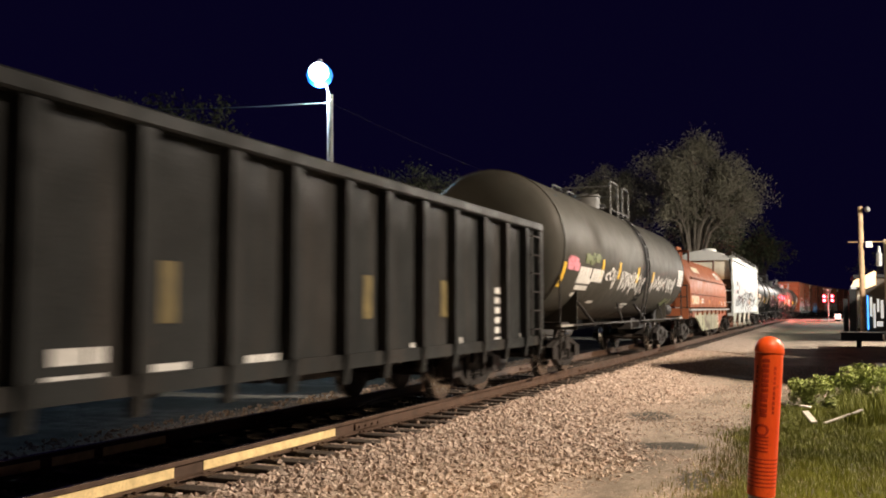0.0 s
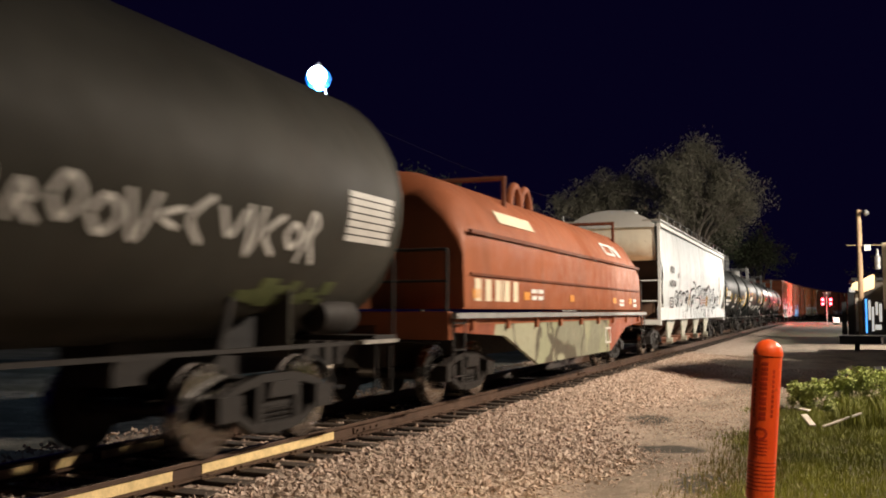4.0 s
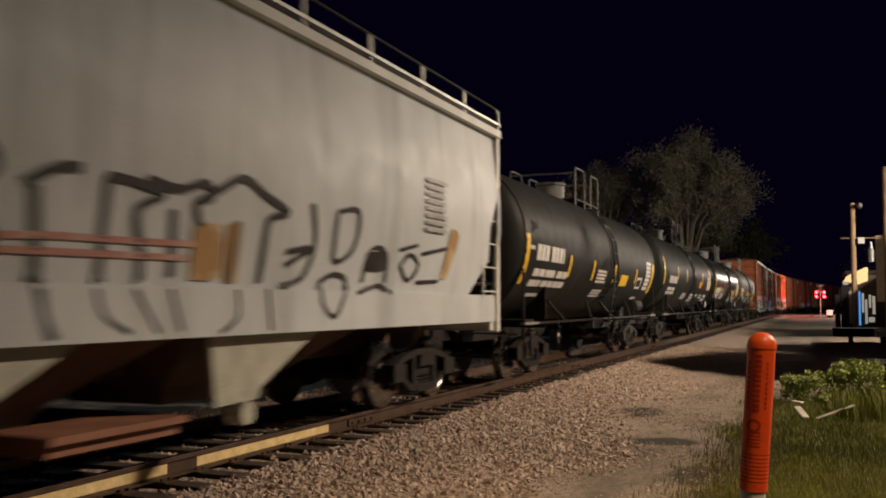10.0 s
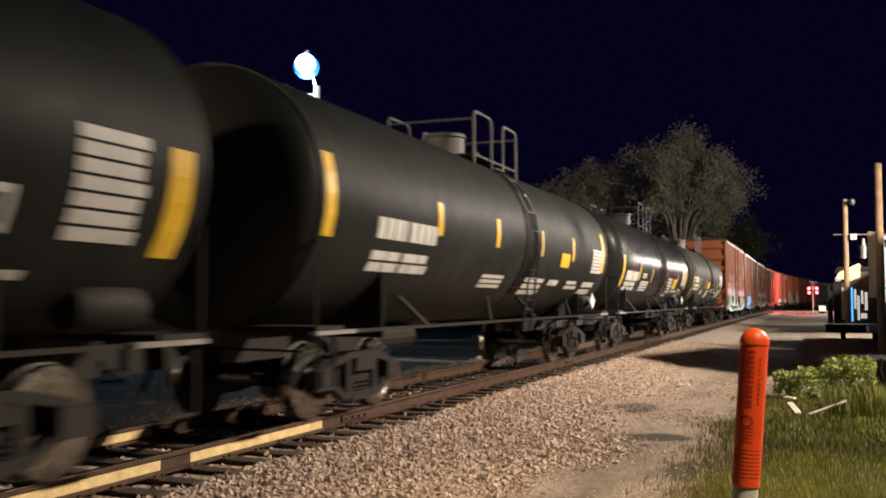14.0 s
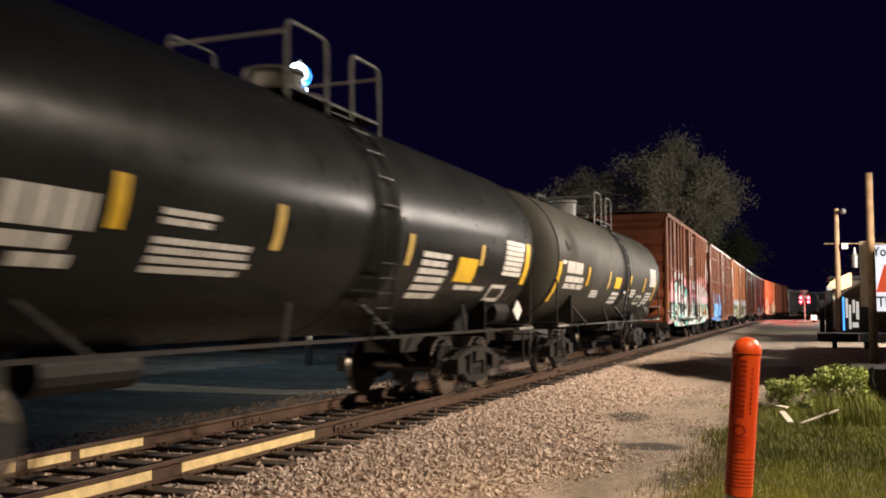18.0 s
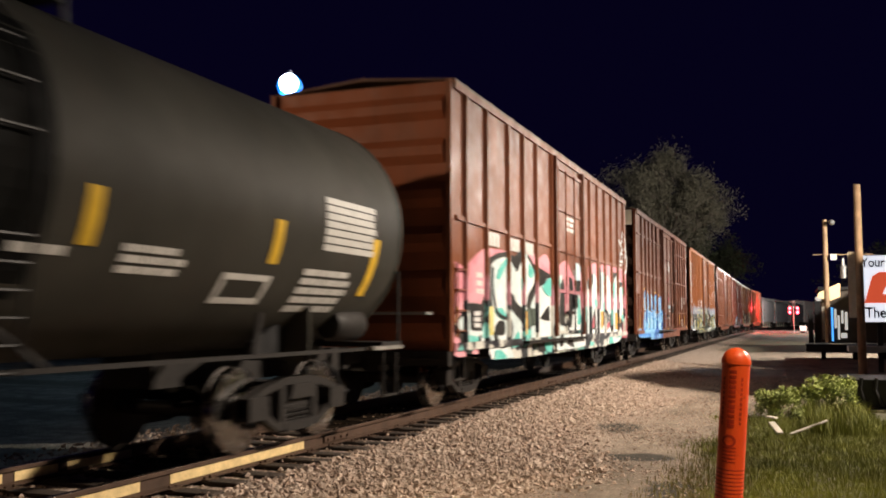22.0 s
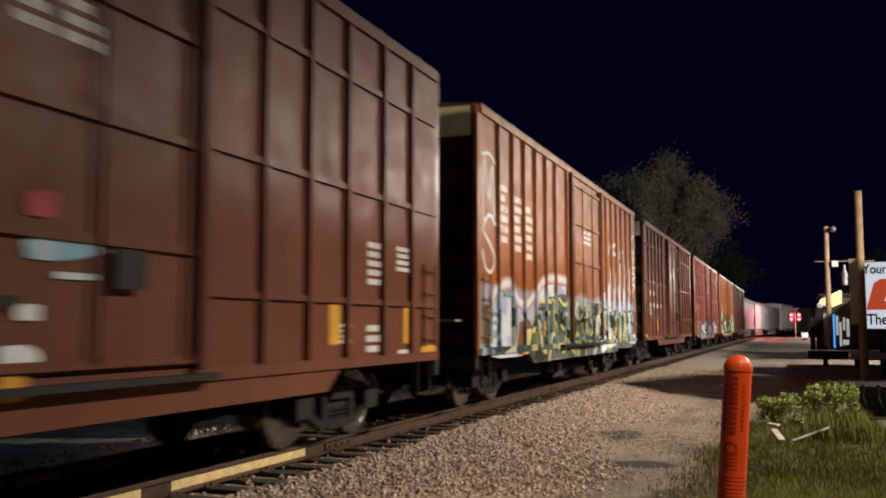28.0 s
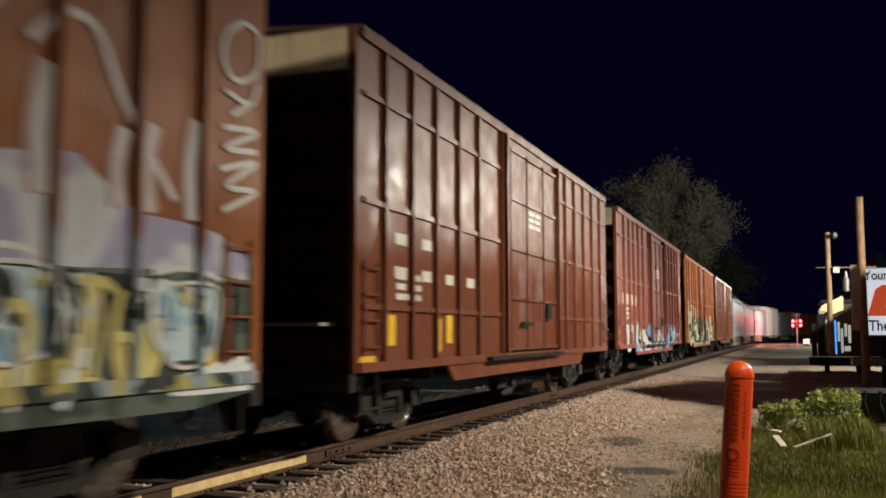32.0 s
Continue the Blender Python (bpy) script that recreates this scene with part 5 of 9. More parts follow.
BLUE_TAG = sprayed("blue_mural", (0.145, 0.049, 0.025), [(0.07, 0.26, 0.60), (0.20, 0.46, 0.72), (0.05, 0.14, 0.42), (0.30, 0.55, 0.75)],
                   -6.4, -1.2, 0.7, 1.75, cloud=None, cell=0.9, wave=0.35, line=(0.25, 0.5, 0.8), line_w=0.03, seed=7.7)
GOLD_TAG = sprayed("pale_blue_and_yellow_mural", (0.262, 0.089, 0.027),
                   [(0.40, 0.36, 0.13), (0.045, 0.06, 0.05), (0.08, 0.10, 0.09), (0.42, 0.42, 0.32), (0.04, 0.055, 0.05), (0.24, 0.32, 0.36), (0.08, 0.11, 0.10)],
                   -7.8, 7.8, 0.6, 1.75, cloud=(0.30, 0.33, 0.40), cell=1.6, wave=0.25, line=(0.025, 0.035, 0.03), line_w=0.05, seed=11.0, mark=0.6)
PATCH_TAG = sprayed("white_and_blue_tags", (0.22, 0.06, 0.04), [(0.5, 0.55, 0.6), (0.15, 0.35, 0.6), (0.6, 0.6, 0.58), (0.3, 0.12, 0.08)],
                    -4.8, 6.5, 0.8, 1.55, cell=0.9, wave=0.8, seed=4.4)
LIME_TAG = sprayed("lime_and_cream_tags", (0.27, 0.085, 0.028), [(0.50, 0.50, 0.27), (0.55, 0.50, 0.40), (0.10, 0.10, 0.06), (0.36, 0.44, 0.34)],
                   -6.8, 7.0, 0.8, 2.2, cell=0.9, wave=1.0, seed=21.0)
GIRDER = sprayed("grey_green_girder_paint", (0.22, 0.062, 0.03), [(0.22, 0.23, 0.15), (0.27, 0.27, 0.19), (0.24, 0.25, 0.165), (0.18, 0.18, 0.13)],
                 -5.5, 3.0, 0.3, 1.6, cell=0.5, wave=0.05, line=(0.08, 0.07, 0.05), line_w=0.02, seed=2.0)

gondola("black steel gondola with ribbed sides", -94.6, -78.33)
tank_car("black tank car with white and pink sprayed tags", -76.8, -60.1, TANK_B, 1.59, 2.69, True, (0.65,), MARKS_T0, 1)
coil_car("brown-red coil car with rounded hood", -58.4, -43.4)
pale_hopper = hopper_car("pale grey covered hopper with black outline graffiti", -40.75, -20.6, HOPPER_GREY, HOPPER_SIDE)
tank_car("black tank car with white stencils and yellow bands", -19.0, -4.85, TANK, keyed=True, dome=(0.65,), marks=MARKS_T4, seed=2)
tank_car("dark olive tank car with yellow bands", -2.95, 12.1, TANK, keyed=True, dome=(0.5,), marks=MARKS_T5, seed=3)
tank_car("glossy black tank car with yellow placard", 13.62, 28.75, TANK_GLOSS, keyed=True, dome=(0.75,), marks=MARKS_T6, seed=4, front=0.45, valve=-0.1)
tank_car("dull olive-black tank car with pale stencils", 30.75, 45.7, TANK_B, keyed=True, dome=(0.7,), marks=MARKS_T7, seed=5, valve=-1.5)
B8_POSTS = (0.5, 1.57, 2.85, 3.85, 4.83, 6.1, 9.1, 10.1, 11.1, 12.1, 13.1, 14.1, 15.1)
pink_car = box_car("red-brown box car with pink and mint mural", 47.53, 63.2, BROWN, ROOF_GREY, PASTEL, RED_BROWN, B8_POSTS, (3.0,), (6.2, 9.0), seed=1, marks="groups")
B9_POSTS = (0.96, 1.89, 2.75, 3.7, 4.69, 6.0, 9.85, 10.8, 11.7, 12.6, 13.6, 14.5)
blue_car = box_car("dark brown box car with bright blue mural", 65.37, 80.85, DARK_BROWN, ROOF_GREY, BLUE_TAG, GRIME_SHADE, B9_POSTS, (1.72, 3.03, 4.33), (6.1, 9.75), seed=2, marks="grid", end_top=END_CREAM)
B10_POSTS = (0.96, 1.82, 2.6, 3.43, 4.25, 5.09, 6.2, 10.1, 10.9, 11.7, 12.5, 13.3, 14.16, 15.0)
gold_car = box_car("orange-brown box car with pale blue and yellow mural", 82.85, 98.75, ORANGE_BROWN, ROOF_GREY, GOLD_TAG, GRIME_SHADE, B10_POSTS, (), (6.4, 9.95), seed=3, post_w=0.055, marks="plain", end_top=END_CREAM)
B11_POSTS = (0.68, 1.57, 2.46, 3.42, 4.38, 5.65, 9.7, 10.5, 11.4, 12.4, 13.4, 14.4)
plain_car = box_car("brown box car with ribbed side panels", 101.0, 116.3, DARK_BROWN, ROOF_GREY, DARK_BROWN, GRIME_SHADE, B11_POSTS, (1.74, 3.02, 4.33), (5.75, 9.6), seed=4, marks="grid", end_top=END_CREAM)
red_car = box_car("old red box car with white and blue tags", 118.2, 134.0, OLD_RED, ROOF_GREY, PATCH_TAG, GRIME_SHADE, B9_POSTS, (1.72, 3.03, 4.33), (6.1, 9.75), seed=5, end_top=END_CREAM)
lime_car = box_car("orange-brown box car with cream and lime tags", 136.1, 152.3, ORANGE_BROWN, ROOF_GREY, LIME_TAG, GRIME_SHADE, B8_POSTS, (3.0,), (6.2, 9.0), keyed=False, seed=6, end_top=END_CREAM)
box_car("dark brown box car in the distance", 154.4, 170.6, DARK_BROWN, ROOF_GREY, DARK_BROWN, GRIME_SHADE, B11_POSTS, (3.0,), (5.75, 9.6), keyed=False, seed=7, marks="plain")
at = 172.6
for k, (kind, length) in enumerate((("h", 17.6), ("h", 17.6), ("h", 17.6), ("w", 17.0), ("h", 17.6), ("b", 16.0), ("b", 16.0))):
    if kind == "h":
        hopper_car("grey covered hopper in the distance", at, at + length, FAR_GREY, FAR_GREY, False)
    elif kind == "w":
        box_car("white box car lit red by the crossing lights", at, at + length, FAR_WHITE, FAR_GREY, FAR_WHITE, FAR_WHITE, B8_POSTS, (), (6.2, 9.0), keyed=False, marks=False)
    else:
        box_car("brown box car far down the line", at, at + length, BROWN, ROOF_GREY, BROWN, BROWN, B8_POSTS, (), (6.2, 9.0), keyed=False, marks=False)
    at += length + 2.0



# ---- sprayed letters ----
def spray_fill(name, a, b, scale=2.2, cut=0.52):
    n = Nodes(name)
    c = n.mix(n.step(n.noise(scale, 2.0, 0.5), cut - 0.02, cut + 0.02), a, b)
    c = n.mix(n.step(n.noise(9.0, 5.0), 0.5, 0.8, 0.0, 0.3), c, (0.10, 0.085, 0.07))
    c = n.mix(n.step(n.noise(1.2, 5.0, 0.6, (1.0, 1.0, 0.2)), 0.55, 0.75, 0.0, 0.4), c, tint(a, 0.5))
    return n.finish(c, 0.65, 0.0, 0.15)


FAINT = plain("faint_stencil", (0.58, 0.46, 0.38), 0.6, 0.0, 0.2, 6.0, 40.0, 0.03)
INK_BLACK = plain("black_spray_paint", (0.022, 0.020, 0.020), 0.6, 0.0, 0.3, 6.0, 40.0, 0.03)
INK_WHITE = plain("white_spray_paint", (0.62, 0.62, 0.62), 0.6, 0.0, 0.15, 6.0, 40.0, 0.03)
INK_BLUE = plain("blue_spray_paint", (0.05, 0.16, 0.50), 0.6, 0.0, 0.2, 6.0, 40.0, 0.03)
INK_ORANGE = plain("orange_spray_paint", (0.60, 0.30, 0.03), 0.6, 0.0, 0.2, 6.0, 40.0, 0.03)
SKY = spray_fill("sky_blue_fill", (0.12, 0.38, 0.70), (0.40, 0.62, 0.78), 2.6, 0.5)
PALE = spray_fill("pale_blue_fill", (0.36, 0.48, 0.58), (0.50, 0.58, 0.62), 2.0, 0.5)
MOSS = spray_fill("yellow_green_fill", (0.42, 0.39, 0.14), (0.10, 0.14, 0.10), 3.0, 0.5)


def glyph(seed, y0, y1, z0, z1):
    """A closed, bulging outline like a throw-up letter, and its inner strokes."""
    rnd = random.Random(seed)
    w, h = y1 - y0, z1 - z0
    kinds = (
        [(0, 0.05), (0.05, 0.6), (0.0, 1), (0.45, 0.97), (0.95, 0.85), (0.72, 0.55), (1.0, 0.3), (0.85, 0.0), (0.4, 0.06)],
        [(0.1, 0.0), (0.0, 0.5), (0.12, 1), (0.38, 0.9), (0.4, 0.5), (0.62, 0.5), (0.66, 0.95), (1.0, 0.98), (0.92, 0.45), (1.0, 0.02), (0.5, 0.1)],
        [(0.0, 0.2), (0.15, 0.45), (0.0, 0.75), (0.2, 1.0), (0.7, 0.96), (1.0, 0.75), (0.75, 0.62), (0.5, 0.66), (0.95, 0.4), (0.9, 0.1), (0.5, 0.0)],
        [(0.0, 0.7), (0.04, 1.0), (0.5, 0.94), (1.0, 1.0), (1.0, 0.72), (0.7, 0.66), (0.76, 0.0), (0.32, 0.04), (0.34, 0.64)],
        [(0.05, 0.5), (0.2, 0.92), (0.55, 1.0), (0.92, 0.85), (1.0, 0.45), (0.85, 0.1), (0.45, 0.0), (0.15, 0.12)])
    ctrl = [(y0 + w * (a + rnd.uniform(-0.05, 0.05)), z0 + h * (b + rnd.uniform(-0.05, 0.05))) for a, b in kinds[seed % len(kinds)]]
    outline = bent(ctrl + [ctrl[0]], 4)
    cy, cz = y0 + w * rnd.uniform(0.4, 0.6), z0 + h * rnd.uniform(0.45, 0.65)
    inner = bent([(cy - 0.16 * w, cz), (cy, cz + 0.13 * h), (cy + 0.16 * w, cz), (cy, cz - 0.13 * h), (cy - 0.16 * w, cz)], 4)
    bar = bent([(y0 + w * 0.25, z0 + h * 0.3), (y0 + w * 0.5, z0 + h * 0.22), (y0 + w * 0.72, z0 + h * 0.3)], 4)
    return outline, [inner, bar]


def letters(car, place, spans, z0, z1, fill, ink, width, seed, wave=0.12):
    rnd = random.Random(seed)
    for i, (a, b) in enumerate(spans):
        lo, hi = z0 + rnd.uniform(-wave, wave) * 0.4, z1 + rnd.uniform(-wave, wave)
        outline, inner = glyph(seed + i * 3, a, b, lo, hi)
        if fill:
            bm = bm_new()
            ring = outline[:-1]
            front = [bm.verts.new(place(y, z, 0.004)) for y, z in ring]
            back = [bm.verts.new(place(y, z, 0.0)) for y, z in ring]
            bm.faces.new(front)
            for k in range(len(ring)):
                j = (k + 1) % len(ring)
                bm.faces.new((front[k], back[k], back[j], front[j]))
            bmesh.ops.triangulate(bm, faces=bm.faces[:])
            part("sprayed_letter", bm, fill, car)
        up = (lambda y, z, out: place(y, z, out + 0.006)) if fill else place
        scrawl(car, up, [outline], width, ink, "letter_outline")
        scrawl(car, up, inner[:1 + i % 2], width * 0.9, ink, "letter_outline")


def flat_wall(length, out0=0.0):
    return lambda y, z, out: Vector((1.569 + out0 + out, -length / 2 + y, z))


def hopper_wall(y, z, out):
    f = max(0.0, (z - 1.56) / 2.66)
    x = 1.50 + 0.10 * math.sin(math.pi * min(1.0, f * 1.05)) + 0.014 if z > 1.56 else 1.548
    return Vector((max(x, 1.548 if z < 1.6 else x) + out, -20.15 / 2 + y, z))


scrawl(pale_hopper, hopper_wall, [bent([(2.93, 1.59), (3.04, 2.0), (3.31, 2.13), (3.68, 2.04), (3.78, 1.72), (3.56, 1.59)]), bent([(3.25, 1.92), (3.43, 1.95), (3.47, 1.71), (3.25, 1.68)]), bent([(3.86, 1.62), (3.97, 2.03), (4.24, 2.11), (4.47, 2.01), (4.16, 1.79), (4.27, 1.6)])], 0.06, INK_BLACK)


def blob(car, place, paint_m, order, corners):
    """A sprayed patch of colour with rounded outline; later ones lie over earlier ones."""
    ring = bent(corners + corners[:1], 3)[:-1]
    lo, hi = [min(c[k] for c in corners) for k in (0, 1)], [max(c[k] for c in corners) for k in (0, 1)]
    ring = [(min(max(y, lo[0]), hi[0]), min(max(z, lo[1]), hi[1])) for y, z in ring]
    bm = bm_new()
    front = [bm.verts.new(place(y, z, 0.003 + 0.0006 * order)) for y, z in ring]
    back = [bm.verts.new(place(y, z, 0.001)) for y, z in ring]
    bm.faces.new(front)
    for k in range(len(ring)):
        q = (k + 1) % len(ring)
        bm.faces.new((front[k], back[k], back[q], front[q]))
    bmesh.ops.triangulate(bm, faces=bm.faces[:])
    part("sprayed_patch", bm, paint_m, car)


ROSE_SPRAY = spray_fill("pink_spray", (0.66, 0.31, 0.36), (0.58, 0.23, 0.28), 1.0)
RED_SPRAY = spray_fill("rose_red_spray", (0.42, 0.09, 0.12), (0.36, 0.07, 0.10), 1.0)
MINT_SPRAY = spray_fill("mint_spray", (0.12, 0.48, 0.43), (0.20, 0.54, 0.50), 1.5)
ASH_SPRAY = spray_fill("grey_white_spray", (0.66, 0.71, 0.72), (0.52, 0.62, 0.63), 1.2)
INK_SPRAY = spray_fill("black_spray", (0.022, 0.022, 0.022), (0.035, 0.035, 0.033), 2.0)
ORANGE_SPRAY = plain("orange_yellow_strip", (0.62, 0.32, 0.03), 0.5, 0.0, 0.15, 6.0, 40.0, 0.03)
LILAC_SPRAY = spray_fill("white_lilac_spray", (0.54, 0.57, 0.62), (0.34, 0.34, 0.50), 1.1, 0.5)
PALE_SPRAY = spray_fill("pale_blue_spray", (0.46, 0.60, 0.66), (0.26, 0.44, 0.60), 1.6)
DEEP_SPRAY = spray_fill("deep_blue_spray", (0.05, 0.19, 0.58), (0.10, 0.30, 0.68), 2.0)
BROWN_SPRAY = plain("bare_brown_paint", (0.20, 0.07, 0.03), 0.5, 0.0, 0.25, 3.0, 40.0, 0.03)
MOSS_SPRAY = spray_fill("dark_grey_green_spray", (0.10, 0.13, 0.11), (0.045, 0.06, 0.05), 3.0, 0.5)
YOLK_SPRAY = spray_fill("dull_yellow_spray", (0.62, 0.56, 0.22), (0.50, 0.46, 0.17), 2.0)
SLATE_SPRAY = spray_fill("slate_blue_spray", (0.16, 0.24, 0.28), (0.24, 0.32, 0.36), 2.0)

pw = flat_wall(15.67)
gw = flat_wall(15.9)
def strip_on(car, y0, y1, z0, z1):
    bm = bm_new()
    quad_box(bm, 1.57, 1.574, y0, y1, z0, z1)
    part("reflector", bm, ORANGE_SPRAY, car, "yellow reflective strip")


RUST_SMEAR = spray_fill("rust_brown_smear", (0.36, 0.22, 0.10), (0.46, 0.34, 0.20), 2.0)
RED_SMEAR = spray_fill("thin_red_smear", (0.42, 0.27, 0.24), (0.38, 0.20, 0.17), 2.0)
# black outlines, drips and smears on the pale hopper
scrawl(pale_hopper, hopper_wall, [bent([(4.35, 2.13), (4.62, 2.15)]), bent([(5.19, 2.08), (5.57, 2.1)]), bent([(4.75, 2.04), (5.08, 2.11), (5.16, 2.07)]), bent([(4.64, 1.63), (5.12, 1.69)])], 0.085, INK_BLACK)
scrawl(pale_hopper, hopper_wall, [bent([(4.68, 2.05), (4.77, 1.65)]), bent([(5.16, 2.07), (5.12, 1.7)])], 0.07, INK_BLACK)
scrawl(pale_hopper, hopper_wall, [bent([(5.6, 2.01), (5.83, 2.13), (6.06, 2.18), (6.36, 2.13), (6.53, 1.9), (6.52, 1.66), (6.37, 1.5), (6.14, 1.44)])], 0.08, INK_BLACK)
scrawl(pale_hopper, hopper_wall, [bent([(5.75, 1.89), (6.36, 1.97)]), bent([(5.67, 1.8), (6.33, 1.85)]), bent([(5.84, 1.73), (6.33, 1.77)]), bent([(5.93, 1.97), (6.17, 2.01)]), bent([(5.8, 1.85), (6.29, 1.91)])], 0.05, INK_BLACK)
scrawl(pale_hopper, hopper_wall, [bent([(7.05, 2.21), (7.57, 2.29), (8.09, 2.35)]), bent([(7.07, 2.19), (7.14, 1.89), (7.2, 1.55)])], 0.08, INK_BLACK)
scrawl(pale_hopper, hopper_wall, [bent([(7.57, 1.98), (8.09, 2.08), (7.49, 1.89)]), bent([(7.48, 1.79), (7.93, 1.87), (7.53, 1.69), (7.86, 1.76)]), bent([(7.73, 1.63), (8.15, 1.81), (8.32, 2.01), (8.15, 2.05)])], 0.06, INK_BLACK)
scrawl(pale_hopper, hopper_wall, [bent([(7.76, 2.57), (8.25, 2.55), (8.38, 2.29), (8.68, 2.07), (8.71, 1.67)])], 0.06, INK_BLACK)
scrawl(pale_hopper, hopper_wall, [bent([(8.74, 2.3), (9.47, 2.45), (10.07, 2.45), (10.17, 2.25), (9.77, 2.02), (10.17, 1.91), (10.08, 1.7), (9.34, 1.55), (8.96, 1.58)]), bent([(9.47, 2.4), (9.55, 1.95)]), bent([(9.04, 1.95), (9.5, 2.01)])], 0.065, INK_BLACK)
scrawl(pale_hopper, hopper_wall, [bent([(10.45, 2.22), (10.59, 2.3), (10.74, 2.36), (10.92, 2.38)]), bent([(10.52, 2.21), (10.57, 1.86), (10.61, 1.56)])], 0.08, INK_BLACK)
scrawl(pale_hopper, hopper_wall, [bent([(11.2, 2.36), (11.53, 2.34), (11.8, 2.28), (11.52, 2.13), (11.6, 1.85), (11.63, 1.6)]), bent([(11.2, 2.35), (11.18, 1.99), (11.19, 1.58)]), bent([(11.95, 2.18), (11.99, 1.64)])], 0.07, INK_BLACK)
scrawl(pale_hopper, hopper_wall, [bent([(11.63, 2.39), (12.0, 2.35), (12.34, 2.44), (12.43, 2.33), (12.24, 2.25), (12.31, 2.07)]), bent([(12.27, 2.28), (12.55, 2.41), (12.89, 2.55), (13.24, 2.44), (13.66, 2.31), (13.36, 2.22), (13.29, 1.94), (13.26, 1.62)])], 0.075, INK_BLACK)
scrawl(pale_hopper, hopper_wall, [bent([(12.85, 2.16), (12.77, 1.61)]), bent([(13.7, 1.93), (14.15, 1.99), (13.7, 1.8)]), bent([(14.14, 2.45), (14.22, 2.05), (14.04, 1.7), (13.66, 1.6)])], 0.06, INK_BLACK)
scrawl(pale_hopper, hopper_wall, [bent([(14.67, 2.41), (15.15, 2.46), (15.07, 2.04), (14.65, 1.89), (14.67, 2.4)]), bent([(14.39, 1.65), (14.68, 1.74), (14.97, 1.66), (14.71, 1.29), (14.44, 1.41), (14.39, 1.65)])], 0.055, INK_BLACK)
scrawl(pale_hopper, hopper_wall, [bent([(15.35, 1.67), (15.47, 2.0), (15.73, 2.09), (15.95, 1.98), (15.95, 1.68)]), bent([(16.31, 2.09), (16.84, 2.18)]), bent([(16.35, 1.9), (16.62, 2.05), (16.91, 1.92), (16.62, 1.72), (16.35, 1.89)]), bent([(16.98, 2.07), (17.82, 2.19)]), bent([(16.89, 1.7), (17.61, 1.73)]), bent([(15.21, 1.54), (15.8, 1.64), (16.12, 1.55)])], 0.05, INK_BLACK)
scrawl(pale_hopper, hopper_wall, [bent([(10.64, 1.52), (10.67, 1.34), (10.77, 1.18)]), bent([(11.14, 1.53), (11.23, 1.33), (11.5, 1.2)]), bent([(11.97, 1.54), (12.11, 1.2)]), bent([(12.65, 1.17), (12.9, 1.31), (12.89, 1.55)]), bent([(13.38, 1.56), (13.46, 1.17)]), bent([(11.55, 1.53), (11.83, 1.19)])], 0.04, INK_BLACK)
scrawl(pale_hopper, hopper_wall, [bent([(7.25, 1.53), (7.49, 1.17)]), bent([(7.99, 1.54), (8.45, 1.17)]), bent([(8.56, 1.54), (9.07, 1.17)]), bent([(9.34, 1.55), (9.93, 1.17)]), bent([(5.1, 1.5), (5.22, 1.2)]), bent([(5.68, 1.51), (5.77, 1.17)]), bent([(10.57, 1.57), (10.71, 1.17)])], 0.035, INK_BLACK)
scrawl(pale_hopper, hopper_wall, [bent([(10.23, 1.86), (10.8, 1.89), (11.48, 1.9), (12.24, 1.92)]), bent([(10.24, 1.77), (10.8, 1.78), (12.16, 1.8)])], 0.05, RED_SMEAR)
blob(pale_hopper, hopper_wall, RUST_SMEAR, 0, [(12.23, 2.07), (12.58, 2.11), (12.64, 1.65), (12.24, 1.62)])
blob(pale_hopper, hopper_wall, RUST_SMEAR, 0, [(12.69, 2.12), (12.9, 2.14), (12.89, 1.61), (12.72, 1.61)])
blob(pale_hopper, hopper_wall, RUST_SMEAR, 0, [(17.99, 2.48), (18.26, 2.38), (17.88, 1.76), (17.69, 1.76)])
blob(pale_hopper, hopper_wall, INK_SPRAY, 1, [(15.49, 2.02), (15.95, 2.05), (15.92, 1.83), (15.47, 1.8)])
blob(pale_hopper, hopper_wall, RUST_SMEAR, 0, [(6.75, 2.06), (6.94, 2.11), (6.97, 1.68), (6.78, 1.65)])
# pink and mint mural, front half
blob(pink_car, pw, ROSE_SPRAY, 0, [(0.02, 2.29), (0.16, 2.31), (0.53, 2.25), (0.87, 2.4), (1.25, 2.54), (1.6, 2.63), (2.15, 2.65), (2.78, 2.66), (2.43, 2.2), (1.86, 1.76), (1.49, 1.66), (0.96, 1.71), (0.5, 1.63), (0.02, 1.37)])
blob(pink_car, pw, ROSE_SPRAY, 1, [(3.73, 2.63), (3.98, 2.78), (4.39, 2.9), (4.7, 2.74), (5.03, 2.66), (5.57, 2.79), (5.97, 2.66), (5.98, 2.27), (5.05, 2.09), (4.42, 2.22), (3.87, 2.26)])
blob(pink_car, pw, INK_SPRAY, 2, [(1.61, 2.41), (1.95, 2.52), (2.41, 2.61), (2.93, 2.65), (3.19, 2.57), (3.62, 2.71), (3.92, 2.78), (3.96, 2.45), (3.81, 2.2), (4.64, 2.26), (5.22, 2.43), (6.04, 2.37), (6.04, 2.15), (4.13, 1.5), (1.95, 1.48), (1.72, 1.57), (1.29, 1.63), (1.52, 1.84), (1.77, 2.05), (1.6, 2.22)])
blob(pink_car, pw, INK_SPRAY, 3, [(0.02, 1.36), (0.2, 1.43), (0.56, 1.62), (0.84, 1.69), (1.57, 1.66), (1.86, 1.74), (1.91, 1.48), (1.45, 1.12), (0.94, 0.88), (0.54, 0.92), (0.32, 1.12), (0.02, 1.25)])
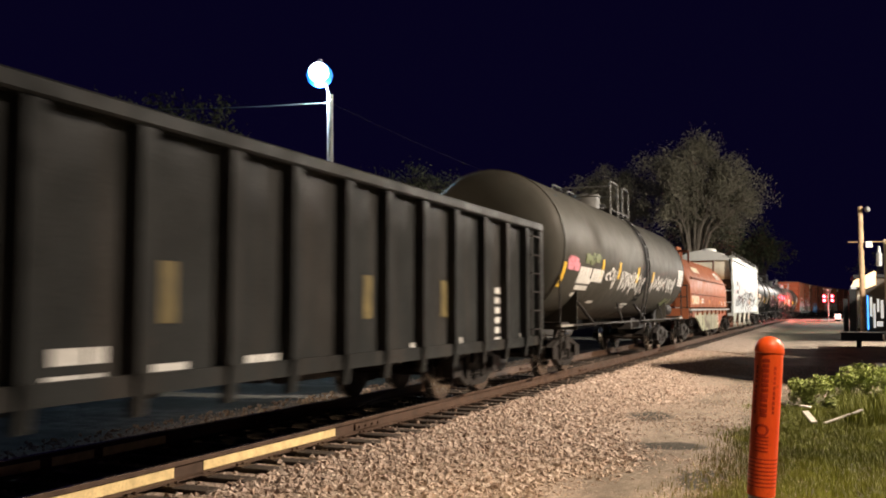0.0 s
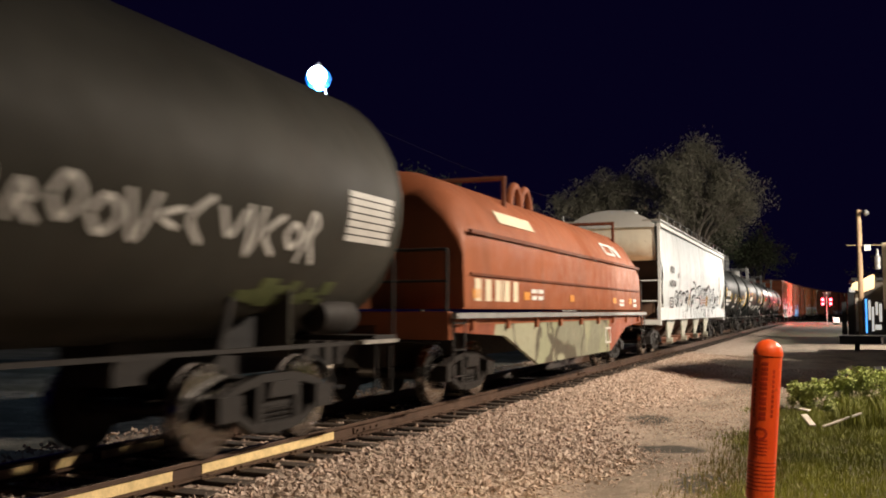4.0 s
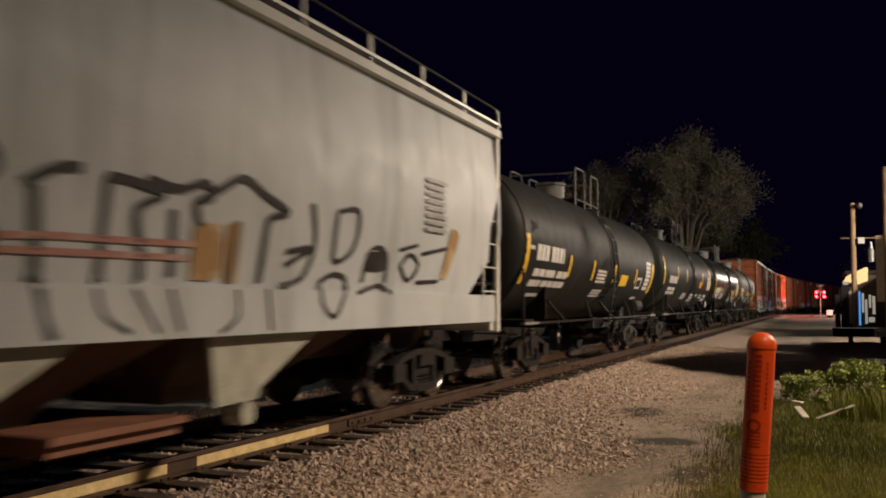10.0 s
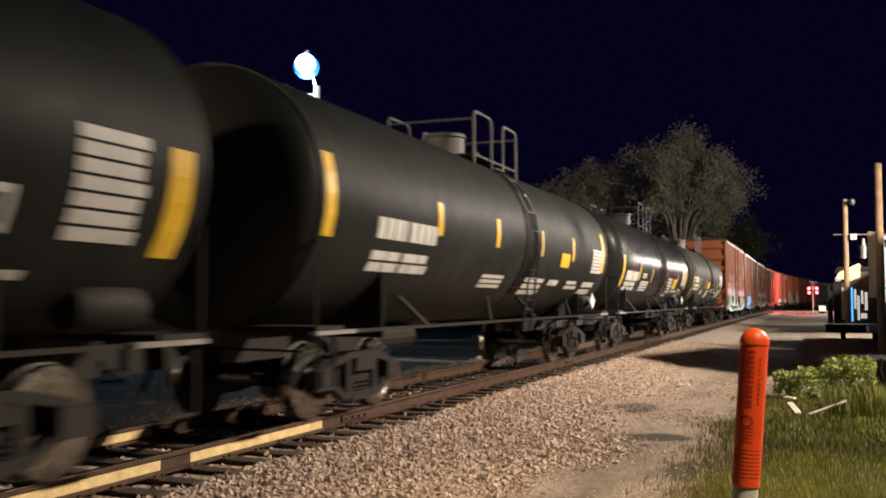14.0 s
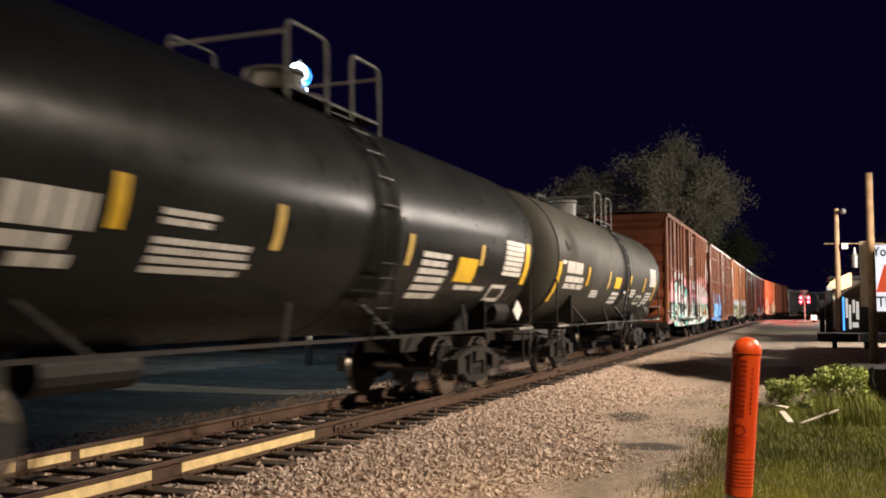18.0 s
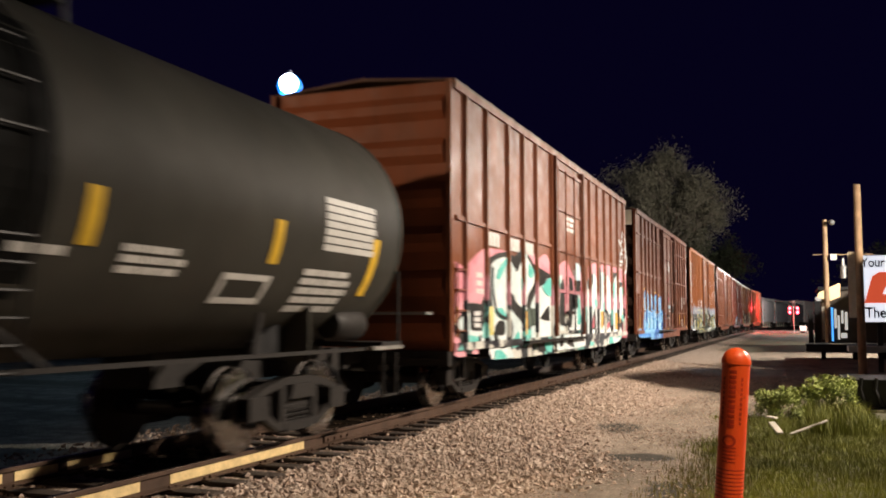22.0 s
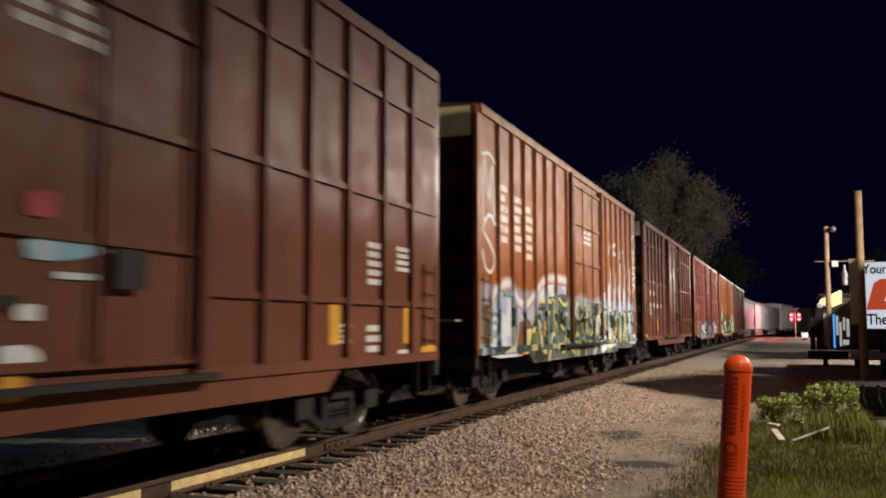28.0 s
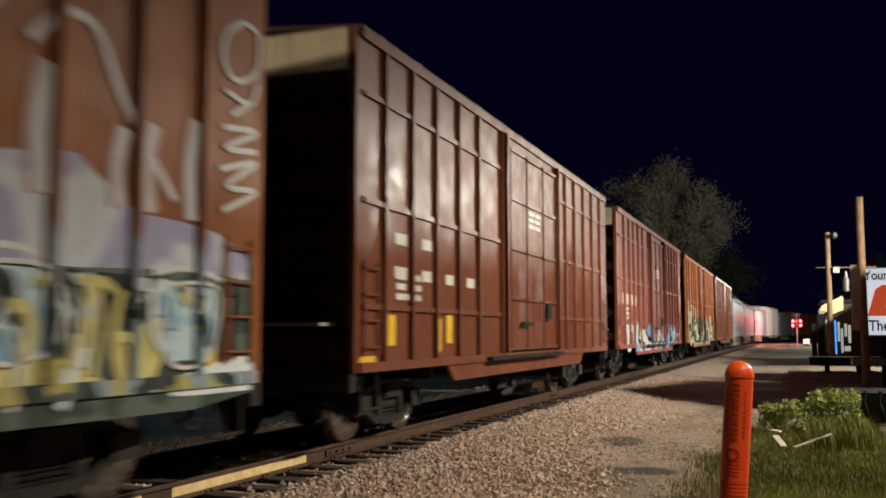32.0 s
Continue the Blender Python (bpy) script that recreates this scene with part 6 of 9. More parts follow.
blob(pink_car, pw, ASH_SPRAY, 4, [(1.88, 2.25), (2.0, 2.42), (2.79, 2.55), (3.3, 2.39), (3.75, 2.2), (3.96, 2.57), (4.13, 2.73), (4.64, 2.52), (4.74, 2.27), (4.64, 2.12), (4.19, 1.86), (4.03, 1.49), (3.97, 0.73), (1.9, 0.75), (1.88, 1.19), (1.39, 1.03), (1.34, 1.25), (1.79, 1.53), (1.98, 1.67), (1.85, 2.0)])
blob(pink_car, pw, ASH_SPRAY, 5, [(4.44, 1.72), (4.81, 1.97), (5.4, 2.32), (5.98, 2.21), (6.15, 1.95), (6.18, 0.92), (4.47, 0.82)])
blob(pink_car, pw, ASH_SPRAY, 6, [(0.02, 1.35), (0.35, 1.45), (0.76, 1.53), (0.81, 1.29), (1.34, 1.24), (1.31, 1.18), (0.93, 1.1), (0.64, 1.15), (0.42, 1.23), (0.21, 1.31)])
blob(pink_car, pw, INK_SPRAY, 7, [(0.76, 1.6), (1.37, 1.61), (1.39, 1.24), (0.79, 1.27)])
blob(pink_car, pw, ROSE_SPRAY, 8, [(0.02, 1.18), (0.19, 1.17), (0.37, 1.0), (0.57, 0.85), (0.02, 0.89)])
blob(pink_car, pw, ROSE_SPRAY, 9, [(0.86, 1.05), (1.17, 1.08), (1.16, 0.87), (0.87, 0.88)])
blob(pink_car, pw, MINT_SPRAY, 10, [(0.69, 1.18), (1.21, 1.13), (0.88, 0.93), (0.71, 0.97)])
blob(pink_car, pw, MINT_SPRAY, 11, [(1.4, 1.12), (1.45, 1.34), (1.72, 1.55), (1.81, 1.48), (1.75, 1.11)])
blob(pink_car, pw, YOLK_SPRAY, 12, [(1.73, 1.62), (1.98, 1.65), (2.01, 1.18), (1.76, 1.16)])
blob(pink_car, pw, INK_SPRAY, 13, [(2.76, 1.9), (2.95, 1.94), (3.21, 1.88), (3.42, 1.74), (3.95, 1.58), (3.97, 1.25), (3.66, 1.42), (3.22, 1.56), (2.91, 1.69), (2.78, 1.79)])
blob(pink_car, pw, INK_SPRAY, 14, [(2.36, 1.41), (2.63, 1.39), (2.69, 1.28), (2.6, 1.15), (2.29, 1.15), (2.08, 1.25), (2.16, 1.35)])
blob(pink_car, pw, INK_SPRAY, 15, [(4.64, 2.12), (5.07, 2.3), (5.73, 2.35), (5.57, 2.19), (5.07, 2.08), (4.65, 1.93), (4.28, 1.73), (4.13, 1.66), (4.17, 1.8), (4.51, 1.99)])
blob(pink_car, pw, MOSS_SPRAY, 16, [(4.1, 1.62), (4.74, 1.65), (4.74, 1.31), (4.04, 1.3)])
blob(pink_car, pw, INK_SPRAY, 17, [(5.14, 1.45), (5.87, 1.72), (5.91, 1.4)])
blob(pink_car, pw, INK_SPRAY, 18, [(4.95, 0.98), (5.82, 0.95), (5.59, 0.78), (5.02, 0.77)])
blob(pink_car, pw, MINT_SPRAY, 19, [(2.17, 2.16), (2.38, 2.36), (2.79, 2.53), (2.86, 2.49), (2.6, 2.31), (2.34, 2.13)])
blob(pink_car, pw, MINT_SPRAY, 20, [(3.75, 2.21), (4.11, 2.28), (4.0, 2.02), (3.73, 1.99)])
blob(pink_car, pw, MINT_SPRAY, 21, [(4.3, 2.52), (4.64, 2.39), (4.53, 2.24), (4.24, 2.31)])
blob(pink_car, pw, MINT_SPRAY, 22, [(2.03, 1.58), (2.44, 1.64), (2.74, 1.48), (2.59, 1.42), (2.26, 1.48)])
blob(pink_car, pw, MINT_SPRAY, 23, [(3.03, 0.95), (3.53, 1.21), (3.62, 0.98), (3.26, 0.91)])
blob(pink_car, pw, MINT_SPRAY, 24, [(2.09, 0.9), (2.38, 0.9), (2.77, 0.74), (2.04, 0.74)])
blob(pink_car, pw, MINT_SPRAY, 25, [(4.07, 1.24), (4.42, 1.21), (4.24, 1.0), (4.06, 1.01)])
blob(pink_car, pw, MINT_SPRAY, 26, [(5.3, 2.1), (6.04, 2.32), (6.04, 1.92), (5.57, 1.97)])
blob(pink_car, pw, MINT_SPRAY, 27, [(5.47, 1.05), (6.09, 1.0), (6.06, 0.74), (5.56, 0.8)])
blob(pink_car, pw, ORANGE_SPRAY, 28, [(3.89, 1.58), (4.12, 1.59), (4.13, 1.15), (3.91, 1.13)])
blob(pink_car, pw, ORANGE_SPRAY, 29, [(0.02, 2.27), (0.02, 2.28), (0.02, 1.36), (0.02, 1.35)])
# pink and mint mural, rear half
blob(pink_car, pw, ROSE_SPRAY, 0, [(10.0, 2.77), (10.98, 2.91), (11.29, 2.56), (11.6, 2.86), (12.33, 2.95), (14.28, 2.96), (15.13, 2.98), (15.65, 2.89), (15.65, 2.02), (13.55, 2.36), (11.31, 2.14), (10.04, 2.14)])
blob(pink_car, pw, ASH_SPRAY, 1, [(9.82, 2.39), (10.64, 2.62), (11.4, 2.4), (11.72, 2.73), (12.41, 2.6), (12.61, 2.67), (13.22, 2.37), (13.63, 2.63), (14.23, 2.76), (14.81, 2.47), (15.32, 2.15), (15.16, 1.58), (15.05, 1.37), (14.73, 0.91), (13.6, 0.76), (9.9, 0.74)])
blob(pink_car, pw, INK_SPRAY, 2, [(11.31, 2.77), (11.63, 2.84), (11.69, 2.36), (11.57, 1.7), (11.42, 1.72), (11.46, 2.33), (11.34, 2.49)])
blob(pink_car, pw, INK_SPRAY, 3, [(10.85, 1.77), (10.94, 1.0), (10.74, 0.98), (10.72, 1.17), (10.34, 1.17), (10.29, 1.22), (10.48, 1.45), (10.64, 1.64)])
blob(pink_car, pw, RED_SPRAY, 4, [(10.39, 1.24), (10.64, 1.55), (10.68, 1.22)])
blob(pink_car, pw, INK_SPRAY, 5, [(9.88, 2.4), (10.59, 2.64), (10.57, 2.35), (9.89, 2.19)])
blob(pink_car, pw, INK_SPRAY, 6, [(11.85, 1.64), (12.31, 1.71), (12.65, 1.62), (12.69, 1.4), (12.32, 1.27), (11.86, 1.27)])
blob(pink_car, pw, RED_SPRAY, 7, [(12.1, 1.23), (12.83, 1.38), (12.84, 1.24), (12.39, 1.13)])
blob(pink_car, pw, INK_SPRAY, 8, [(12.79, 1.58), (13.13, 1.59), (13.06, 1.11), (12.83, 1.3)])
blob(pink_car, pw, INK_SPRAY, 9, [(13.14, 2.49), (13.54, 2.8), (14.3, 2.79), (13.68, 2.62), (13.4, 2.32), (13.22, 2.3)])
blob(pink_car, pw, INK_SPRAY, 10, [(13.08, 1.93), (13.54, 1.93), (13.28, 1.64)])
blob(pink_car, pw, INK_SPRAY, 11, [(14.15, 1.92), (14.58, 1.94), (14.31, 1.54), (14.05, 1.55)])
blob(pink_car, pw, INK_SPRAY, 12, [(14.24, 2.52), (14.97, 2.57), (14.92, 2.45), (14.24, 2.35)])
blob(pink_car, pw, INK_SPRAY, 13, [(14.49, 1.45), (14.99, 1.4), (14.94, 1.1), (14.29, 1.32)])
blob(pink_car, pw, RED_SPRAY, 14, [(14.73, 0.91), (15.16, 1.58), (15.36, 2.05), (15.14, 2.51), (15.65, 2.67), (15.65, 0.88)])
blob(pink_car, pw, RED_SPRAY, 15, [(14.03, 1.28), (14.46, 1.28), (14.42, 1.14), (14.03, 1.15)])
blob(pink_car, pw, MINT_SPRAY, 16, [(10.05, 2.19), (10.44, 2.32), (10.38, 2.04), (10.11, 2.0)])
blob(pink_car, pw, MINT_SPRAY, 17, [(10.71, 2.02), (11.12, 1.89), (11.08, 1.75), (10.72, 1.8)])
blob(pink_car, pw, MINT_SPRAY, 18, [(11.96, 2.62), (12.41, 2.52), (12.19, 2.24), (12.03, 2.48)])
blob(pink_car, pw, MINT_SPRAY, 19, [(11.93, 1.87), (12.37, 2.1), (12.3, 1.89), (12.06, 1.65), (11.93, 1.72)])
blob(pink_car, pw, MINT_SPRAY, 20, [(13.38, 2.43), (13.68, 2.5), (13.65, 2.09), (13.35, 2.03)])
blob(pink_car, pw, MINT_SPRAY, 21, [(14.81, 2.45), (15.29, 2.19), (15.09, 2.11)])
blob(pink_car, pw, MINT_SPRAY, 22, [(12.74, 0.9), (13.03, 1.05), (13.35, 0.77), (12.74, 0.76)])
blob(pink_car, pw, MINT_SPRAY, 23, [(10.1, 0.88), (10.51, 0.85), (10.47, 0.76), (10.1, 0.76)])
blob(pink_car, pw, MINT_SPRAY, 24, [(10.05, 1.82), (10.23, 1.83), (10.21, 1.51), (10.06, 1.54)])
blob(pink_car, pw, MINT_SPRAY, 25, [(14.72, 1.57), (15.12, 1.58), (15.05, 1.37), (14.77, 1.42)])
blob(pink_car, pw, MINT_SPRAY, 26, [(14.13, 0.91), (14.62, 1.07), (14.75, 0.91)])
blob(pink_car, pw, ORANGE_SPRAY, 27, [(11.55, 1.65), (11.8, 1.65), (11.78, 1.21), (11.56, 1.21)])
blob(pink_car, pw, ORANGE_SPRAY, 28, [(13.7, 1.62), (13.96, 1.63), (13.97, 1.15), (13.71, 1.15)])
blob(pink_car, pw, ORANGE_SPRAY, 29, [(14.02, 1.51), (14.51, 1.52), (14.51, 1.34), (14.03, 1.33)])
# gold and pale blue mural, front half
blob(gold_car, gw, LILAC_SPRAY, 0, [(0.52, 1.9), (0.73, 2.07), (1.24, 2.19), (1.76, 2.17), (2.13, 1.95), (2.47, 1.88), (2.95, 1.9), (3.62, 2.19), (4.07, 2.37), (5.08, 2.47), (6.83, 2.41), (6.83, 1.62), (3.5, 1.32), (2.5, 0.87), (0.61, 0.91)])
blob(gold_car, gw, PALE_SPRAY, 1, [(0.66, 1.82), (0.82, 1.98), (1.24, 2.08), (1.72, 2.01), (2.01, 1.77), (2.07, 1.33), (1.95, 0.89), (0.7, 0.93)])
blob(gold_car, gw, LILAC_SPRAY, 2, [(1.2, 1.95), (1.62, 1.95), (1.77, 1.77), (1.64, 1.49), (1.82, 1.33), (1.87, 0.9), (1.24, 0.89)])
blob(gold_car, gw, SLATE_SPRAY, 3, [(0.68, 1.34), (1.07, 1.39), (1.11, 1.27), (0.73, 1.22)])
blob(gold_car, gw, BROWN_SPRAY, 4, [(2.31, 1.5), (2.96, 1.57), (3.23, 1.32), (2.98, 0.89), (2.33, 0.89), (2.16, 1.11)])
blob(gold_car, gw, YOLK_SPRAY, 5, [(2.6, 1.31), (2.97, 1.38), (3.19, 1.32), (3.05, 0.93), (2.57, 0.91)])
blob(gold_car, gw, MOSS_SPRAY, 6, [(3.2, 1.37), (3.49, 1.7), (4.07, 1.98), (5.08, 2.07), (6.83, 2.14), (6.83, 0.73), (5.87, 0.73), (3.51, 0.74), (3.04, 0.95)])
blob(gold_car, gw, INK_SPRAY, 7, [(3.75, 1.79), (4.43, 1.83), (4.4, 1.61), (3.81, 1.6)])
blob(gold_car, gw, INK_SPRAY, 8, [(3.51, 1.06), (4.41, 0.9), (4.25, 0.73), (3.37, 0.76)])
blob(gold_car, gw, SLATE_SPRAY, 9, [(4.9, 1.88), (5.31, 1.93), (5.24, 1.3), (4.95, 1.31)])
blob(gold_car, gw, SLATE_SPRAY, 10, [(4.57, 1.31), (4.91, 1.23), (4.74, 0.88), (4.54, 1.03)])
blob(gold_car, gw, YOLK_SPRAY, 11, [(3.74, 1.89), (4.07, 2.01), (4.66, 2.01), (4.8, 1.91), (4.23, 1.91)])
blob(gold_car, gw, ORANGE_SPRAY, 12, [(4.11, 1.61), (4.33, 1.61), (4.34, 1.23), (4.13, 1.22)])
blob(gold_car, gw, ORANGE_SPRAY, 13, [(6.15, 1.69), (6.41, 1.69), (6.42, 1.28), (6.18, 1.27)])
# yellow strips on the plain box car's lower side
for y0, y1, z0, z1 in ((0.83, 1.07, 1.26, 1.65), (2.94, 3.18, 1.27, 1.69), (0.03, 0.46, 0.99, 1.14)):
    bm = bm_new()
    quad_box(bm, 1.566, 1.572, -7.65 + y0, -7.65 + y1, z0, z1)
    part("reflector", bm, YELLOW, plain_car, "yellow reflective strip")
# gold and pale blue mural, rear half
blob(gold_car, gw, LILAC_SPRAY, 0, [(10.03, 2.27), (11.0, 2.39), (11.5, 2.66), (12.06, 2.49), (13.53, 2.72), (13.69, 2.4), (15.25, 2.31), (15.81, 1.92), (13.54, 1.87), (11.85, 1.86), (11.01, 1.93), (10.05, 1.83)])
blob(gold_car, gw, MOSS_SPRAY, 1, [(9.97, 1.89), (10.73, 1.94), (11.85, 1.9), (13.54, 1.89), (15.85, 1.9), (15.84, 0.87), (12.59, 0.79), (10.01, 0.73)])
blob(gold_car, gw, INK_SPRAY, 2, [(10.05, 1.86), (10.59, 1.86), (10.55, 1.74), (10.1, 1.46)])
blob(gold_car, gw, INK_SPRAY, 3, [(10.73, 1.91), (11.09, 1.88), (11.02, 1.37), (10.79, 1.23)])
blob(gold_car, gw, INK_SPRAY, 4, [(11.68, 1.86), (12.26, 1.88), (12.45, 1.69), (12.15, 1.15), (11.8, 1.42)])
blob(gold_car, gw, INK_SPRAY, 5, [(13.39, 1.87), (14.34, 1.87), (14.38, 1.55), (13.55, 1.42)])
blob(gold_car, gw, PALE_SPRAY, 6, [(10.38, 1.71), (10.75, 1.72), (10.65, 1.37), (10.31, 1.18)])
blob(gold_car, gw, PALE_SPRAY, 7, [(11.13, 1.88), (11.9, 1.88), (11.85, 1.58), (11.53, 1.27), (11.13, 1.18)])
blob(gold_car, gw, INK_SPRAY, 8, [(11.33, 1.74), (11.68, 1.75), (11.63, 1.57), (11.37, 1.54)])
blob(gold_car, gw, PALE_SPRAY, 9, [(12.51, 1.86), (13.28, 1.86), (13.37, 1.36), (12.84, 1.22), (12.58, 1.53)])
blob(gold_car, gw, PALE_SPRAY, 10, [(14.51, 1.81), (15.25, 1.81), (15.15, 1.22), (14.6, 1.19)])
blob(gold_car, gw, ASH_SPRAY, 11, [(11.03, 1.18), (11.92, 1.24), (12.34, 0.93), (11.14, 0.84)])
blob(gold_car, gw, ASH_SPRAY, 12, [(10.24, 0.89), (10.75, 1.19), (11.04, 0.85), (10.21, 0.73)])
blob(gold_car, gw, YOLK_SPRAY, 13, [(12.56, 1.12), (13.43, 1.24), (13.89, 0.96), (12.71, 0.96)])
blob(gold_car, gw, YOLK_SPRAY, 14, [(14.01, 1.36), (14.55, 1.55), (14.43, 1.04), (14.1, 1.02)])
blob(gold_car, gw, ASH_SPRAY, 15, [(14.6, 1.03), (15.74, 1.21), (15.84, 0.89), (14.69, 0.9)])
blob(gold_car, gw, ORANGE_SPRAY, 16, [(10.05, 1.68), (10.3, 1.7), (10.27, 1.33), (10.05, 1.33)])
blob(gold_car, gw, ORANGE_SPRAY, 17, [(12.18, 1.66), (12.38, 1.67), (12.36, 1.2), (12.16, 1.21)])
door_pink = flat_wall(15.67, 0.050)
blob(pink_car, door_pink, ROSE_SPRAY, 0, [(6.36, 2.42), (6.64, 2.62), (7.4, 2.75), (7.98, 2.45), (9.24, 2.56), (9.3, 1.82), (8.0, 1.51), (6.37, 1.73)])
blob(pink_car, door_pink, ASH_SPRAY, 1, [(6.37, 0.76), (6.33, 2.01), (6.53, 2.32), (6.89, 2.41), (6.91, 1.26), (7.57, 1.19), (8.0, 1.25), (8.14, 2.12), (8.79, 2.09), (8.8, 1.31), (9.3, 1.23), (9.31, 0.79)])
blob(pink_car, door_pink, INK_SPRAY, 2, [(6.71, 2.18), (7.04, 2.33), (7.15, 1.88), (7.1, 1.29), (6.67, 1.33)])
blob(pink_car, door_pink, INK_SPRAY, 3, [(7.57, 2.41), (7.98, 2.31), (7.99, 1.78), (7.78, 1.25), (7.5, 1.32), (7.63, 1.9)])
blob(pink_car, door_pink, INK_SPRAY, 4, [(8.11, 2.32), (8.83, 2.38), (8.79, 2.12), (8.14, 2.07)])
blob(pink_car, door_pink, PALE_SPRAY, 5, [(8.1, 2.59), (8.42, 2.78), (8.79, 2.66), (8.79, 2.37), (8.14, 2.35)])
blob(pink_car, door_pink, MINT_SPRAY, 6, [(8.46, 1.79), (8.66, 1.94), (8.8, 1.38), (8.44, 1.31)])
blob(pink_car, door_pink, MINT_SPRAY, 7, [(6.36, 2.19), (6.71, 2.33), (6.65, 2.03), (6.4, 1.84)])
blob(pink_car, door_pink, INK_SPRAY, 8, [(8.8, 1.52), (9.06, 1.59), (8.98, 0.95), (8.77, 0.96)])
blob(pink_car, door_pink, INK_SPRAY, 9, [(6.56, 0.98), (6.92, 1.15), (6.98, 0.9), (6.68, 0.83)])
blob(pink_car, door_pink, INK_SPRAY, 10, [(7.3, 0.89), (7.71, 1.06), (8.01, 0.79)])
blob(pink_car, door_pink, RED_SPRAY, 11, [(8.76, 2.09), (9.26, 2.41), (9.26, 1.52), (8.87, 1.52)])
over = flat_wall(15.67, 0.022)
scrawl(pink_car, over, [bent([(2.02, 1.23), (2.22, 1.04), (2.6, 0.97), (2.95, 1.06), (3.08, 1.26), (2.97, 1.42), (2.72, 1.49)])], 0.09, INK_BLACK)
scrawl(pink_car, over, [bent([(1.96, 2.33), (1.91, 2.06), (2.02, 1.77), (2.21, 1.54), (2.72, 1.44)])], 0.06, INK_BLACK)
scrawl(pink_car, over, [bent([(4.17, 2.67), (4.5, 2.54), (4.78, 2.33)])], 0.05, INK_BLACK)
scrawl(pink_car, over, [bent([(0.91, 1.52), (1.23, 1.53)])], 0.07, INK_WHITE)
scrawl(pink_car, over, [bent([(0.91, 1.43), (1.23, 1.43)])], 0.07, INK_WHITE)
scrawl(pink_car, over, [bent([(0.92, 1.34), (1.23, 1.33)])], 0.07, INK_WHITE)
scrawl(pink_car, over, [bent([(15.16, 4.19), (14.92, 3.94), (15.38, 3.97), (15.16, 4.17)]), bent([(14.35, 3.8), (14.81, 3.58), (14.52, 3.24)]), bent([(14.66, 3.7), (15.36, 3.92), (15.5, 3.63), (14.81, 3.5), (14.53, 3.18), (15.27, 3.27), (15.65, 3.58)]), bent([(14.89, 3.14), (15.65, 3.4), (15.65, 2.95), (15.17, 2.84)]), bent([(14.36, 2.91), (14.56, 3.07), (14.92, 2.96)]), bent([(14.52, 3.4), (15.03, 3.4), (14.92, 3.08)])], 0.075, INK_WHITE)
bw = flat_wall(15.48)
blob(blue_car, bw, SKY, 0, [(0.2, 1.12), (0.26, 0.86), (2.53, 0.8), (6.34, 0.78), (6.74, 2.1), (5.22, 2.27), (4.1, 2.13), (3.35, 2.35), (2.27, 2.25), (1.84, 1.87), (1.69, 1.21)])
blob(blue_car, bw, DEEP_SPRAY, 1, [(0.32, 1.1), (0.37, 0.86), (2.53, 0.81), (6.18, 0.8), (6.31, 1.23), (3.73, 1.14), (1.49, 1.13)])
blob(blue_car, bw, PALE_SPRAY, 2, [(2.34, 2.19), (3.35, 2.28), (3.25, 1.58), (2.4, 1.47)])
blob(blue_car, bw, PALE_SPRAY, 3, [(4.41, 2.05), (6.03, 2.13), (5.89, 1.36), (4.53, 1.42)])
letters(blue_car, lambda y, z, out: bw(y, z, out + 0.004), [(1.5, 2.6), (2.75, 3.6), (3.75, 4.6), (4.75, 5.9)], 1.0, 2.35, SKY, INK_BLUE, 0.035, 2)
scrawl(blue_car, bw, [bent([(0.2, 1.0), (0.6, 1.3), (1.0, 1.05), (1.4, 1.5), (1.5, 2.2)]), bent([(1.5, 2.45), (2.0, 2.55), (2.6, 2.4), (3.2, 2.5)]), bent([(3.8, 2.35), (4.6, 2.45), (5.9, 2.2), (6.0, 1.4)])], 0.045, INK_ORANGE)
letters(gold_car, flat_wall(15.9, 0.056), [(6.6, 7.6), (7.7, 8.7), (8.8, 9.7)], 0.98, 1.95, MOSS, INK_BLACK, 0.05, 7)
trim = flat_wall(15.9, 0.022)
HAZE = [plain("thin_overspray", (0.36, 0.20, 0.15), 0.6, 0.0, 0.25, 3.0, 30.0, 0.03), plain("pale_overspray", (0.46, 0.40, 0.42), 0.6, 0.0, 0.2, 3.0, 30.0, 0.03),
        plain("white_overspray", (0.58, 0.57, 0.60), 0.6, 0.0, 0.15, 3.0, 30.0, 0.03)]


def misty(car, pts, width):
    """A soft sprayed line: thin overspray at its edges, dense paint in its middle."""
    for k, (f, m) in enumerate(zip((1.8, 1.25, 0.7), HAZE)):
        scrawl(car, lambda y, z, out: trim(y, z, out - 0.018 + 0.0012 * k), [bent(pts)], width * f, m, "sprayed_line")


scrawl(gold_car, trim, [bent([(1.29, 2.02), (1.82, 1.99), (2.07, 1.78), (2.11, 1.33), (2.03, 1.11)])], 0.1, SLATE_SPRAY)
misty(gold_car, [(0.58, 1.63), (0.66, 1.92), (1.06, 2.12), (1.71, 2.2), (2.15, 1.95), (2.47, 1.86), (2.95, 1.88), (3.65, 2.17), (4.15, 2.36), (5.08, 2.46), (6.5, 2.44)], 0.14)
scrawl(gold_car, trim, [bent([(0.67, 1.61), (1.08, 1.74)])], 0.06, SLATE_SPRAY)
scrawl(gold_car, trim, [bent([(0.68, 1.49), (1.13, 1.54)])], 0.06, SLATE_SPRAY)
misty(gold_car, [(2.36, 1.64), (2.6, 1.56), (2.77, 1.68)], 0.06)
scrawl(gold_car, trim, [bent([(3.16, 1.32), (3.5, 1.38), (3.79, 1.28), (3.94, 0.98), (4.28, 0.9)])], 0.1, YOLK_SPRAY)
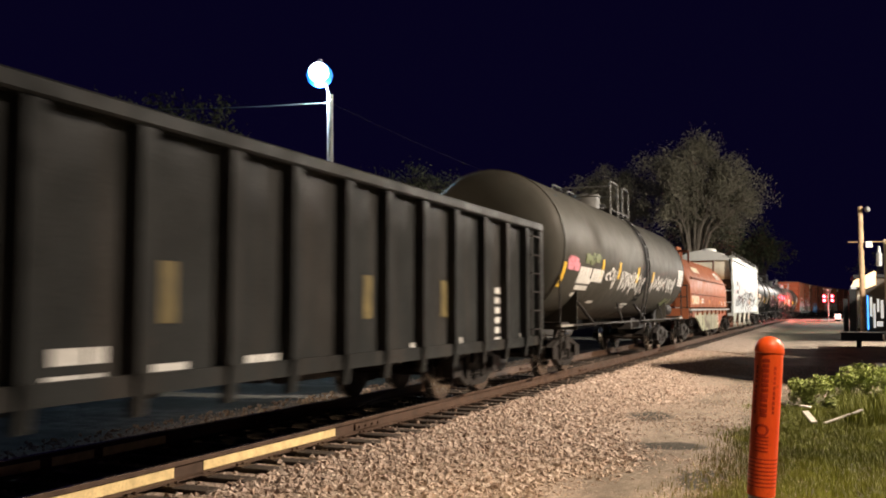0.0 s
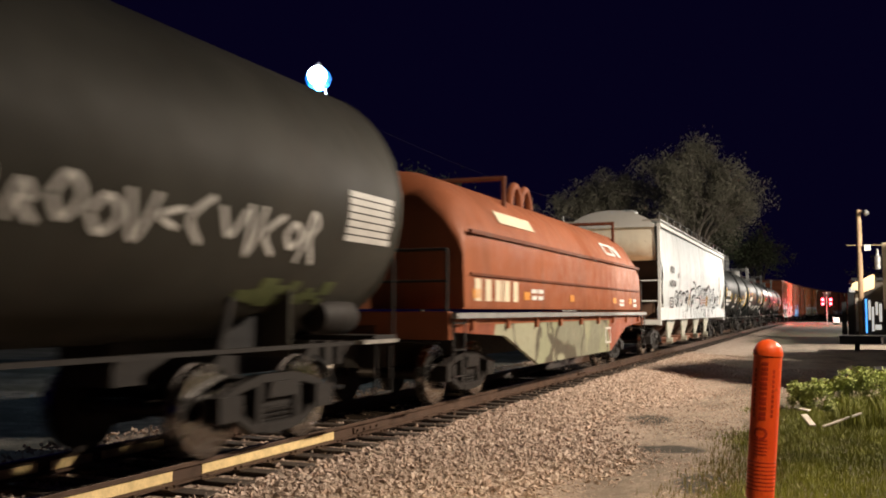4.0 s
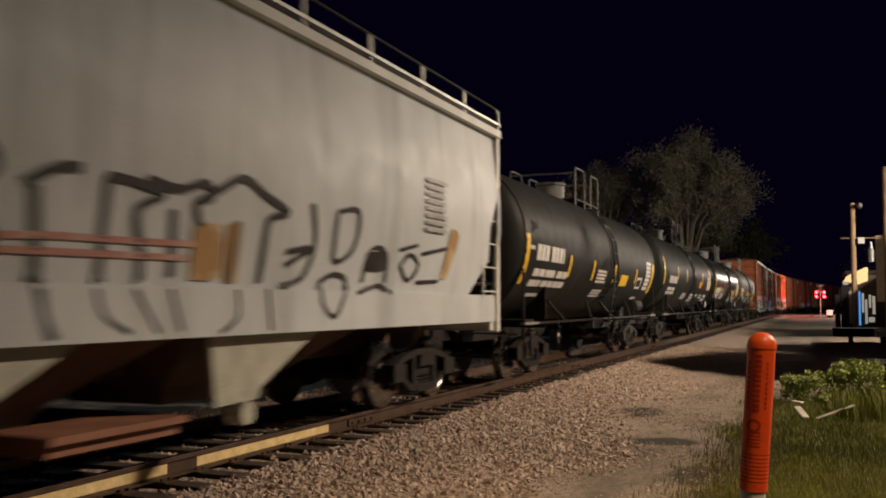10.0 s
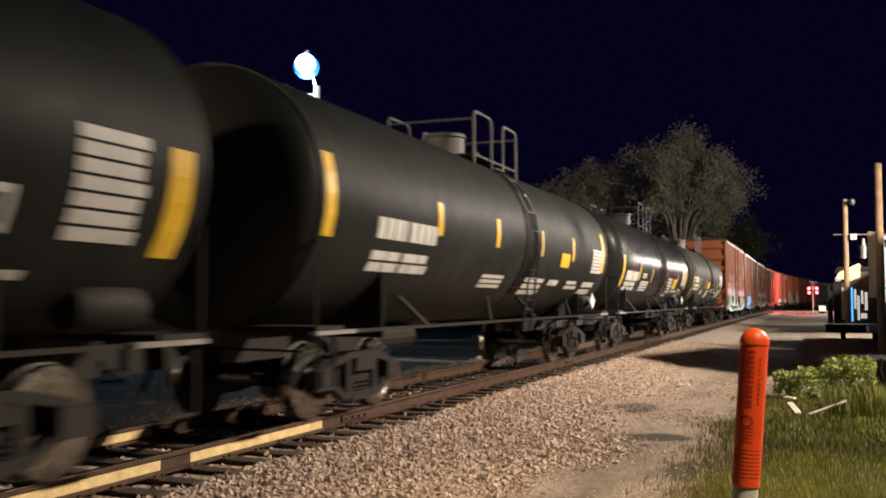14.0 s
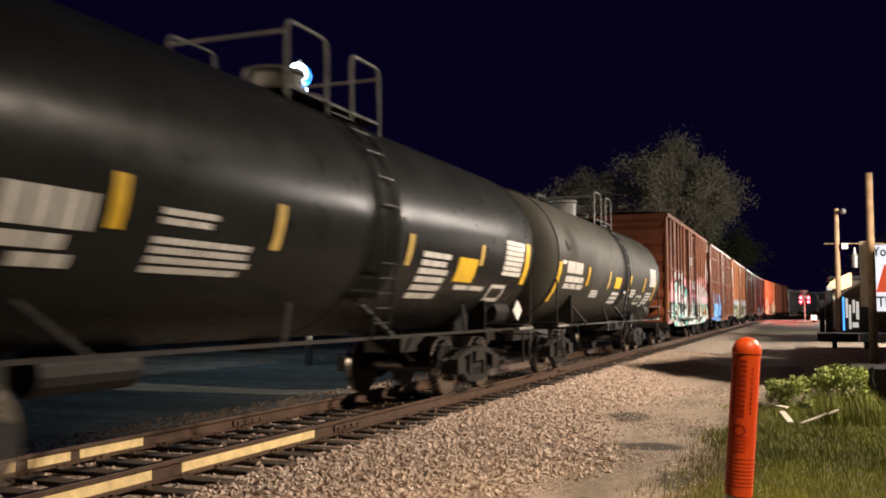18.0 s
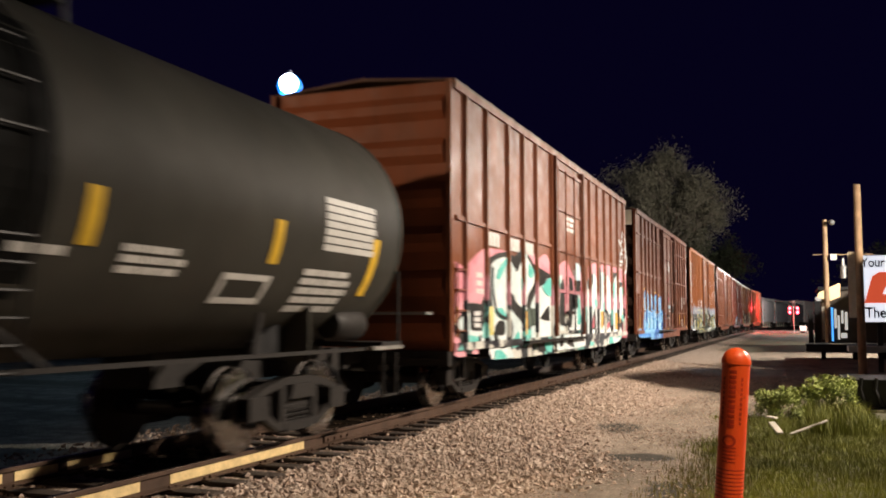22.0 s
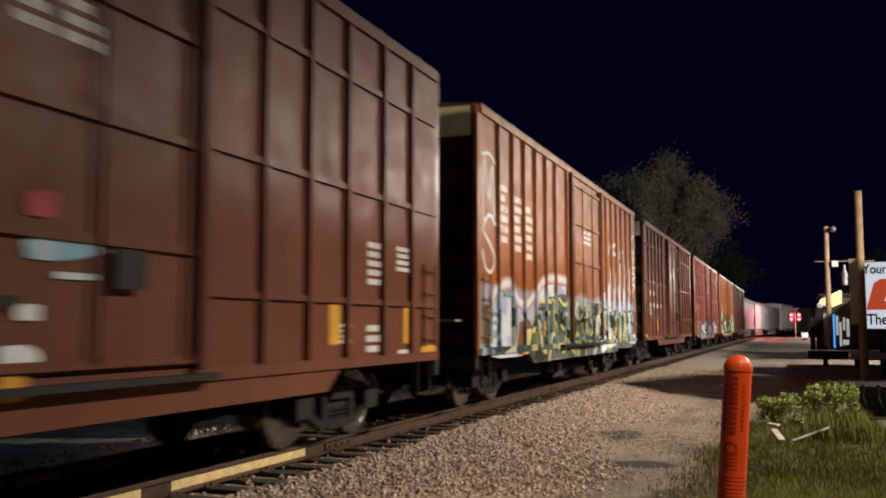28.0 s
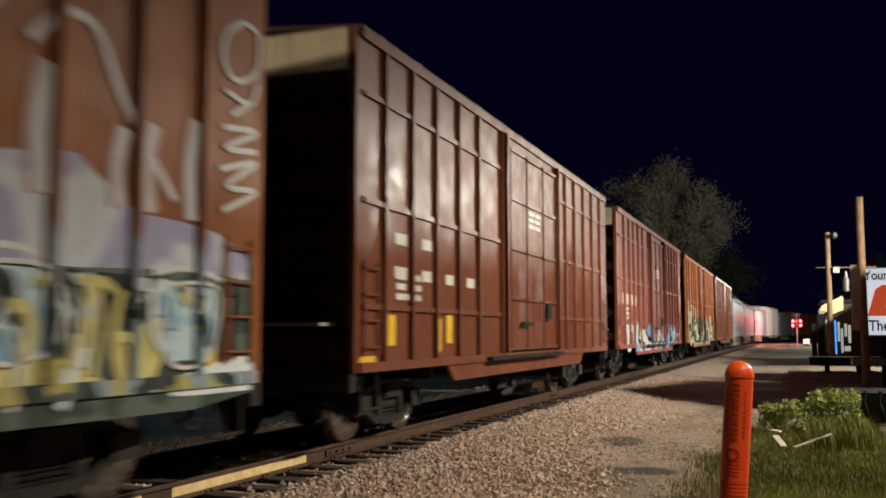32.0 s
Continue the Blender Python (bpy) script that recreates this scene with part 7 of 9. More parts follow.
scrawl(gold_car, trim, [bent([(4.61, 0.97), (4.48, 0.73)])], 0.1, YOLK_SPRAY)
scrawl(gold_car, trim, [bent([(5.36, 2.05), (5.86, 1.9), (6.41, 2.0)])], 0.09, YOLK_SPRAY)
scrawl(gold_car, trim, [bent([(5.56, 1.45), (5.99, 1.28), (5.76, 0.99), (5.32, 0.92)])], 0.08, YOLK_SPRAY)
scrawl(gold_car, trim, [bent([(4.94, 1.59), (5.13, 1.36)])], 0.09, YOLK_SPRAY)
scrawl(gold_car, trim, [bent([(4.73, 2.02), (5.08, 1.89), (4.91, 1.66)])], 0.07, YOLK_SPRAY)
scrawl(gold_car, trim, [bent([(3.49, 1.57), (3.78, 1.45), (3.64, 1.32)])], 0.08, YOLK_SPRAY)
scrawl(gold_car, trim, [bent([(5.66, 0.85), (6.28, 0.98), (6.83, 0.8)])], 0.07, YOLK_SPRAY)
misty(gold_car, [(11.33, 3.42), (11.58, 3.69), (11.89, 3.73), (11.79, 3.5)], 0.07)
misty(gold_car, [(12.09, 3.75), (12.67, 3.78), (12.67, 3.57), (12.12, 3.52), (12.09, 3.74)], 0.08)
misty(gold_car, [(13.03, 3.42), (13.34, 3.7), (13.67, 3.68), (13.94, 3.27), (14.35, 2.81), (14.64, 2.52)], 0.06)


def flourish(car, place, count, y0, y1, z0, z1, inks, seed):
    """Short curling brush strokes, crowded as on a busy mural."""
    rnd = random.Random(seed)
    for k in range(count):
        y, z = rnd.uniform(y0, y1), rnd.uniform(z0, z1)
        a, l = rnd.uniform(0.6, 2.5), rnd.uniform(0.14, 0.34)
        turn = rnd.uniform(-1.3, 1.3)
        pts = [(y, z)]
        for _ in range(3):
            y, z = y + l * 0.6 * math.cos(a), z + l * math.sin(a)
            a += turn
            pts.append((min(max(y, y0), y1), min(max(z, z0), z1)))
        ink = inks[rnd.randrange(len(inks))]
        scrawl(car, lambda p, q, out: place(p, q, out + 0.0007 * (k % 9)), [bent(pts, 3)], rnd.uniform(0.05, 0.11), ink)


flourish(gold_car, trim, 46, 10.15, 15.6, 0.86, 1.8, (YOLK_SPRAY, ASH_SPRAY, ASH_SPRAY, INK_SPRAY, INK_SPRAY, PALE_SPRAY), 3)
flourish(gold_car, flat_wall(15.9, 0.062), 42, 6.6, 9.75, 1.08, 2.05, (YOLK_SPRAY, ASH_SPRAY, INK_SPRAY, MOSS_SPRAY, INK_SPRAY), 4)
flourish(gold_car, trim, 14, 3.2, 6.3, 0.86, 1.7, (YOLK_SPRAY, INK_SPRAY, SLATE_SPRAY), 6)
scrawl(gold_car, trim, [bent([(10.38, 1.71), (10.75, 1.72), (10.65, 1.37), (10.31, 1.18)] + [(10.38, 1.71)])], 0.035, INK_WHITE)
scrawl(gold_car, trim, [bent([(11.13, 1.88), (11.9, 1.88), (11.85, 1.58), (11.53, 1.27), (11.13, 1.18)] + [(11.13, 1.88)])], 0.035, INK_WHITE)
scrawl(gold_car, trim, [bent([(12.51, 1.86), (13.28, 1.86), (13.37, 1.36), (12.84, 1.22), (12.58, 1.53)] + [(12.51, 1.86)])], 0.035, INK_WHITE)
scrawl(gold_car, trim, [bent([(14.51, 1.81), (15.25, 1.81), (15.15, 1.22), (14.6, 1.19)] + [(14.51, 1.81)])], 0.035, INK_WHITE)
for y, top, w in ((11.62, 3.05, 0.10), (12.42, 2.95, 0.09), (13.18, 3.3, 0.15), (13.95, 3.0, 0.10), (14.3, 3.1, 0.12), (14.86, 3.25, 0.12)):
    misty(gold_car, [(y + 0.05, top), (y - 0.03, (top + 2.35) / 2), (y + 0.02, 2.38)], w)
scrawl(gold_car, gw, [bent([(10.05, 1.93), (10.5, 1.99), (10.95, 1.92)]), bent([(11.05, 1.94), (11.5, 2.03), (11.95, 1.93)]), bent([(12.45, 1.93), (12.9, 2.0), (13.4, 1.92)]),
                      bent([(14.4, 1.9), (14.9, 1.97), (15.4, 1.88)])], 0.05, INK_WHITE)
for k, a in enumerate((1.05, 1.95, 2.7)):
    stencil(gold_car, 1.5695, -7.95 + a, -7.95 + a + 0.65, 3.95 - 0.1 * k, 1.1, 6, FAINT, 1, seed=40 + k)
scrawl(gold_car, gw, [bent([(0.16, 3.2), (0.2, 4.25), (0.45, 3.6), (0.68, 4.2), (0.78, 3.3)]), bent([(0.1, 4.3), (0.5, 4.38), (0.85, 4.25)]),
                      bent([(0.86, 3.18), (0.5, 3.32), (0.16, 3.05), (0.5, 2.85), (0.8, 2.6), (0.62, 2.36), (0.3, 2.4), (0.12, 2.7)])], 0.06, INK_WHITE)
corner_tag = [bent([(15.6, 4.35), (15.86, 4.29), (15.83, 3.93), (15.48, 3.76), (15.28, 3.93), (15.35, 4.18), (15.6, 4.35)]), bent([(15.33, 3.63), (15.73, 3.59), (15.86, 3.81)]), bent([(15.73, 3.59), (15.43, 3.42)]), bent([(15.3, 3.28), (15.86, 3.34), (15.35, 3.1), (15.86, 3.15)]), bent([(15.27, 2.89), (15.86, 3.04), (15.38, 2.75), (15.86, 2.76), (15.32, 2.52)])]
scrawl(gold_car, lambda y, z, out: gw(y, z, out + 0.012), corner_tag, 0.055, INK_WHITE)
# stencils and strips near the rear of the dark brown car
stencil(blue_car, 1.5695, -7.74 + 13.18, -7.74 + 13.74, 2.45, 0.56, 5, WHITE, 1, seed=828)
stencil(blue_car, 1.5695, -7.74 + 14.06, -7.74 + 14.71, 2.46, 0.35, 4, WHITE, 1, seed=893)
stencil(blue_car, 1.5695, -7.74 + 12.4, -7.74 + 12.8, 1.45, 0.24, 4, WHITE, 1, seed=760)
stencil(blue_car, 1.5695, -7.74 + 13.16, -7.74 + 13.62, 1.44, 0.5, 4, WHITE, 1, seed=825)
stencil(blue_car, 1.5695, -7.74 + 14.11, -7.74 + 14.64, 1.12, 0.16, 1, WHITE, 1, seed=895)
stencil(blue_car, 1.5695, -7.74 + 8.84, -7.74 + 9.08, 1.69, 0.09, 2, WHITE, 1, seed=285)
strip_on(blue_car, -7.74 + 12.2, -7.74 + 12.46, 1.22, 1.67)
strip_on(blue_car, -7.74 + 14.29, -7.74 + 14.64, 1.2, 1.67)
strip_on(blue_car, -7.74 + 14.91, -7.74 + 15.44, 0.96, 1.16)
strip_on(blue_car, -7.74 + 9.04, -7.74 + 9.28, 1.55, 2.0)
door_side = flat_wall(15.48, 0.06)
blob(blue_car, door_side, PALE_SPRAY, 0, [(7.78, 1.98), (8.02, 2.06), (8.47, 2.07), (8.5, 1.96), (8.15, 1.88), (7.83, 1.87)])
blob(blue_car, door_side, RED_SPRAY, 1, [(7.79, 2.31), (8.04, 2.35), (8.06, 2.19), (7.81, 2.16)])
blob(blue_car, door_side, ASH_SPRAY, 2, [(8.07, 1.8), (8.49, 1.8), (8.49, 1.76), (8.07, 1.75)])
blob(blue_car, door_side, ASH_SPRAY, 3, [(7.6, 1.29), (7.82, 1.3), (7.95, 1.23), (7.94, 1.14), (7.6, 1.12)])
blob(blue_car, door_side, ORANGE_SPRAY, 4, [(7.61, 1.1), (7.84, 1.08), (7.83, 0.94), (7.61, 0.93)])
blob(blue_car, door_side, ASH_SPRAY, 5, [(7.73, 1.57), (7.94, 1.56), (7.94, 1.46), (7.75, 1.46)])
rw = flat_wall(15.8)
letters(red_car, rw, [(1.0, 2.4), (2.6, 3.6)], 0.95, 1.7, PALE, INK_WHITE, 0.05, 3)
letters(red_car, rw, [(10.8, 12.2), (12.4, 13.8)], 0.95, 1.8, SKY, INK_BLUE, 0.05, 6)
letters(lime_car, flat_wall(16.2), [(1.2, 3.0), (3.2, 5.4), (10.0, 12.0), (12.4, 14.4)], 1.0, 2.5, MOSS, INK_WHITE, 0.07, 8, 0.4)


# ---- ground ----
def bed(x):
    """Height of the ground across the track at a place x metres right of the camera."""
    d = abs(x - TRACK_X)
    pts = ((0.0, -0.22), (1.45, -0.22), (1.75, -0.25), (3.3, -0.36), (4.4, -0.38), (6.3, -0.36), (9.0, -0.32), (60.0, -0.30), (4000.0, -0.30))
    for (a, p), (b, q) in zip(pts, pts[1:]):
        if d <= b:
            return p + (q - p) * (d - a) / (b - a)
    return -0.3


def ground_material():
    n = Nodes("gravel_and_dirt")
    pos = n.t.nodes.new("ShaderNodeSeparateXYZ")
    n.link(n.coord, pos.inputs[0])
    x = n.math("ADD", pos.outputs[0], n.math("MULTIPLY", n.math("SUBTRACT", n.noise(0.35, 4.0), 0.5), 1.6))
    dirt = n.mix(n.step(n.noise(0.6, 6.0, 0.6), 0.3, 0.7), (0.17, 0.13, 0.095), (0.31, 0.255, 0.195))
    grit = n.node("ShaderNodeTexVoronoi", Scale=48.0)
    n.link(n.coord, grit.inputs["Vector"])
    dirt = n.mix(n.step(grit.outputs["Distance"], 0.25, 0.55, 0.65, 0.0), dirt, (0.50, 0.42, 0.33))
    dirt = n.mix(n.step(n.noise(14.0, 4.0, 0.7), 0.42, 0.72, 0.0, 0.8), dirt, (0.15, 0.11, 0.075))
    dirt = n.mix(n.step(n.noise(0.9, 6.0, 0.7, (1.0, 0.4, 1.0)), 0.47, 0.62, 0.0, 0.8), dirt, (0.085, 0.066, 0.045))
    dirt = n.mix(n.step(n.noise(3.2, 6.0, 0.75), 0.53, 0.66, 0.0, 0.75), dirt, (0.07, 0.056, 0.04))
    vor = n.node("ShaderNodeTexVoronoi", Scale=22.0)
    n.link(n.coord, vor.inputs["Vector"])
    stone = n.mix(vor.outputs["Color"], (0.26, 0.19, 0.14), (0.52, 0.42, 0.34))
    stone = n.mix(n.step(vor.outputs["Distance"], 0.4, 0.8), stone, (0.13, 0.095, 0.07))
    earth_and_dim = n.mix(n.step(n.noise(0.7, 5.0), 0.35, 0.65), (0.045, 0.05, 0.02), (0.09, 0.075, 0.045))
    # bed of stones, then the packed lane, then soil under the grass
    c = n.mix(n.step(x, -2.9, -2.1), stone, dirt)
    c = n.mix(n.math("MULTIPLY", n.step(x, -1.35, -0.75), n.step(n.math("ADD", pos.outputs[1], n.math("MULTIPLY", n.noise(0.4, 3.0), 3.0)), 21.0, 24.0, 1.0, 0.0)), c, earth_and_dim)
    # past y 55 the same dark colour dims ground that the lamps over-light
    c = n.mix(n.math("MULTIPLY", n.step(x, -4.3, -3.5), n.step(n.math("ADD", pos.outputs[1], n.math("MULTIPLY", n.noise(0.3, 3.0), 5.0)), 55.0, 58.0)), c, earth_and_dim)
    cinder = n.mix(n.step(n.noise(2.4, 6.0, 0.75), 0.38, 0.62), (0.03, 0.031, 0.028), (0.15, 0.145, 0.13))
    cinder = n.mix(n.step(n.noise(0.35, 5.0, 0.6, (0.4, 1.6, 1.0)), 0.45, 0.6, 0.0, 0.85), cinder, (0.025, 0.03, 0.018))
    c = n.mix(n.step(x, -8.7, -9.6), c, cinder)
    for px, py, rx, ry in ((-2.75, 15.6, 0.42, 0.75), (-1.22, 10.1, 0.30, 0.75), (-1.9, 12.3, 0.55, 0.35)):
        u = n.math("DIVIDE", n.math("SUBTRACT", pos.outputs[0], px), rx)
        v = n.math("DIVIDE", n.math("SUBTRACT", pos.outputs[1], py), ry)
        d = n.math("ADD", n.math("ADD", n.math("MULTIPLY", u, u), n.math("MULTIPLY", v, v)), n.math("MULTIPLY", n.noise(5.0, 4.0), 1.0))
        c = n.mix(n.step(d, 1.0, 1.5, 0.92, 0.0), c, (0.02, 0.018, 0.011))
    h = n.mix(n.step(x, -2.9, -2.1), vor.outputs["Distance"], n.noise(25.0, 5.0, 0.7))
    n.bump(h, 0.6, 0.03)
    return n.finish(c, 0.9)


GROUND = ground_material()
xs = [-4000, -1500, -500, -200, -90, -45, -25, -17] + list(np.arange(-13.5, 8.1, 0.45)) + [10, 14, 20, 30, 50, 90, 200, 500, 1500, 4000]
ys = [-4000, -1000, -300, -100, -45, -20, -10, -4] + list(np.arange(0, 46, 0.75)) + list(np.arange(48, 100, 4)) + [110, 130, 160, 220, 350, 700, 1500, 4000]
bm = bm_new()
grid = []
for y in ys:
    row = []
    for x in xs:
        xx = x
        if y > BEND_Y and y < 500:
            xx = x - (y - BEND_Y) ** 2 / (2 * BEND_R)
        z = bed(xx)
        if -2.9 < x < 9 and -4 < y < 60:
            z += 0.035 * noise.noise(Vector((x * 0.9, y * 0.5, 0))) + 0.02 * noise.noise(Vector((x * 2.3, y * 2.0, 4)))
        row.append(bm.verts.new((x, y, z)))
    grid.append(row)
for a, b in zip(grid, grid[1:]):
    for j in range(len(xs) - 1):
        bm.faces.new((a[j], a[j + 1], b[j + 1], b[j]))
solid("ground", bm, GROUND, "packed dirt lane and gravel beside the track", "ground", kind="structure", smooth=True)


# ---- track ----
track = tagged(new("railway_track"), "single railway track on wooden ties in gravel", "railway track", kind="structure")
RAIL_SECT = [(-0.07, -0.175), (0.07, -0.175), (0.07, -0.16), (0.012, -0.145), (0.010, -0.05), (0.037, -0.038), (0.037, -0.006), (0.030, 0.0), (-0.030, 0.0),
             (-0.037, -0.006), (-0.037, -0.038), (-0.010, -0.05), (-0.012, -0.145), (-0.07, -0.16)]
for off in (-0.7545, 0.7545):
    stops = [-60, -20, 0, 25, 50, 75, 103] + list(range(108, 330, 10))
    bm = bm_new()
    rings = []
    for s in stops:
        rings.append([Vector((*on_track(s, off + x)[:2], z)) for x, z in RAIL_SECT])
    loft(bm, rings)
    rl = part("rail", bm, RAIL, track, "rust-brown steel rail")
    bm = bm_new()
    loft(bm, [[Vector((*on_track(s, off + x)[:2], z)) for x, z in ((-0.026, 0.0006), (0.026, 0.0006), (0.026, 0.003), (-0.026, 0.003))] for s in stops])
    part("rail_head", bm, RAIL_TOP, rl, "polished rail head")
    near = off > 0
    spans = ((3.2, 7.02), (7.46, 10.05)) if near else ((5.5, 6.9), (7.05, 7.62), (7.75, 8.75))
    for a, b in spans:
        bm = bm_new()
        quad_box(bm, TRACK_X + off + 0.0125, TRACK_X + off + 0.019, a, b, -0.142, -0.052)
        part("painted_mark", bm, STRIP, rl, "worn yellow paint on the rail's web")
    for s in (10.9, 22.5, 34.0, -2.0):
        bm = bm_new()
        quad_box(bm, TRACK_X + off - 0.035, TRACK_X + off + 0.035, s - 0.35, s + 0.35, -0.135, -0.06)
        for k in range(4):
            rod(bm, (TRACK_X + off - 0.06, s - 0.27 + 0.18 * k, -0.1), (TRACK_X + off + 0.06, s - 0.27 + 0.18 * k, -0.1), 0.016, 6)
        part("joint_bar", bm, RAIL, rl)


def tie_mesh(k):
    rnd = random.Random(k)
    bm = bm_new()
    v = quad_box(bm, -1.3 + rnd.uniform(-0.05, 0.05), 1.3 + rnd.uniform(-0.06, 0.06), -0.115, 0.115, -0.36, -0.178)
    bmesh.ops.bevel(bm, geom=bm.edges[:], offset=0.012, segments=1, affect="EDGES")
    return mesh_of("tie", bm, TIE)


def plate_mesh():
    bm = bm_new()
    for off in (-0.7545, 0.7545):
        quad_box(bm, off - 0.17, off + 0.17, -0.095, 0.095, -0.178, -0.170)
        for dx in (-0.09, 0.09):
            for dy in (-0.05, 0.05):
                rod(bm, (off + dx, dy, -0.17), (off + dx, dy, -0.145), 0.014, 6)
    return mesh_of("tie_plate", bm, RAIL)


TIES, PLATE = [tie_mesh(k) for k in range(5)], plate_mesh()
rnd = random.Random(5)
s = -8.0
while s < 130.0:
    x, y, a = on_track(s)
    t = part("tie", TIES[rnd.randrange(5)], TIE, track)
    t.matrix_local = pose(x + rnd.uniform(-0.04, 0.04), y, rnd.uniform(-0.012, 0.006), 0, 0, a + rnd.uniform(-1.2, 1.2))
    if s < 40:
        p = part("tie_plates", PLATE, RAIL, t)
    s += 0.53 + rnd.uniform(-0.02, 0.02)


# ---- loose stones ----
def stone_cloud(name, count, where, lo, hi, material, label, seed, flat=0.7):
    """Many small angular stones in one mesh."""
    rng = np.random.default_rng(seed)
    base = np.array([(1, 0, 0), (-1, 0, 0), (0, 1, 0), (0, -1, 0), (0, 0, 1), (0, 0, -1)], float)
    tri = np.array([(0, 2, 4), (2, 1, 4), (1, 3, 4), (3, 0, 4), (2, 0, 5), (1, 2, 5), (3, 1, 5), (0, 3, 5)])
    pts = where(rng, count)
    count = len(pts)
    size = lo + (hi - lo) * rng.random(count) ** 2.2
    v = base[None] * (0.65 + 0.7 * rng.random((count, 6, 1)))
    v = v + rng.normal(0, 0.18, v.shape)
    v[:, :, 2] *= flat
    a = rng.random(count) * 2 * np.pi
    ca, sa = np.cos(a)[:, None], np.sin(a)[:, None]
    t = rng.normal(0, 0.5, count)
    ct, st = np.cos(t)[:, None], np.sin(t)[:, None]
    y2, z2 = v[:, :, 1] * ct - v[:, :, 2] * st, v[:, :, 1] * st + v[:, :, 2] * ct
    x3, y3 = v[:, :, 0] * ca - y2 * sa, v[:, :, 0] * sa + y2 * ca
    w = np.stack([x3, y3, z2], -1) * size[:, None, None] + pts[:, None, :]
    faces = (tri[None] + 6 * np.arange(count)[:, None, None]).reshape(-1, 3)
    me = bpy.data.meshes.new(name)
    me.from_pydata(w.reshape(-1, 3).tolist(), [], faces.tolist())
    me.materials.append(material)
    return tagged(new(name, me), label, "gravel", kind="stuff")


def stone_material():
    n = Nodes("crushed_stone")
    geo = n.t.nodes.new("ShaderNodeNewGeometry")
    c = n.ramp(geo.outputs["Random Per Island"], [(0.0, (0.30, 0.22, 0.165)), (0.25, (0.44, 0.33, 0.26)), (0.5, (0.54, 0.42, 0.34)), (0.75, (0.62, 0.51, 0.42)), (1.0, (0.48, 0.34, 0.25))], False)
    c = n.mix(n.step(n.noise(60.0, 4.0), 0.4, 0.7, 0.0, 0.5), c, (0.14, 0.11, 0.085))
    n.bump(n.noise(120.0, 3.0), 0.4)
    return n.finish(c, 0.85)


STONE = stone_material()


def shoulder(rng, count):
    y = 4.0 + 34.0 * rng.random(count * 2) ** 1.5
    x = -5.15 + 3.5 * rng.random(count * 2) ** 1.1
    keep = (x < -2.75 + 0.028 * (9.0 - y) + 0.5 * np.sin(y * 0.7) + 0.5 * rng.normal(0, 0.6, count * 2))
    x, y = x[keep][:count], y[keep][:count]
    z = np.array([bed(k) for k in x]) + 0.012 * rng.random(len(x))
    return np.stack([x, y, z], -1)


def between(rng, count):
    y = 2.0 + 30.0 * rng.random(count) ** 1.3
    x = TRACK_X - 2.6 + 3.9 * rng.random(count)
    return np.stack([x, y, np.full(count, -0.225) + 0.02 * rng.random(count)], -1)


def lane(rng, count):
    y = 5.0 + 26.0 * rng.random(count) ** 1.4
    x = -3.4 + 3.4 * rng.random(count) ** 1.15
    return np.stack([x, y, np.array([bed(k) for k in x]) + 0.005], -1)


stone_cloud("gravel_shoulder", 34000, shoulder, 0.014, 0.052, STONE, "pale crushed stone heaped along the track", 1)
stone_cloud("gravel_between_rails", 9000, between, 0.014, 0.045, STONE, "dusty crushed stone between the ties", 2)
stone_cloud("lane_pebbles", 26000, lane, 0.005, 0.024, STONE, "small stones scattered on the dirt lane", 3)


# ---- orange marker post ----
def marker_material():
    n = Nodes("orange_marker_plastic")
    c = n.mix(n.step(n.noise(6.0, 4.0), 0.3, 0.7), (0.74, 0.07, 0.010), (0.86, 0.11, 0.016))
    c = n.mix(n.step(n.noise(40.0, 5.0), 0.6, 0.75, 0.0, 0.6), c, (0.35, 0.05, 0.015))
    n.bump(n.noise(60.0, 2.0), 0.1)
    return n.finish(c, 0.42)


MARKER = marker_material()
post = thing("marker_post", "leaning orange plastic marker post with dark printing", "marker post")
bm = bm_new()
turned(bm, [(0.0, 0.045), (0.96, 0.045)], "z", (0, 0, 0), 24)
part("lower_tube", bm, WHITE, post, "white plastic tube", True)
bm = bm_new()
turned(bm, [(0.930, 0.046), (0.932, 0.050), (1.335, 0.050), (1.338, 0.0525), (1.348, 0.0525), (1.362, 0.047), (1.374, 0.036), (1.381, 0.02), (1.384, 0.004)], "z", (0, 0, 0), 32)
part("orange_sleeve", bm, MARKER, post, "orange plastic sleeve with domed top", True)


def on_post(bm, a0, a1, z0, z1, r=0.0503):
    n = max(2, int(abs(a1 - a0) / 8))
    out = [(r * math.cos(radians(a0 + (a1 - a0) * i / n)), r * math.sin(radians(a0 + (a1 - a0) * i / n))) for i in range(n + 1)]
    inn = [(x * 1.006, y * 1.006) for x, y in out]
    loft(bm, [[(x, y, z) for x, y in out + inn[::-1]] for z in (z0, z1)])


INK = plain("dark_red_print", (0.42, 0.035, 0.012), 0.5, 0.0, 0.3, 20.0, 80.0, 0.03)
rnd = random.Random(3)
for a, z0, z1, big in ((-97, 1.14, 1.32, 14), (-58, 1.15, 1.30, 5), (-136, 1.15, 1.30, 5)):
    z = z1
    while z > z0 + 0.02:
        hgt = 0.026 if big > 15 else 0.014
        bm = bm_new()
        on_post(bm, a - big, a + big, z - hgt * rnd.uniform(0.55, 0.8), z)
        part("print_bar", bm, INK, post)
        z -= hgt
bm = bm_new()
rings = []
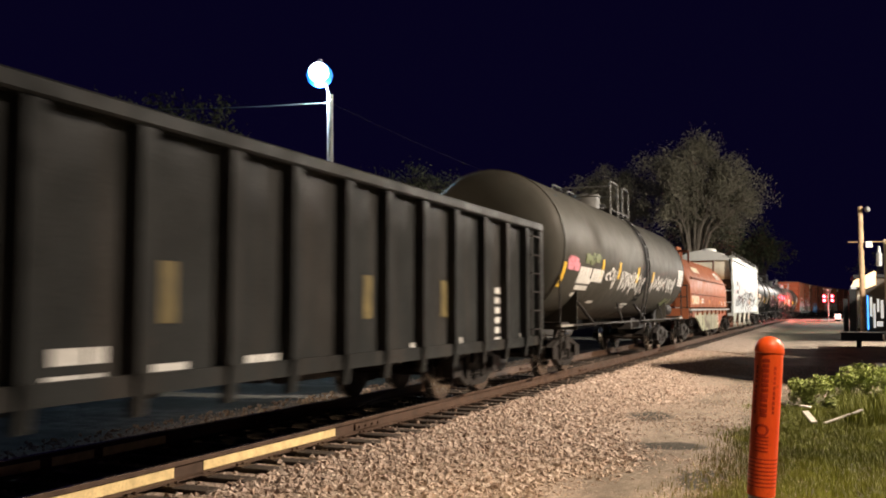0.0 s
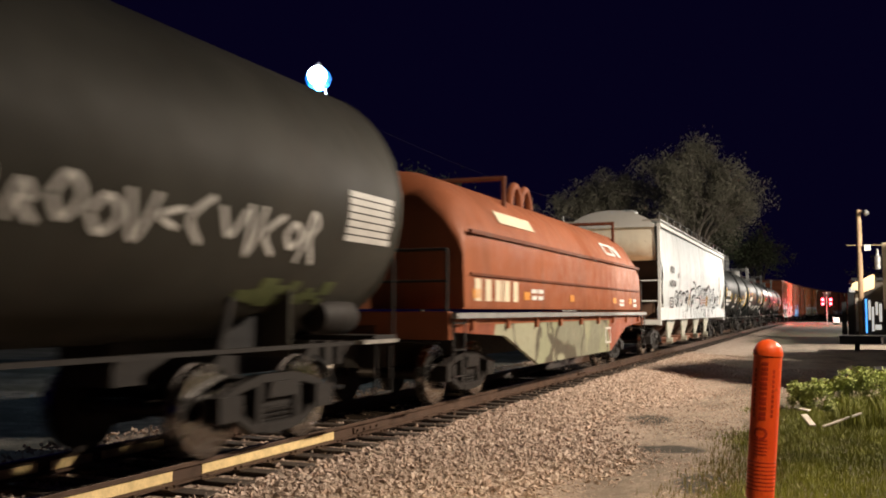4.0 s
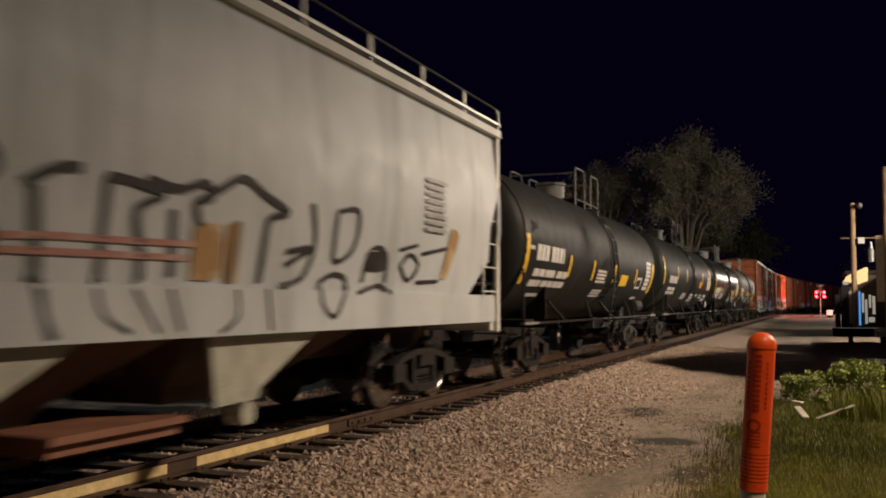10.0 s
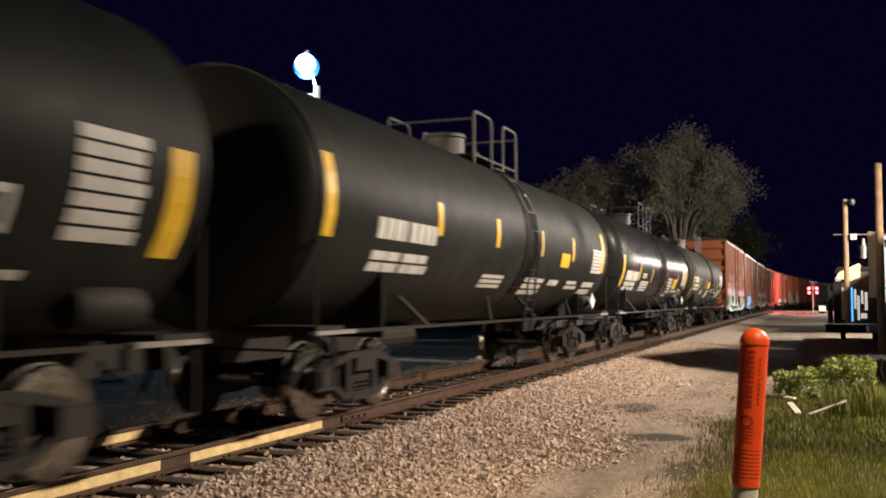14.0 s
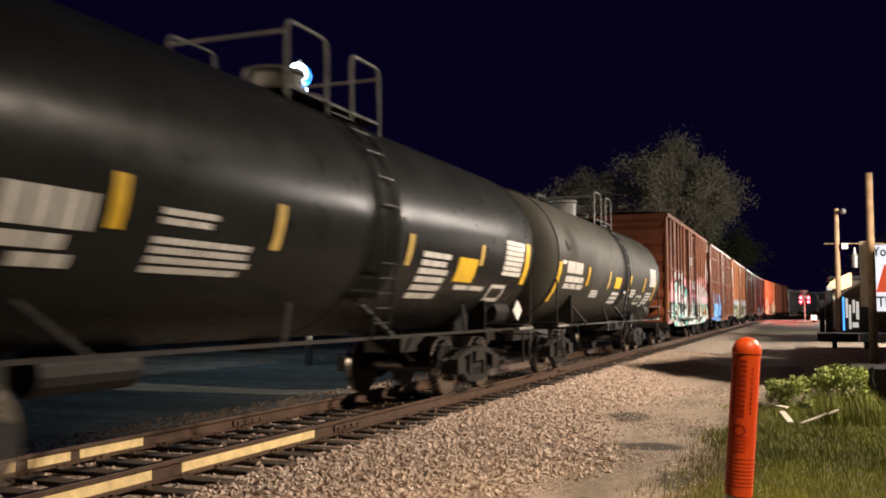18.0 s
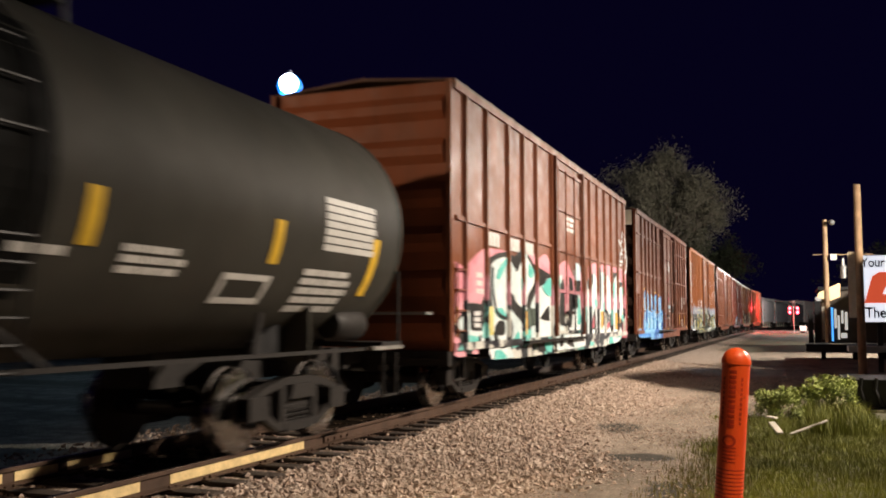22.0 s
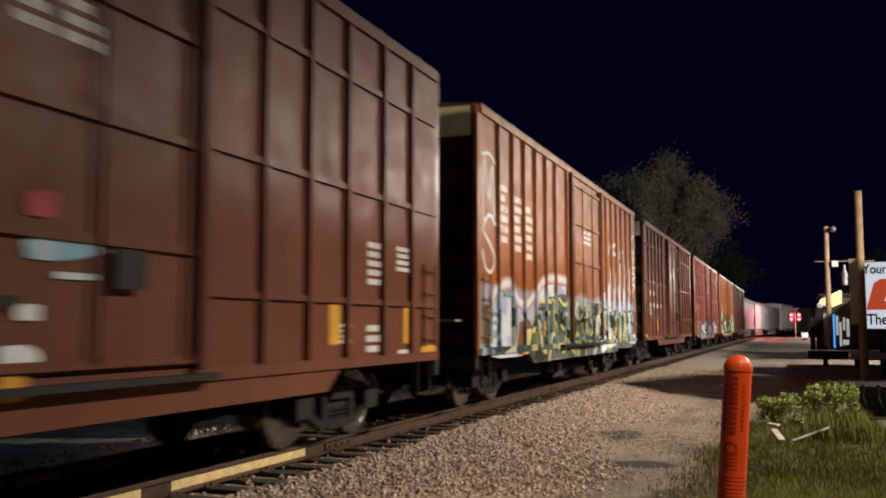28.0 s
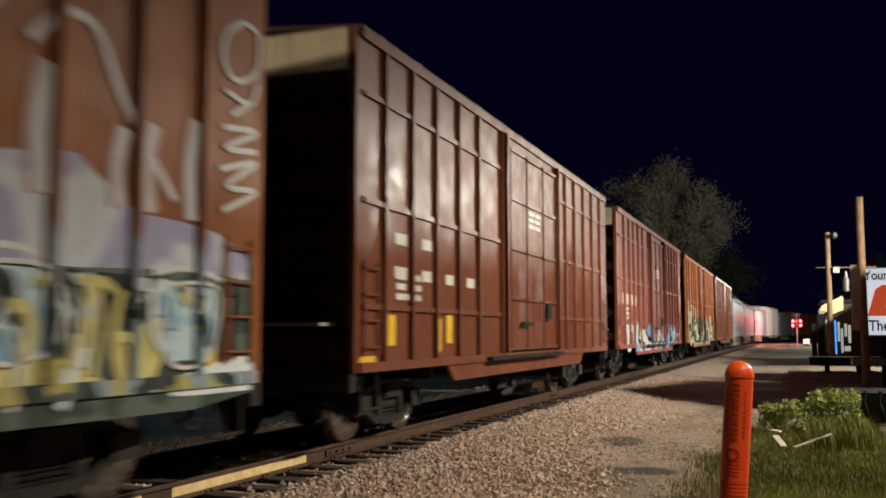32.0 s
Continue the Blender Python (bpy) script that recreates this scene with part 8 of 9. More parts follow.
for i in range(17):
    q = 2 * math.pi * i / 16
    ring = []
    for k, r in ((0.8, 0.0503), (1.2, 0.0503), (1.2, 0.0507), (0.8, 0.0507)):
        a = radians(-100 + 24 * k * math.cos(q))
        ring.append((r * math.cos(a), r * math.sin(a), 1.119 + 0.015 * k * math.sin(q)))
    rings.append(ring)
loft(bm, rings, False)
part("round_symbol", bm, INK, post)
for k in range(5):
    bm = bm_new()
    on_post(bm, -124, -70, 1.098 - 0.010 * k, 1.1015 - 0.010 * k)
    part("print_bar", bm, INK, post)
for k in range(8):
    bm = bm_new()
    turned(bm, [(1.035 - 0.011 * k, 0.0502), (1.037 - 0.011 * k, 0.0508), (1.039 - 0.011 * k, 0.0502)], "z", (0, 0, 0), 28)
    part("ring_line", bm, INK, post)
post.matrix_world = pose(-0.31, 3.40, -0.34, 0, 4.4, 0) @ Matrix.Diagonal((0.94, 0.94, 1.205, 1.0))


# ---- plants ----
LEAF = plain("grass_blade", (0.20, 0.215, 0.035), 0.6, 0.0, 0.35, 2.0, 30.0, 0.0)
LEAF_DRY = plain("dry_grass_blade", (0.22, 0.19, 0.07), 0.7, 0.0, 0.3, 2.0, 30.0, 0.0)
WEED = plain("weed_leaf", (0.30, 0.35, 0.10), 0.75, 0.0, 0.3, 3.0, 30.0, 0.0)


def blades(name, count, where, lo, hi, width, material, label, seed, lean=0.35):
    rng = np.random.default_rng(seed)
    p = where(rng, count)
    n = len(p)
    hgt = lo + (hi - lo) * rng.random(n)
    a = rng.random(n) * 2 * np.pi
    d = np.stack([np.cos(a), np.sin(a), np.zeros(n)], -1)
    side = np.stack([-np.sin(a), np.cos(a), np.zeros(n)], -1) * (width * (0.6 + 0.8 * rng.random(n)))[:, None]
    bend = (lean * hgt * (0.3 + rng.random(n)))[:, None] * d
    up = np.stack([np.zeros(n), np.zeros(n), hgt], -1)
    v = np.stack([p - side, p + side, p + 0.55 * up + 0.35 * bend - 0.7 * side, p + 0.55 * up + 0.35 * bend + 0.7 * side, p + up + bend], 1)
    f4 = np.array([(0, 1, 3, 2)])
    idx = 5 * np.arange(n)[:, None]
    faces = (idx + np.array([0, 1, 3, 2])).tolist() + (idx + np.array([2, 3, 4])).tolist()
    me = bpy.data.meshes.new(name)
    me.from_pydata(v.reshape(-1, 3).tolist(), [], faces)
    me.materials.append(material)
    return tagged(new(name, me), label, "grass", kind="stuff")


def verge(rng, count):
    y = 3.2 + 14.5 * rng.random(count * 2) ** 1.1
    x = -1.6 + 4.5 * rng.random(count * 2)
    edge = -0.42 - 0.035 * y + 0.25 * np.sin(y * 1.3) + 0.18 * rng.normal(0, 1, count * 2)
    keep = x > edge
    x, y = x[keep][:count], y[keep][:count]
    return np.stack([x, y, np.full(len(x), -0.34)], -1)


def fringe(rng, count):
    y = 5.0 + 9.0 * rng.random(count)
    x = -0.85 + 0.3 * rng.normal(0, 1, count)
    return np.stack([x, y, np.full(count, -0.36)], -1)


blades("grass_verge", 120000, verge, 0.025, 0.095, 0.0036, LEAF, "long green grass beside the lane", 1)
blades("dry_grass", 7000, fringe, 0.03, 0.10, 0.004, LEAF_DRY, "short dry grass at the lane's edge", 2)


def tufts(rng, count):
    y = 15.2 + 3.8 * rng.random(count)
    x = 0.15 + 1.1 * rng.random(count)
    return np.stack([x, y, np.full(count, -0.36)], -1)


blades("weed_tufts", 4200, tufts, 0.10, 0.36, 0.006, LEAF, "tall thin green grass round the boards", 7)


def leaf_clump(bm, centre, size, count, rnd, leaf=0.06, squash=0.8):
    for _ in range(count):
        d = Vector((rnd.gauss(0, 1), rnd.gauss(0, 1), rnd.gauss(0, squash))).normalized() * size * rnd.uniform(0.45, 1.0)
        p = Vector(centre) + d
        n = Vector((rnd.gauss(0, 1), rnd.gauss(0, 1), rnd.gauss(0.6, 1))).normalized()
        u = n.orthogonal().normalized()
        w = n.cross(u)
        l = leaf * rnd.uniform(0.6, 1.4)
        bm.faces.new([bm.verts.new(p + u * l), bm.verts.new(p + w * l * 0.45), bm.verts.new(p - u * l), bm.verts.new(p - w * l * 0.45)])


rnd = random.Random(12)
for bx, by, br, bz in ((-0.34, 18.0, 0.30, -0.14), (-0.10, 17.6, 0.28, -0.12), (-0.52, 18.5, 0.22, -0.20), (0.55, 19.2, 0.36, 0.02), (0.82, 18.8, 0.30, 0.06), (0.22, 18.6, 0.26, -0.10)):
    bush = thing("weed_bush", "leafy bright green weeds at the lane's edge", "weeds", "weed bushes")
    bm = bm_new()
    for k in range(9):
        c = (bx + rnd.uniform(-br, br) * 0.8, by + rnd.uniform(-br, br) * 0.8, bz + rnd.uniform(-0.15, 0.25))
        leaf_clump(bm, c, br * 0.5, 130, rnd, 0.030)
    part("leaves", bm, WEED, bush)
    for k in range(8):
        bm = bm_new()
        rod(bm, (bx + rnd.uniform(-0.2, 0.2), by + rnd.uniform(-0.2, 0.2), -0.38), (bx + rnd.uniform(-br, br), by + rnd.uniform(-br, br), bz + 0.2), 0.008, 5, 0.003)
        part("stem", bm, WEED, bush)

# broken pale boards in the weeds
BOARD = plain("bleached_board", (0.55, 0.50, 0.42), 0.7, 0.0, 0.2, 5.0, 40.0, 0.3)
for (x, y, z, rz, rx, ln, wd) in ((-0.27, 14.95, -0.20, 18, 16, 0.42, 0.05), (0.20, 15.2, -0.20, -50, 14, 0.72, 0.022), (-0.36, 16.5, -0.20, 70, 5, 0.17, 0.07)):
    bm = bm_new()
    quad_box(bm, -wd, wd, -ln / 2, ln / 2, -0.012, 0.012)
    b = solid("broken_board", bm, BOARD, "bleached broken board lying in the weeds", "board", bevel=0.004)
    b.matrix_world = pose(x, y, z, rx, 0, rz)


# ---- trees ----
BARK = plain("tree_bark", (0.24, 0.21, 0.17), 0.85, 0.0, 0.3, 2.0, 20.0, 0.5)
BARK_DARK = plain("dark_tree_bark", (0.06, 0.05, 0.04), 0.85, 0.0, 0.3, 2.0, 20.0, 0.5)
FOLIAGE = plain("spring_foliage", (0.19, 0.18, 0.13), 0.7, 0.0, 0.3, 0.6, 10.0, 0.0)
FOLIAGE_B = plain("dark_foliage", (0.05, 0.06, 0.03), 0.7, 0.0, 0.3, 0.6, 10.0, 0.0)


def tree(label, x, y, height, radius, seed, leaves=9000, leaf=0.12, foliage=None, low=0.3, domes=1):
    """A spreading tree: trunk, limbs that reach into a domed crown, twigs, and small thin leaves in uneven clumps."""
    rnd = random.Random(seed)
    t = thing("tree", label, "tree", "trees behind the track")
    t.location = (x, y, -0.35)
    bm = bm_new()
    fork = Vector((0, 0, height * low * 0.75))
    rod(bm, (0, 0, 0), fork, radius * 0.055, 10, radius * 0.042)
    tips = []
    mid = height * (low + (1 - low) * 0.42)
    for i in range(15):
        a, e = rnd.uniform(0, 6.283), rnd.uniform(0.15, 1.5)
        d = Vector((math.cos(a) * math.cos(e) * radius, math.sin(a) * math.cos(e) * radius, math.sin(e) * (height - mid)))
        knee = fork.lerp(Vector((0, 0, mid)) + d * 0.35, 0.75)
        top = Vector((0, 0, mid)) + d * rnd.uniform(0.55, 0.7)
        rod(bm, fork, knee, radius * 0.022, 7, radius * 0.015)
        rod(bm, knee, top, radius * 0.015, 6, radius * 0.009)
        for k in range(7):
            q = top + Vector((rnd.gauss(0, 0.2), rnd.gauss(0, 0.2), rnd.gauss(0.06, 0.16))) * radius
            st = knee.lerp(top, rnd.uniform(0.2, 1.0))
            rod(bm, st, q, radius * 0.007, 5, radius * 0.003)
            for m in range(6):
                w = q + Vector((rnd.gauss(0, 0.11), rnd.gauss(0, 0.11), rnd.gauss(0.05, 0.1))) * radius
                rod(bm, st.lerp(q, rnd.uniform(0.4, 1.0)), w, radius * 0.0032, 4, radius * 0.0012)
                tips.append(w)
    part("trunk", bm, BARK if foliage is None else BARK_DARK, t, "bare grey trunk, limbs and twigs")
    rng = np.random.default_rng(seed)
    base = np.array([tuple(p) for p in tips])
    weight = rng.random(len(base)) ** 1.5
    pick = base[rng.choice(len(base), leaves, p=weight / weight.sum())]
    c = pick + rng.normal(0, radius * 0.06, (leaves, 3))
    u = rng.normal(0, 1, (leaves, 3))
    u /= np.linalg.norm(u, axis=1)[:, None]
    w = np.cross(u, rng.normal(0, 1, (leaves, 3)))
    w /= np.linalg.norm(w, axis=1)[:, None]
    l = (leaf * (0.5 + rng.random(leaves)))[:, None]
    v = np.stack([c - u * l, c + w * l * 0.5, c + u * l, c - w * l * 0.5], 1)
    me = bpy.data.meshes.new("crown")
    me.from_pydata(v.reshape(-1, 3).tolist(), [], (4 * np.arange(leaves)[:, None] + np.arange(4)).tolist())
    me.materials.append(foliage or FOLIAGE)
    part("crown", me, foliage or FOLIAGE, t, "thin young leaves")
    return t


tree("large spreading tree with thin spring leaves", -12.0, 93.0, 17.3, 7.4, 4, 46000, 0.10)
tree("broad spreading tree with thin leaves", -20.6, 95.0, 16.4, 5.6, 9, 26000, 0.10)
tree("dark tree further down the line", -10.5, 172.0, 15.0, 7.0, 11, 7000, 0.2, FOLIAGE_B)
tree("dark tree further down the line", -17.0, 150.0, 17.0, 7.0, 12, 7000, 0.2, FOLIAGE_B)
tree("dark tree behind the track", -33.0, 75.0, 13.2, 6.0, 13, 8000, 0.12, FOLIAGE_B)
tree("dark tree behind the track", -41.0, 72.0, 12.0, 6.0, 14, 6000, 0.12, FOLIAGE_B)
tree("dark tree top over the cars", -44.0, 55.0, 15.4, 6.5, 15, 22000, 0.14, FOLIAGE_B)
tree("dark tree behind the crossing", 14.0, 185.0, 13.0, 8.0, 16, 5000, 0.2, FOLIAGE_B)


# ---- yard light on its pole ----
# pole wood with the lamp's pale light put into its colour
LAMPLIT_POLE = plain("lamplit_pole_wood", (0.55, 0.54, 0.50), 0.8, 0.0, 0.2, 3.0, 30.0, 0.3)
YARD_HALO = glow("blue_halo_glow", (0.02, 0.26, 1.0), 1.1)
BULB_GLOW = glow("white_hot_bulb", (0.85, 0.97, 1.0), 30.0)
yard = thing("yard_light", "tall pole with a glaring blue-white lamp and wires", "street lamp")
bm = bm_new()
rod(bm, (-14.72, 26.0, -0.35), (-14.76, 26.0, 8.35), 0.13, 12, 0.10)
part("pole", bm, LAMPLIT_POLE, yard, "wooden pole, its colour paled for the lamp light on it")
bm = bm_new()
pipe(bm, [(-14.76, 26.0, 8.2), (-14.9, 25.95, 8.75), (-15.02, 25.9, 8.95)], 0.04)
part("arm", bm, GALV, yard)
# glowing ball behind the bulb, added as the blue rim of its halo
bm = bm_new()
turned(bm, [(8.62, 0.08), (8.68, 0.24), (8.80, 0.37), (9.0, 0.43), (9.18, 0.38), (9.32, 0.25), (9.42, 0.08)], "z", (-15.1, 25.9, 0), 24)
part("halo_ball", bm, YARD_HALO, yard, "blue glowing ball that stands in for the lamp's halo", True)
bm = bm_new()
turned(bm, [(9.42, 0.09), (9.52, 0.09), (9.55, 0.03)], "z", (-15.1, 25.9, 0), 12)
part("lamp_cap", bm, GALV, yard)
bm = bm_new()
turned(bm, [(8.60, 0.02), (8.65, 0.16), (8.76, 0.27), (8.92, 0.32), (9.08, 0.27), (9.19, 0.16), (9.24, 0.02)], "z", (-14.88, 25.45, 0.06), 20)
part("bulb", bm, BULB_GLOW, yard, "white-hot bulb", True)
for k, (x1, y1, z1) in enumerate(((-40.0, 24.0, 11.0), (-14.0, 70.0, 9.0))):
    bm = bm_new()
    pts = []
    for i in range(13):
        f = i / 12
        pts.append((-14.76 + (x1 + 14.76) * f, 26.0 + (y1 - 26.0) * f, 8.1 + (z1 - 8.1) * f - 1.4 * 4 * f * (1 - f) * 0.5))
    pipe(bm, pts, 0.006 if k else 0.018, 4)
    part("wire", bm, GALV if k == 0 else BLACK, yard)


# ---- right-hand side: poles, sign, shop, junk, unseen shadow blocks ----
def wood_pole(label, x, y, z0, z1, r):
    p = thing("utility_pole", label, "pole", "wooden poles")
    bm = bm_new()
    rod(bm, (x, y, z0), (x, y, z1), r, 14, r * 0.82)
    part("shaft", bm, WOOD, p, "", True)
    return p


wood_pole("slim weathered wooden pole by the sign", 2.04, 31.9, -0.4, 5.72, 0.13)
far = wood_pole("weathered wooden pole with flood lights", 2.0, 60.0, -0.4, 7.45, 0.17)
bm = bm_new()
pipe(bm, [(2.0, 60.0, 7.3), (2.25, 59.9, 7.35)], 0.03)
turned(bm, [(-0.28, 0.06), (-0.16, 0.16), (0.1, 0.18)], "y", (2.38, 59.75, 7.25), 14)
part("flood_light", bm, GALV, far, "grey flood light, unlit", True)
bm = bm_new()
pipe(bm, [(1.3, 60.0, 5.35), (4.6, 60.0, 5.3)], 0.03)
part("cross_arm", bm, WOOD, far)
bm = bm_new()
quad_box(bm, 2.25, 2.6, 59.7, 59.95, 5.0, 5.35)
part("meter_box", bm, WHITE, far)
bm = bm_new()
turned(bm, [(3.9, 0.16), (4.6, 0.18), (4.7, 0.1), (5.1, 0.05)], "z", (2.95, 60.0, 0), 14)
part("transformer", bm, GALV, far, "grey can transformer")

SIGN_WHITE = glow("lit_sign_face", (0.92, 0.93, 1.0), 0.9)
SIGN_RED = glow("lit_sign_red", (0.75, 0.10, 0.04), 0.75)
SIGN_INK = plain("sign_lettering", (0.03, 0.03, 0.035), 0.5, 0.0, 0.1, 5.0, 40.0, 0.0)
sign = thing("illuminated_sign", "white lit sign with red emblem beside the lane", "sign")
sx, sy = 2.25, 34.0
bm = bm_new()
quad_box(bm, sx, sx + 6.0, sy, sy + 0.35, 1.33, 3.6)
part("cabinet", bm, GALV, sign)
bm = bm_new()
quad_box(bm, sx + 0.03, sx + 5.97, sy - 0.02, sy - 0.004, 1.36, 3.57)
part("face", bm, SIGN_WHITE, sign, "white glowing face")
bm = bm_new()
prism(bm, [(sx + 0.04, 1.98), (sx + 0.30, 2.88), (sx + 0.52, 3.02), (sx + 0.95, 3.02), (sx + 0.60, 2.28), (sx + 2.6, 2.28), (sx + 2.6, 1.98)], sy - 0.03, sy - 0.024, "y")
part("red_emblem", bm, SIGN_RED, sign, "plain red emblem shape")


def lettering(words, x, y, z, size, parent, material, name="lettering", narrow=0.8):
    cu = bpy.data.curves.new(name, "FONT")
    cu.body, cu.size, cu.extrude, cu.offset = words, size, 0.002, 0.011
    tmp = bpy.data.objects.new(name, cu)
    scene.collection.objects.link(tmp)
    bpy.context.view_layer.update()
    me = bpy.data.meshes.new_from_object(tmp.evaluated_get(bpy.context.evaluated_depsgraph_get()))
    bpy.data.objects.remove(tmp)
    me.transform(Matrix.Diagonal((narrow, 1.0, 1.0, 1.0)))
    me.materials.clear()
    me.materials.append(material)
    ob = new(name, me)
    ob.parent = parent
    ob.matrix_local = pose(x, y, z, 90, 0, 0)
    return ob


lettering("Your P", sx - 0.02, sy - 0.028, 3.2, 0.44, sign, SIGN_INK)
lettering("The", sx + 0.06, sy - 0.028, 1.5, 0.5, sign, SIGN_INK)
bm = bm_new()
quad_box(bm, sx - 0.42, sx - 0.02, sy + 0.1, sy + 0.3, 1.5, 3.72)
part("side_panel", bm, CREAM, sign, "beige upright panel")
for xx in (sx + 0.5, sx + 3.0, sx + 5.5):
    bm = bm_new()
    quad_box(bm, xx - 0.08, xx + 0.08, sy + 0.1, sy + 0.26, -0.4, 1.33)
    part("leg", bm, STEEL, sign)
bm = bm_new()
quad_box(bm, sx - 0.5, sx + 6.0, sy - 0.4, sy + 0.9, 0.35, 0.55)
part("base_beam", bm, GALV, sign)

# small shop with a lit awning and a blue-lit door
SHOP = plain("dark_painted_boards", (0.07, 0.06, 0.05), 0.8, 0.0, 0.15, 1.5, 30.0, 0.2)
AWNING = glow("lit_yellow_awning", (0.92, 0.66, 0.34), 0.5)
BLUE_GLOW = glow("blue_neon_panel", (0.10, 0.42, 1.0), 1.6)
LIT_ROOM = glow("lit_window", (0.95, 0.90, 0.80), 0.6)
shop = thing("roadside_shop", "small dark shop with lit yellow canopy and blue door light", "shop")
bm = bm_new()
quad_box(bm, 1.75, 9.0, 63.0, 70.0, -0.4, 3.3)
part("wall", bm, SHOP, shop, "dark painted boards")
bm = bm_new()
prism(bm, [(1.5, 2.85), (1.62, 3.12), (2.75, 3.68), (2.85, 3.6), (2.82, 2.85), (2.3, 2.62), (1.75, 2.75)], 61.9, 62.99, "y")
part("canopy", bm, AWNING, shop, "sloping yellow canopy, lit")
bm = bm_new()
quad_box(bm, 1.6, 9.2, 62.8, 70.2, 3.31, 3.5)
part("roof", bm, BLACK, shop)
for a, b in ((2.17, 2.26), (2.33, 2.42)):
    bm = bm_new()
    quad_box(bm, a, b, 62.9, 62.99, 0.1, 2.2)
    part("blue_light_panel", bm, BLUE_GLOW, shop, "blue glowing upright strip")
bm = bm_new()
quad_box(bm, 1.78, 2.12, 62.95, 62.995, 0.2, 2.5)
part("beige_panel", bm, BOARD, shop, "pale weathered boards")
for k, (a, b, c, d) in enumerate(((2.5, 2.62, 0.9, 2.1), (2.68, 2.8, 0.2, 1.7), (2.9, 3.02, 1.2, 2.0), (2.86, 3.2, 0.3, 0.6), (3.1, 3.25, 0.8, 1.9))):
    bm = bm_new()
    quad_box(bm, a, b, 62.93, 62.99, c, d)
    part("window", bm, LIT_ROOM, shop, "lit shop window")
bm = bm_new()
turned(bm, [(62.5, 0.12), (62.7, 0.18), (62.9, 0.18)], "y", (1.6, 0, 2.75), 12)
part("wall_lamp", bm, LIT_ROOM, shop)
for x0, x1, z1 in ((0.95, 1.25, 2.0), (1.3, 1.7, 2.6)):
    bm = bm_new()
    quad_box(bm, x0, x1, 62.0, 62.4, -0.38, z1)
    solid("vending_cabinet", bm, BLACK, "tall dark steel cabinet beside the shop", "cabinet", "dark cabinets", bevel=0.03)

# dark flat-bed trailer and low dumpster
JUNK = plain("dull_black_steel", (0.025, 0.025, 0.027), 0.45, 0.2, 0.3, 4.0, 40.0)
box = thing("flat_trailer", "dark low flatbed trailer parked beside the lane", "trailer")
bm = bm_new()
quad_box(bm, 0.57, 4.2, 44.5, 47.0, 0.0, 0.34)
part("bed", bm, JUNK, box)
for x in (1.3, 2.6, 3.8):
    bm = bm_new()
    turned(bm, [(x - 0.1, 0.2), (x - 0.1, 0.36), (x + 0.1, 0.36), (x + 0.1, 0.2)], "x", (0, 45.2, 0.0), 18)
    part("wheel", bm, BLACK, box)
trough = thing("black_trough", "black plastic trough with pipes on a wooden skid", "trough")
bm = bm_new()
rings = [[(1.0 - k, 19.6 - k, z), (3.4 + k, 19.6 - k, z), (3.4 + k, 21.2 + k, z), (1.0 - k, 21.2 + k, z)] for z, k in ((-0.26, 0.0), (0.28, 0.10))]
loft(bm, rings)
part("tub", bm, JUNK, trough)
for k in range(4):
    bm = bm_new()
    pipe(bm, [(1.0 + 0.28 * k, 19.52, -0.22), (0.92 + 0.26 * k, 19.45, 0.1), (0.95 + 0.26 * k, 19.42, 0.32)], 0.035)
    part("pipe", bm, JUNK, trough)
bm = bm_new()
quad_box(bm, 0.85, 3.5, 19.4, 21.3, -0.36, -0.28)
part("skid", bm, BOARD, trough)

# low dark hedge and fence that close the yard
hedge = thing("hedge", "dark low bushes behind the lane", "bushes")
rnd = random.Random(6)
bm = bm_new()
for k in range(46):
    leaf_clump(bm, (3.2 + rnd.uniform(0, 9), 75 + rnd.uniform(0, 35), rnd.uniform(0.2, 1.8)), rnd.uniform(0.6, 1.2), 60, rnd, 0.2)
part("leaves", bm, FOLIAGE_B, hedge)

# unseen block, added so that street_light leaves a dark wedge on the lane
shed = thing("shadow_block", "unseen tall block added to cast the shadow on the lane", "shed")
bm = bm_new()
prism(bm, [(4.6, 23.75), (6.35, 22.05), (9.3, 22.6), (9.0, 28.2), (5.4, 27.5)], -0.4, 6.9, "z")
part("wall", bm, SHOP, shed)
bm = bm_new()
prism(bm, [(4.55, 23.75), (6.35, 21.95), (9.4, 22.5), (9.1, 28.3), (5.35, 27.6)], 6.904, 7.0, "z")
part("roof", bm, BLACK, shed)

# more unseen blocks, added to shade the lane from the street lights
for y0, y1, top in ((29.5, 37.9, 6.4), (38.0, 44.6, 5.5), (44.7, 46.6, 4.6), (52.2, 61.0, 4.45)):
    row = thing("shadow_block", "unseen long block added to keep lamp light off the lane", "shed", "storage sheds")
    bm = bm_new()
    quad_box(bm, 5.2 + 0.02 * (y0 - 29.5), 8.6, y0, y1, -0.4, top)
    part("wall", bm, SHOP, row)
    bm = bm_new()
    quad_box(bm, 5.1 + 0.02 * (y0 - 29.5), 8.7, y0 - 0.04, y1 + 0.04, top + 0.004, top + 0.11)
    part("roof", bm, BLACK, row)

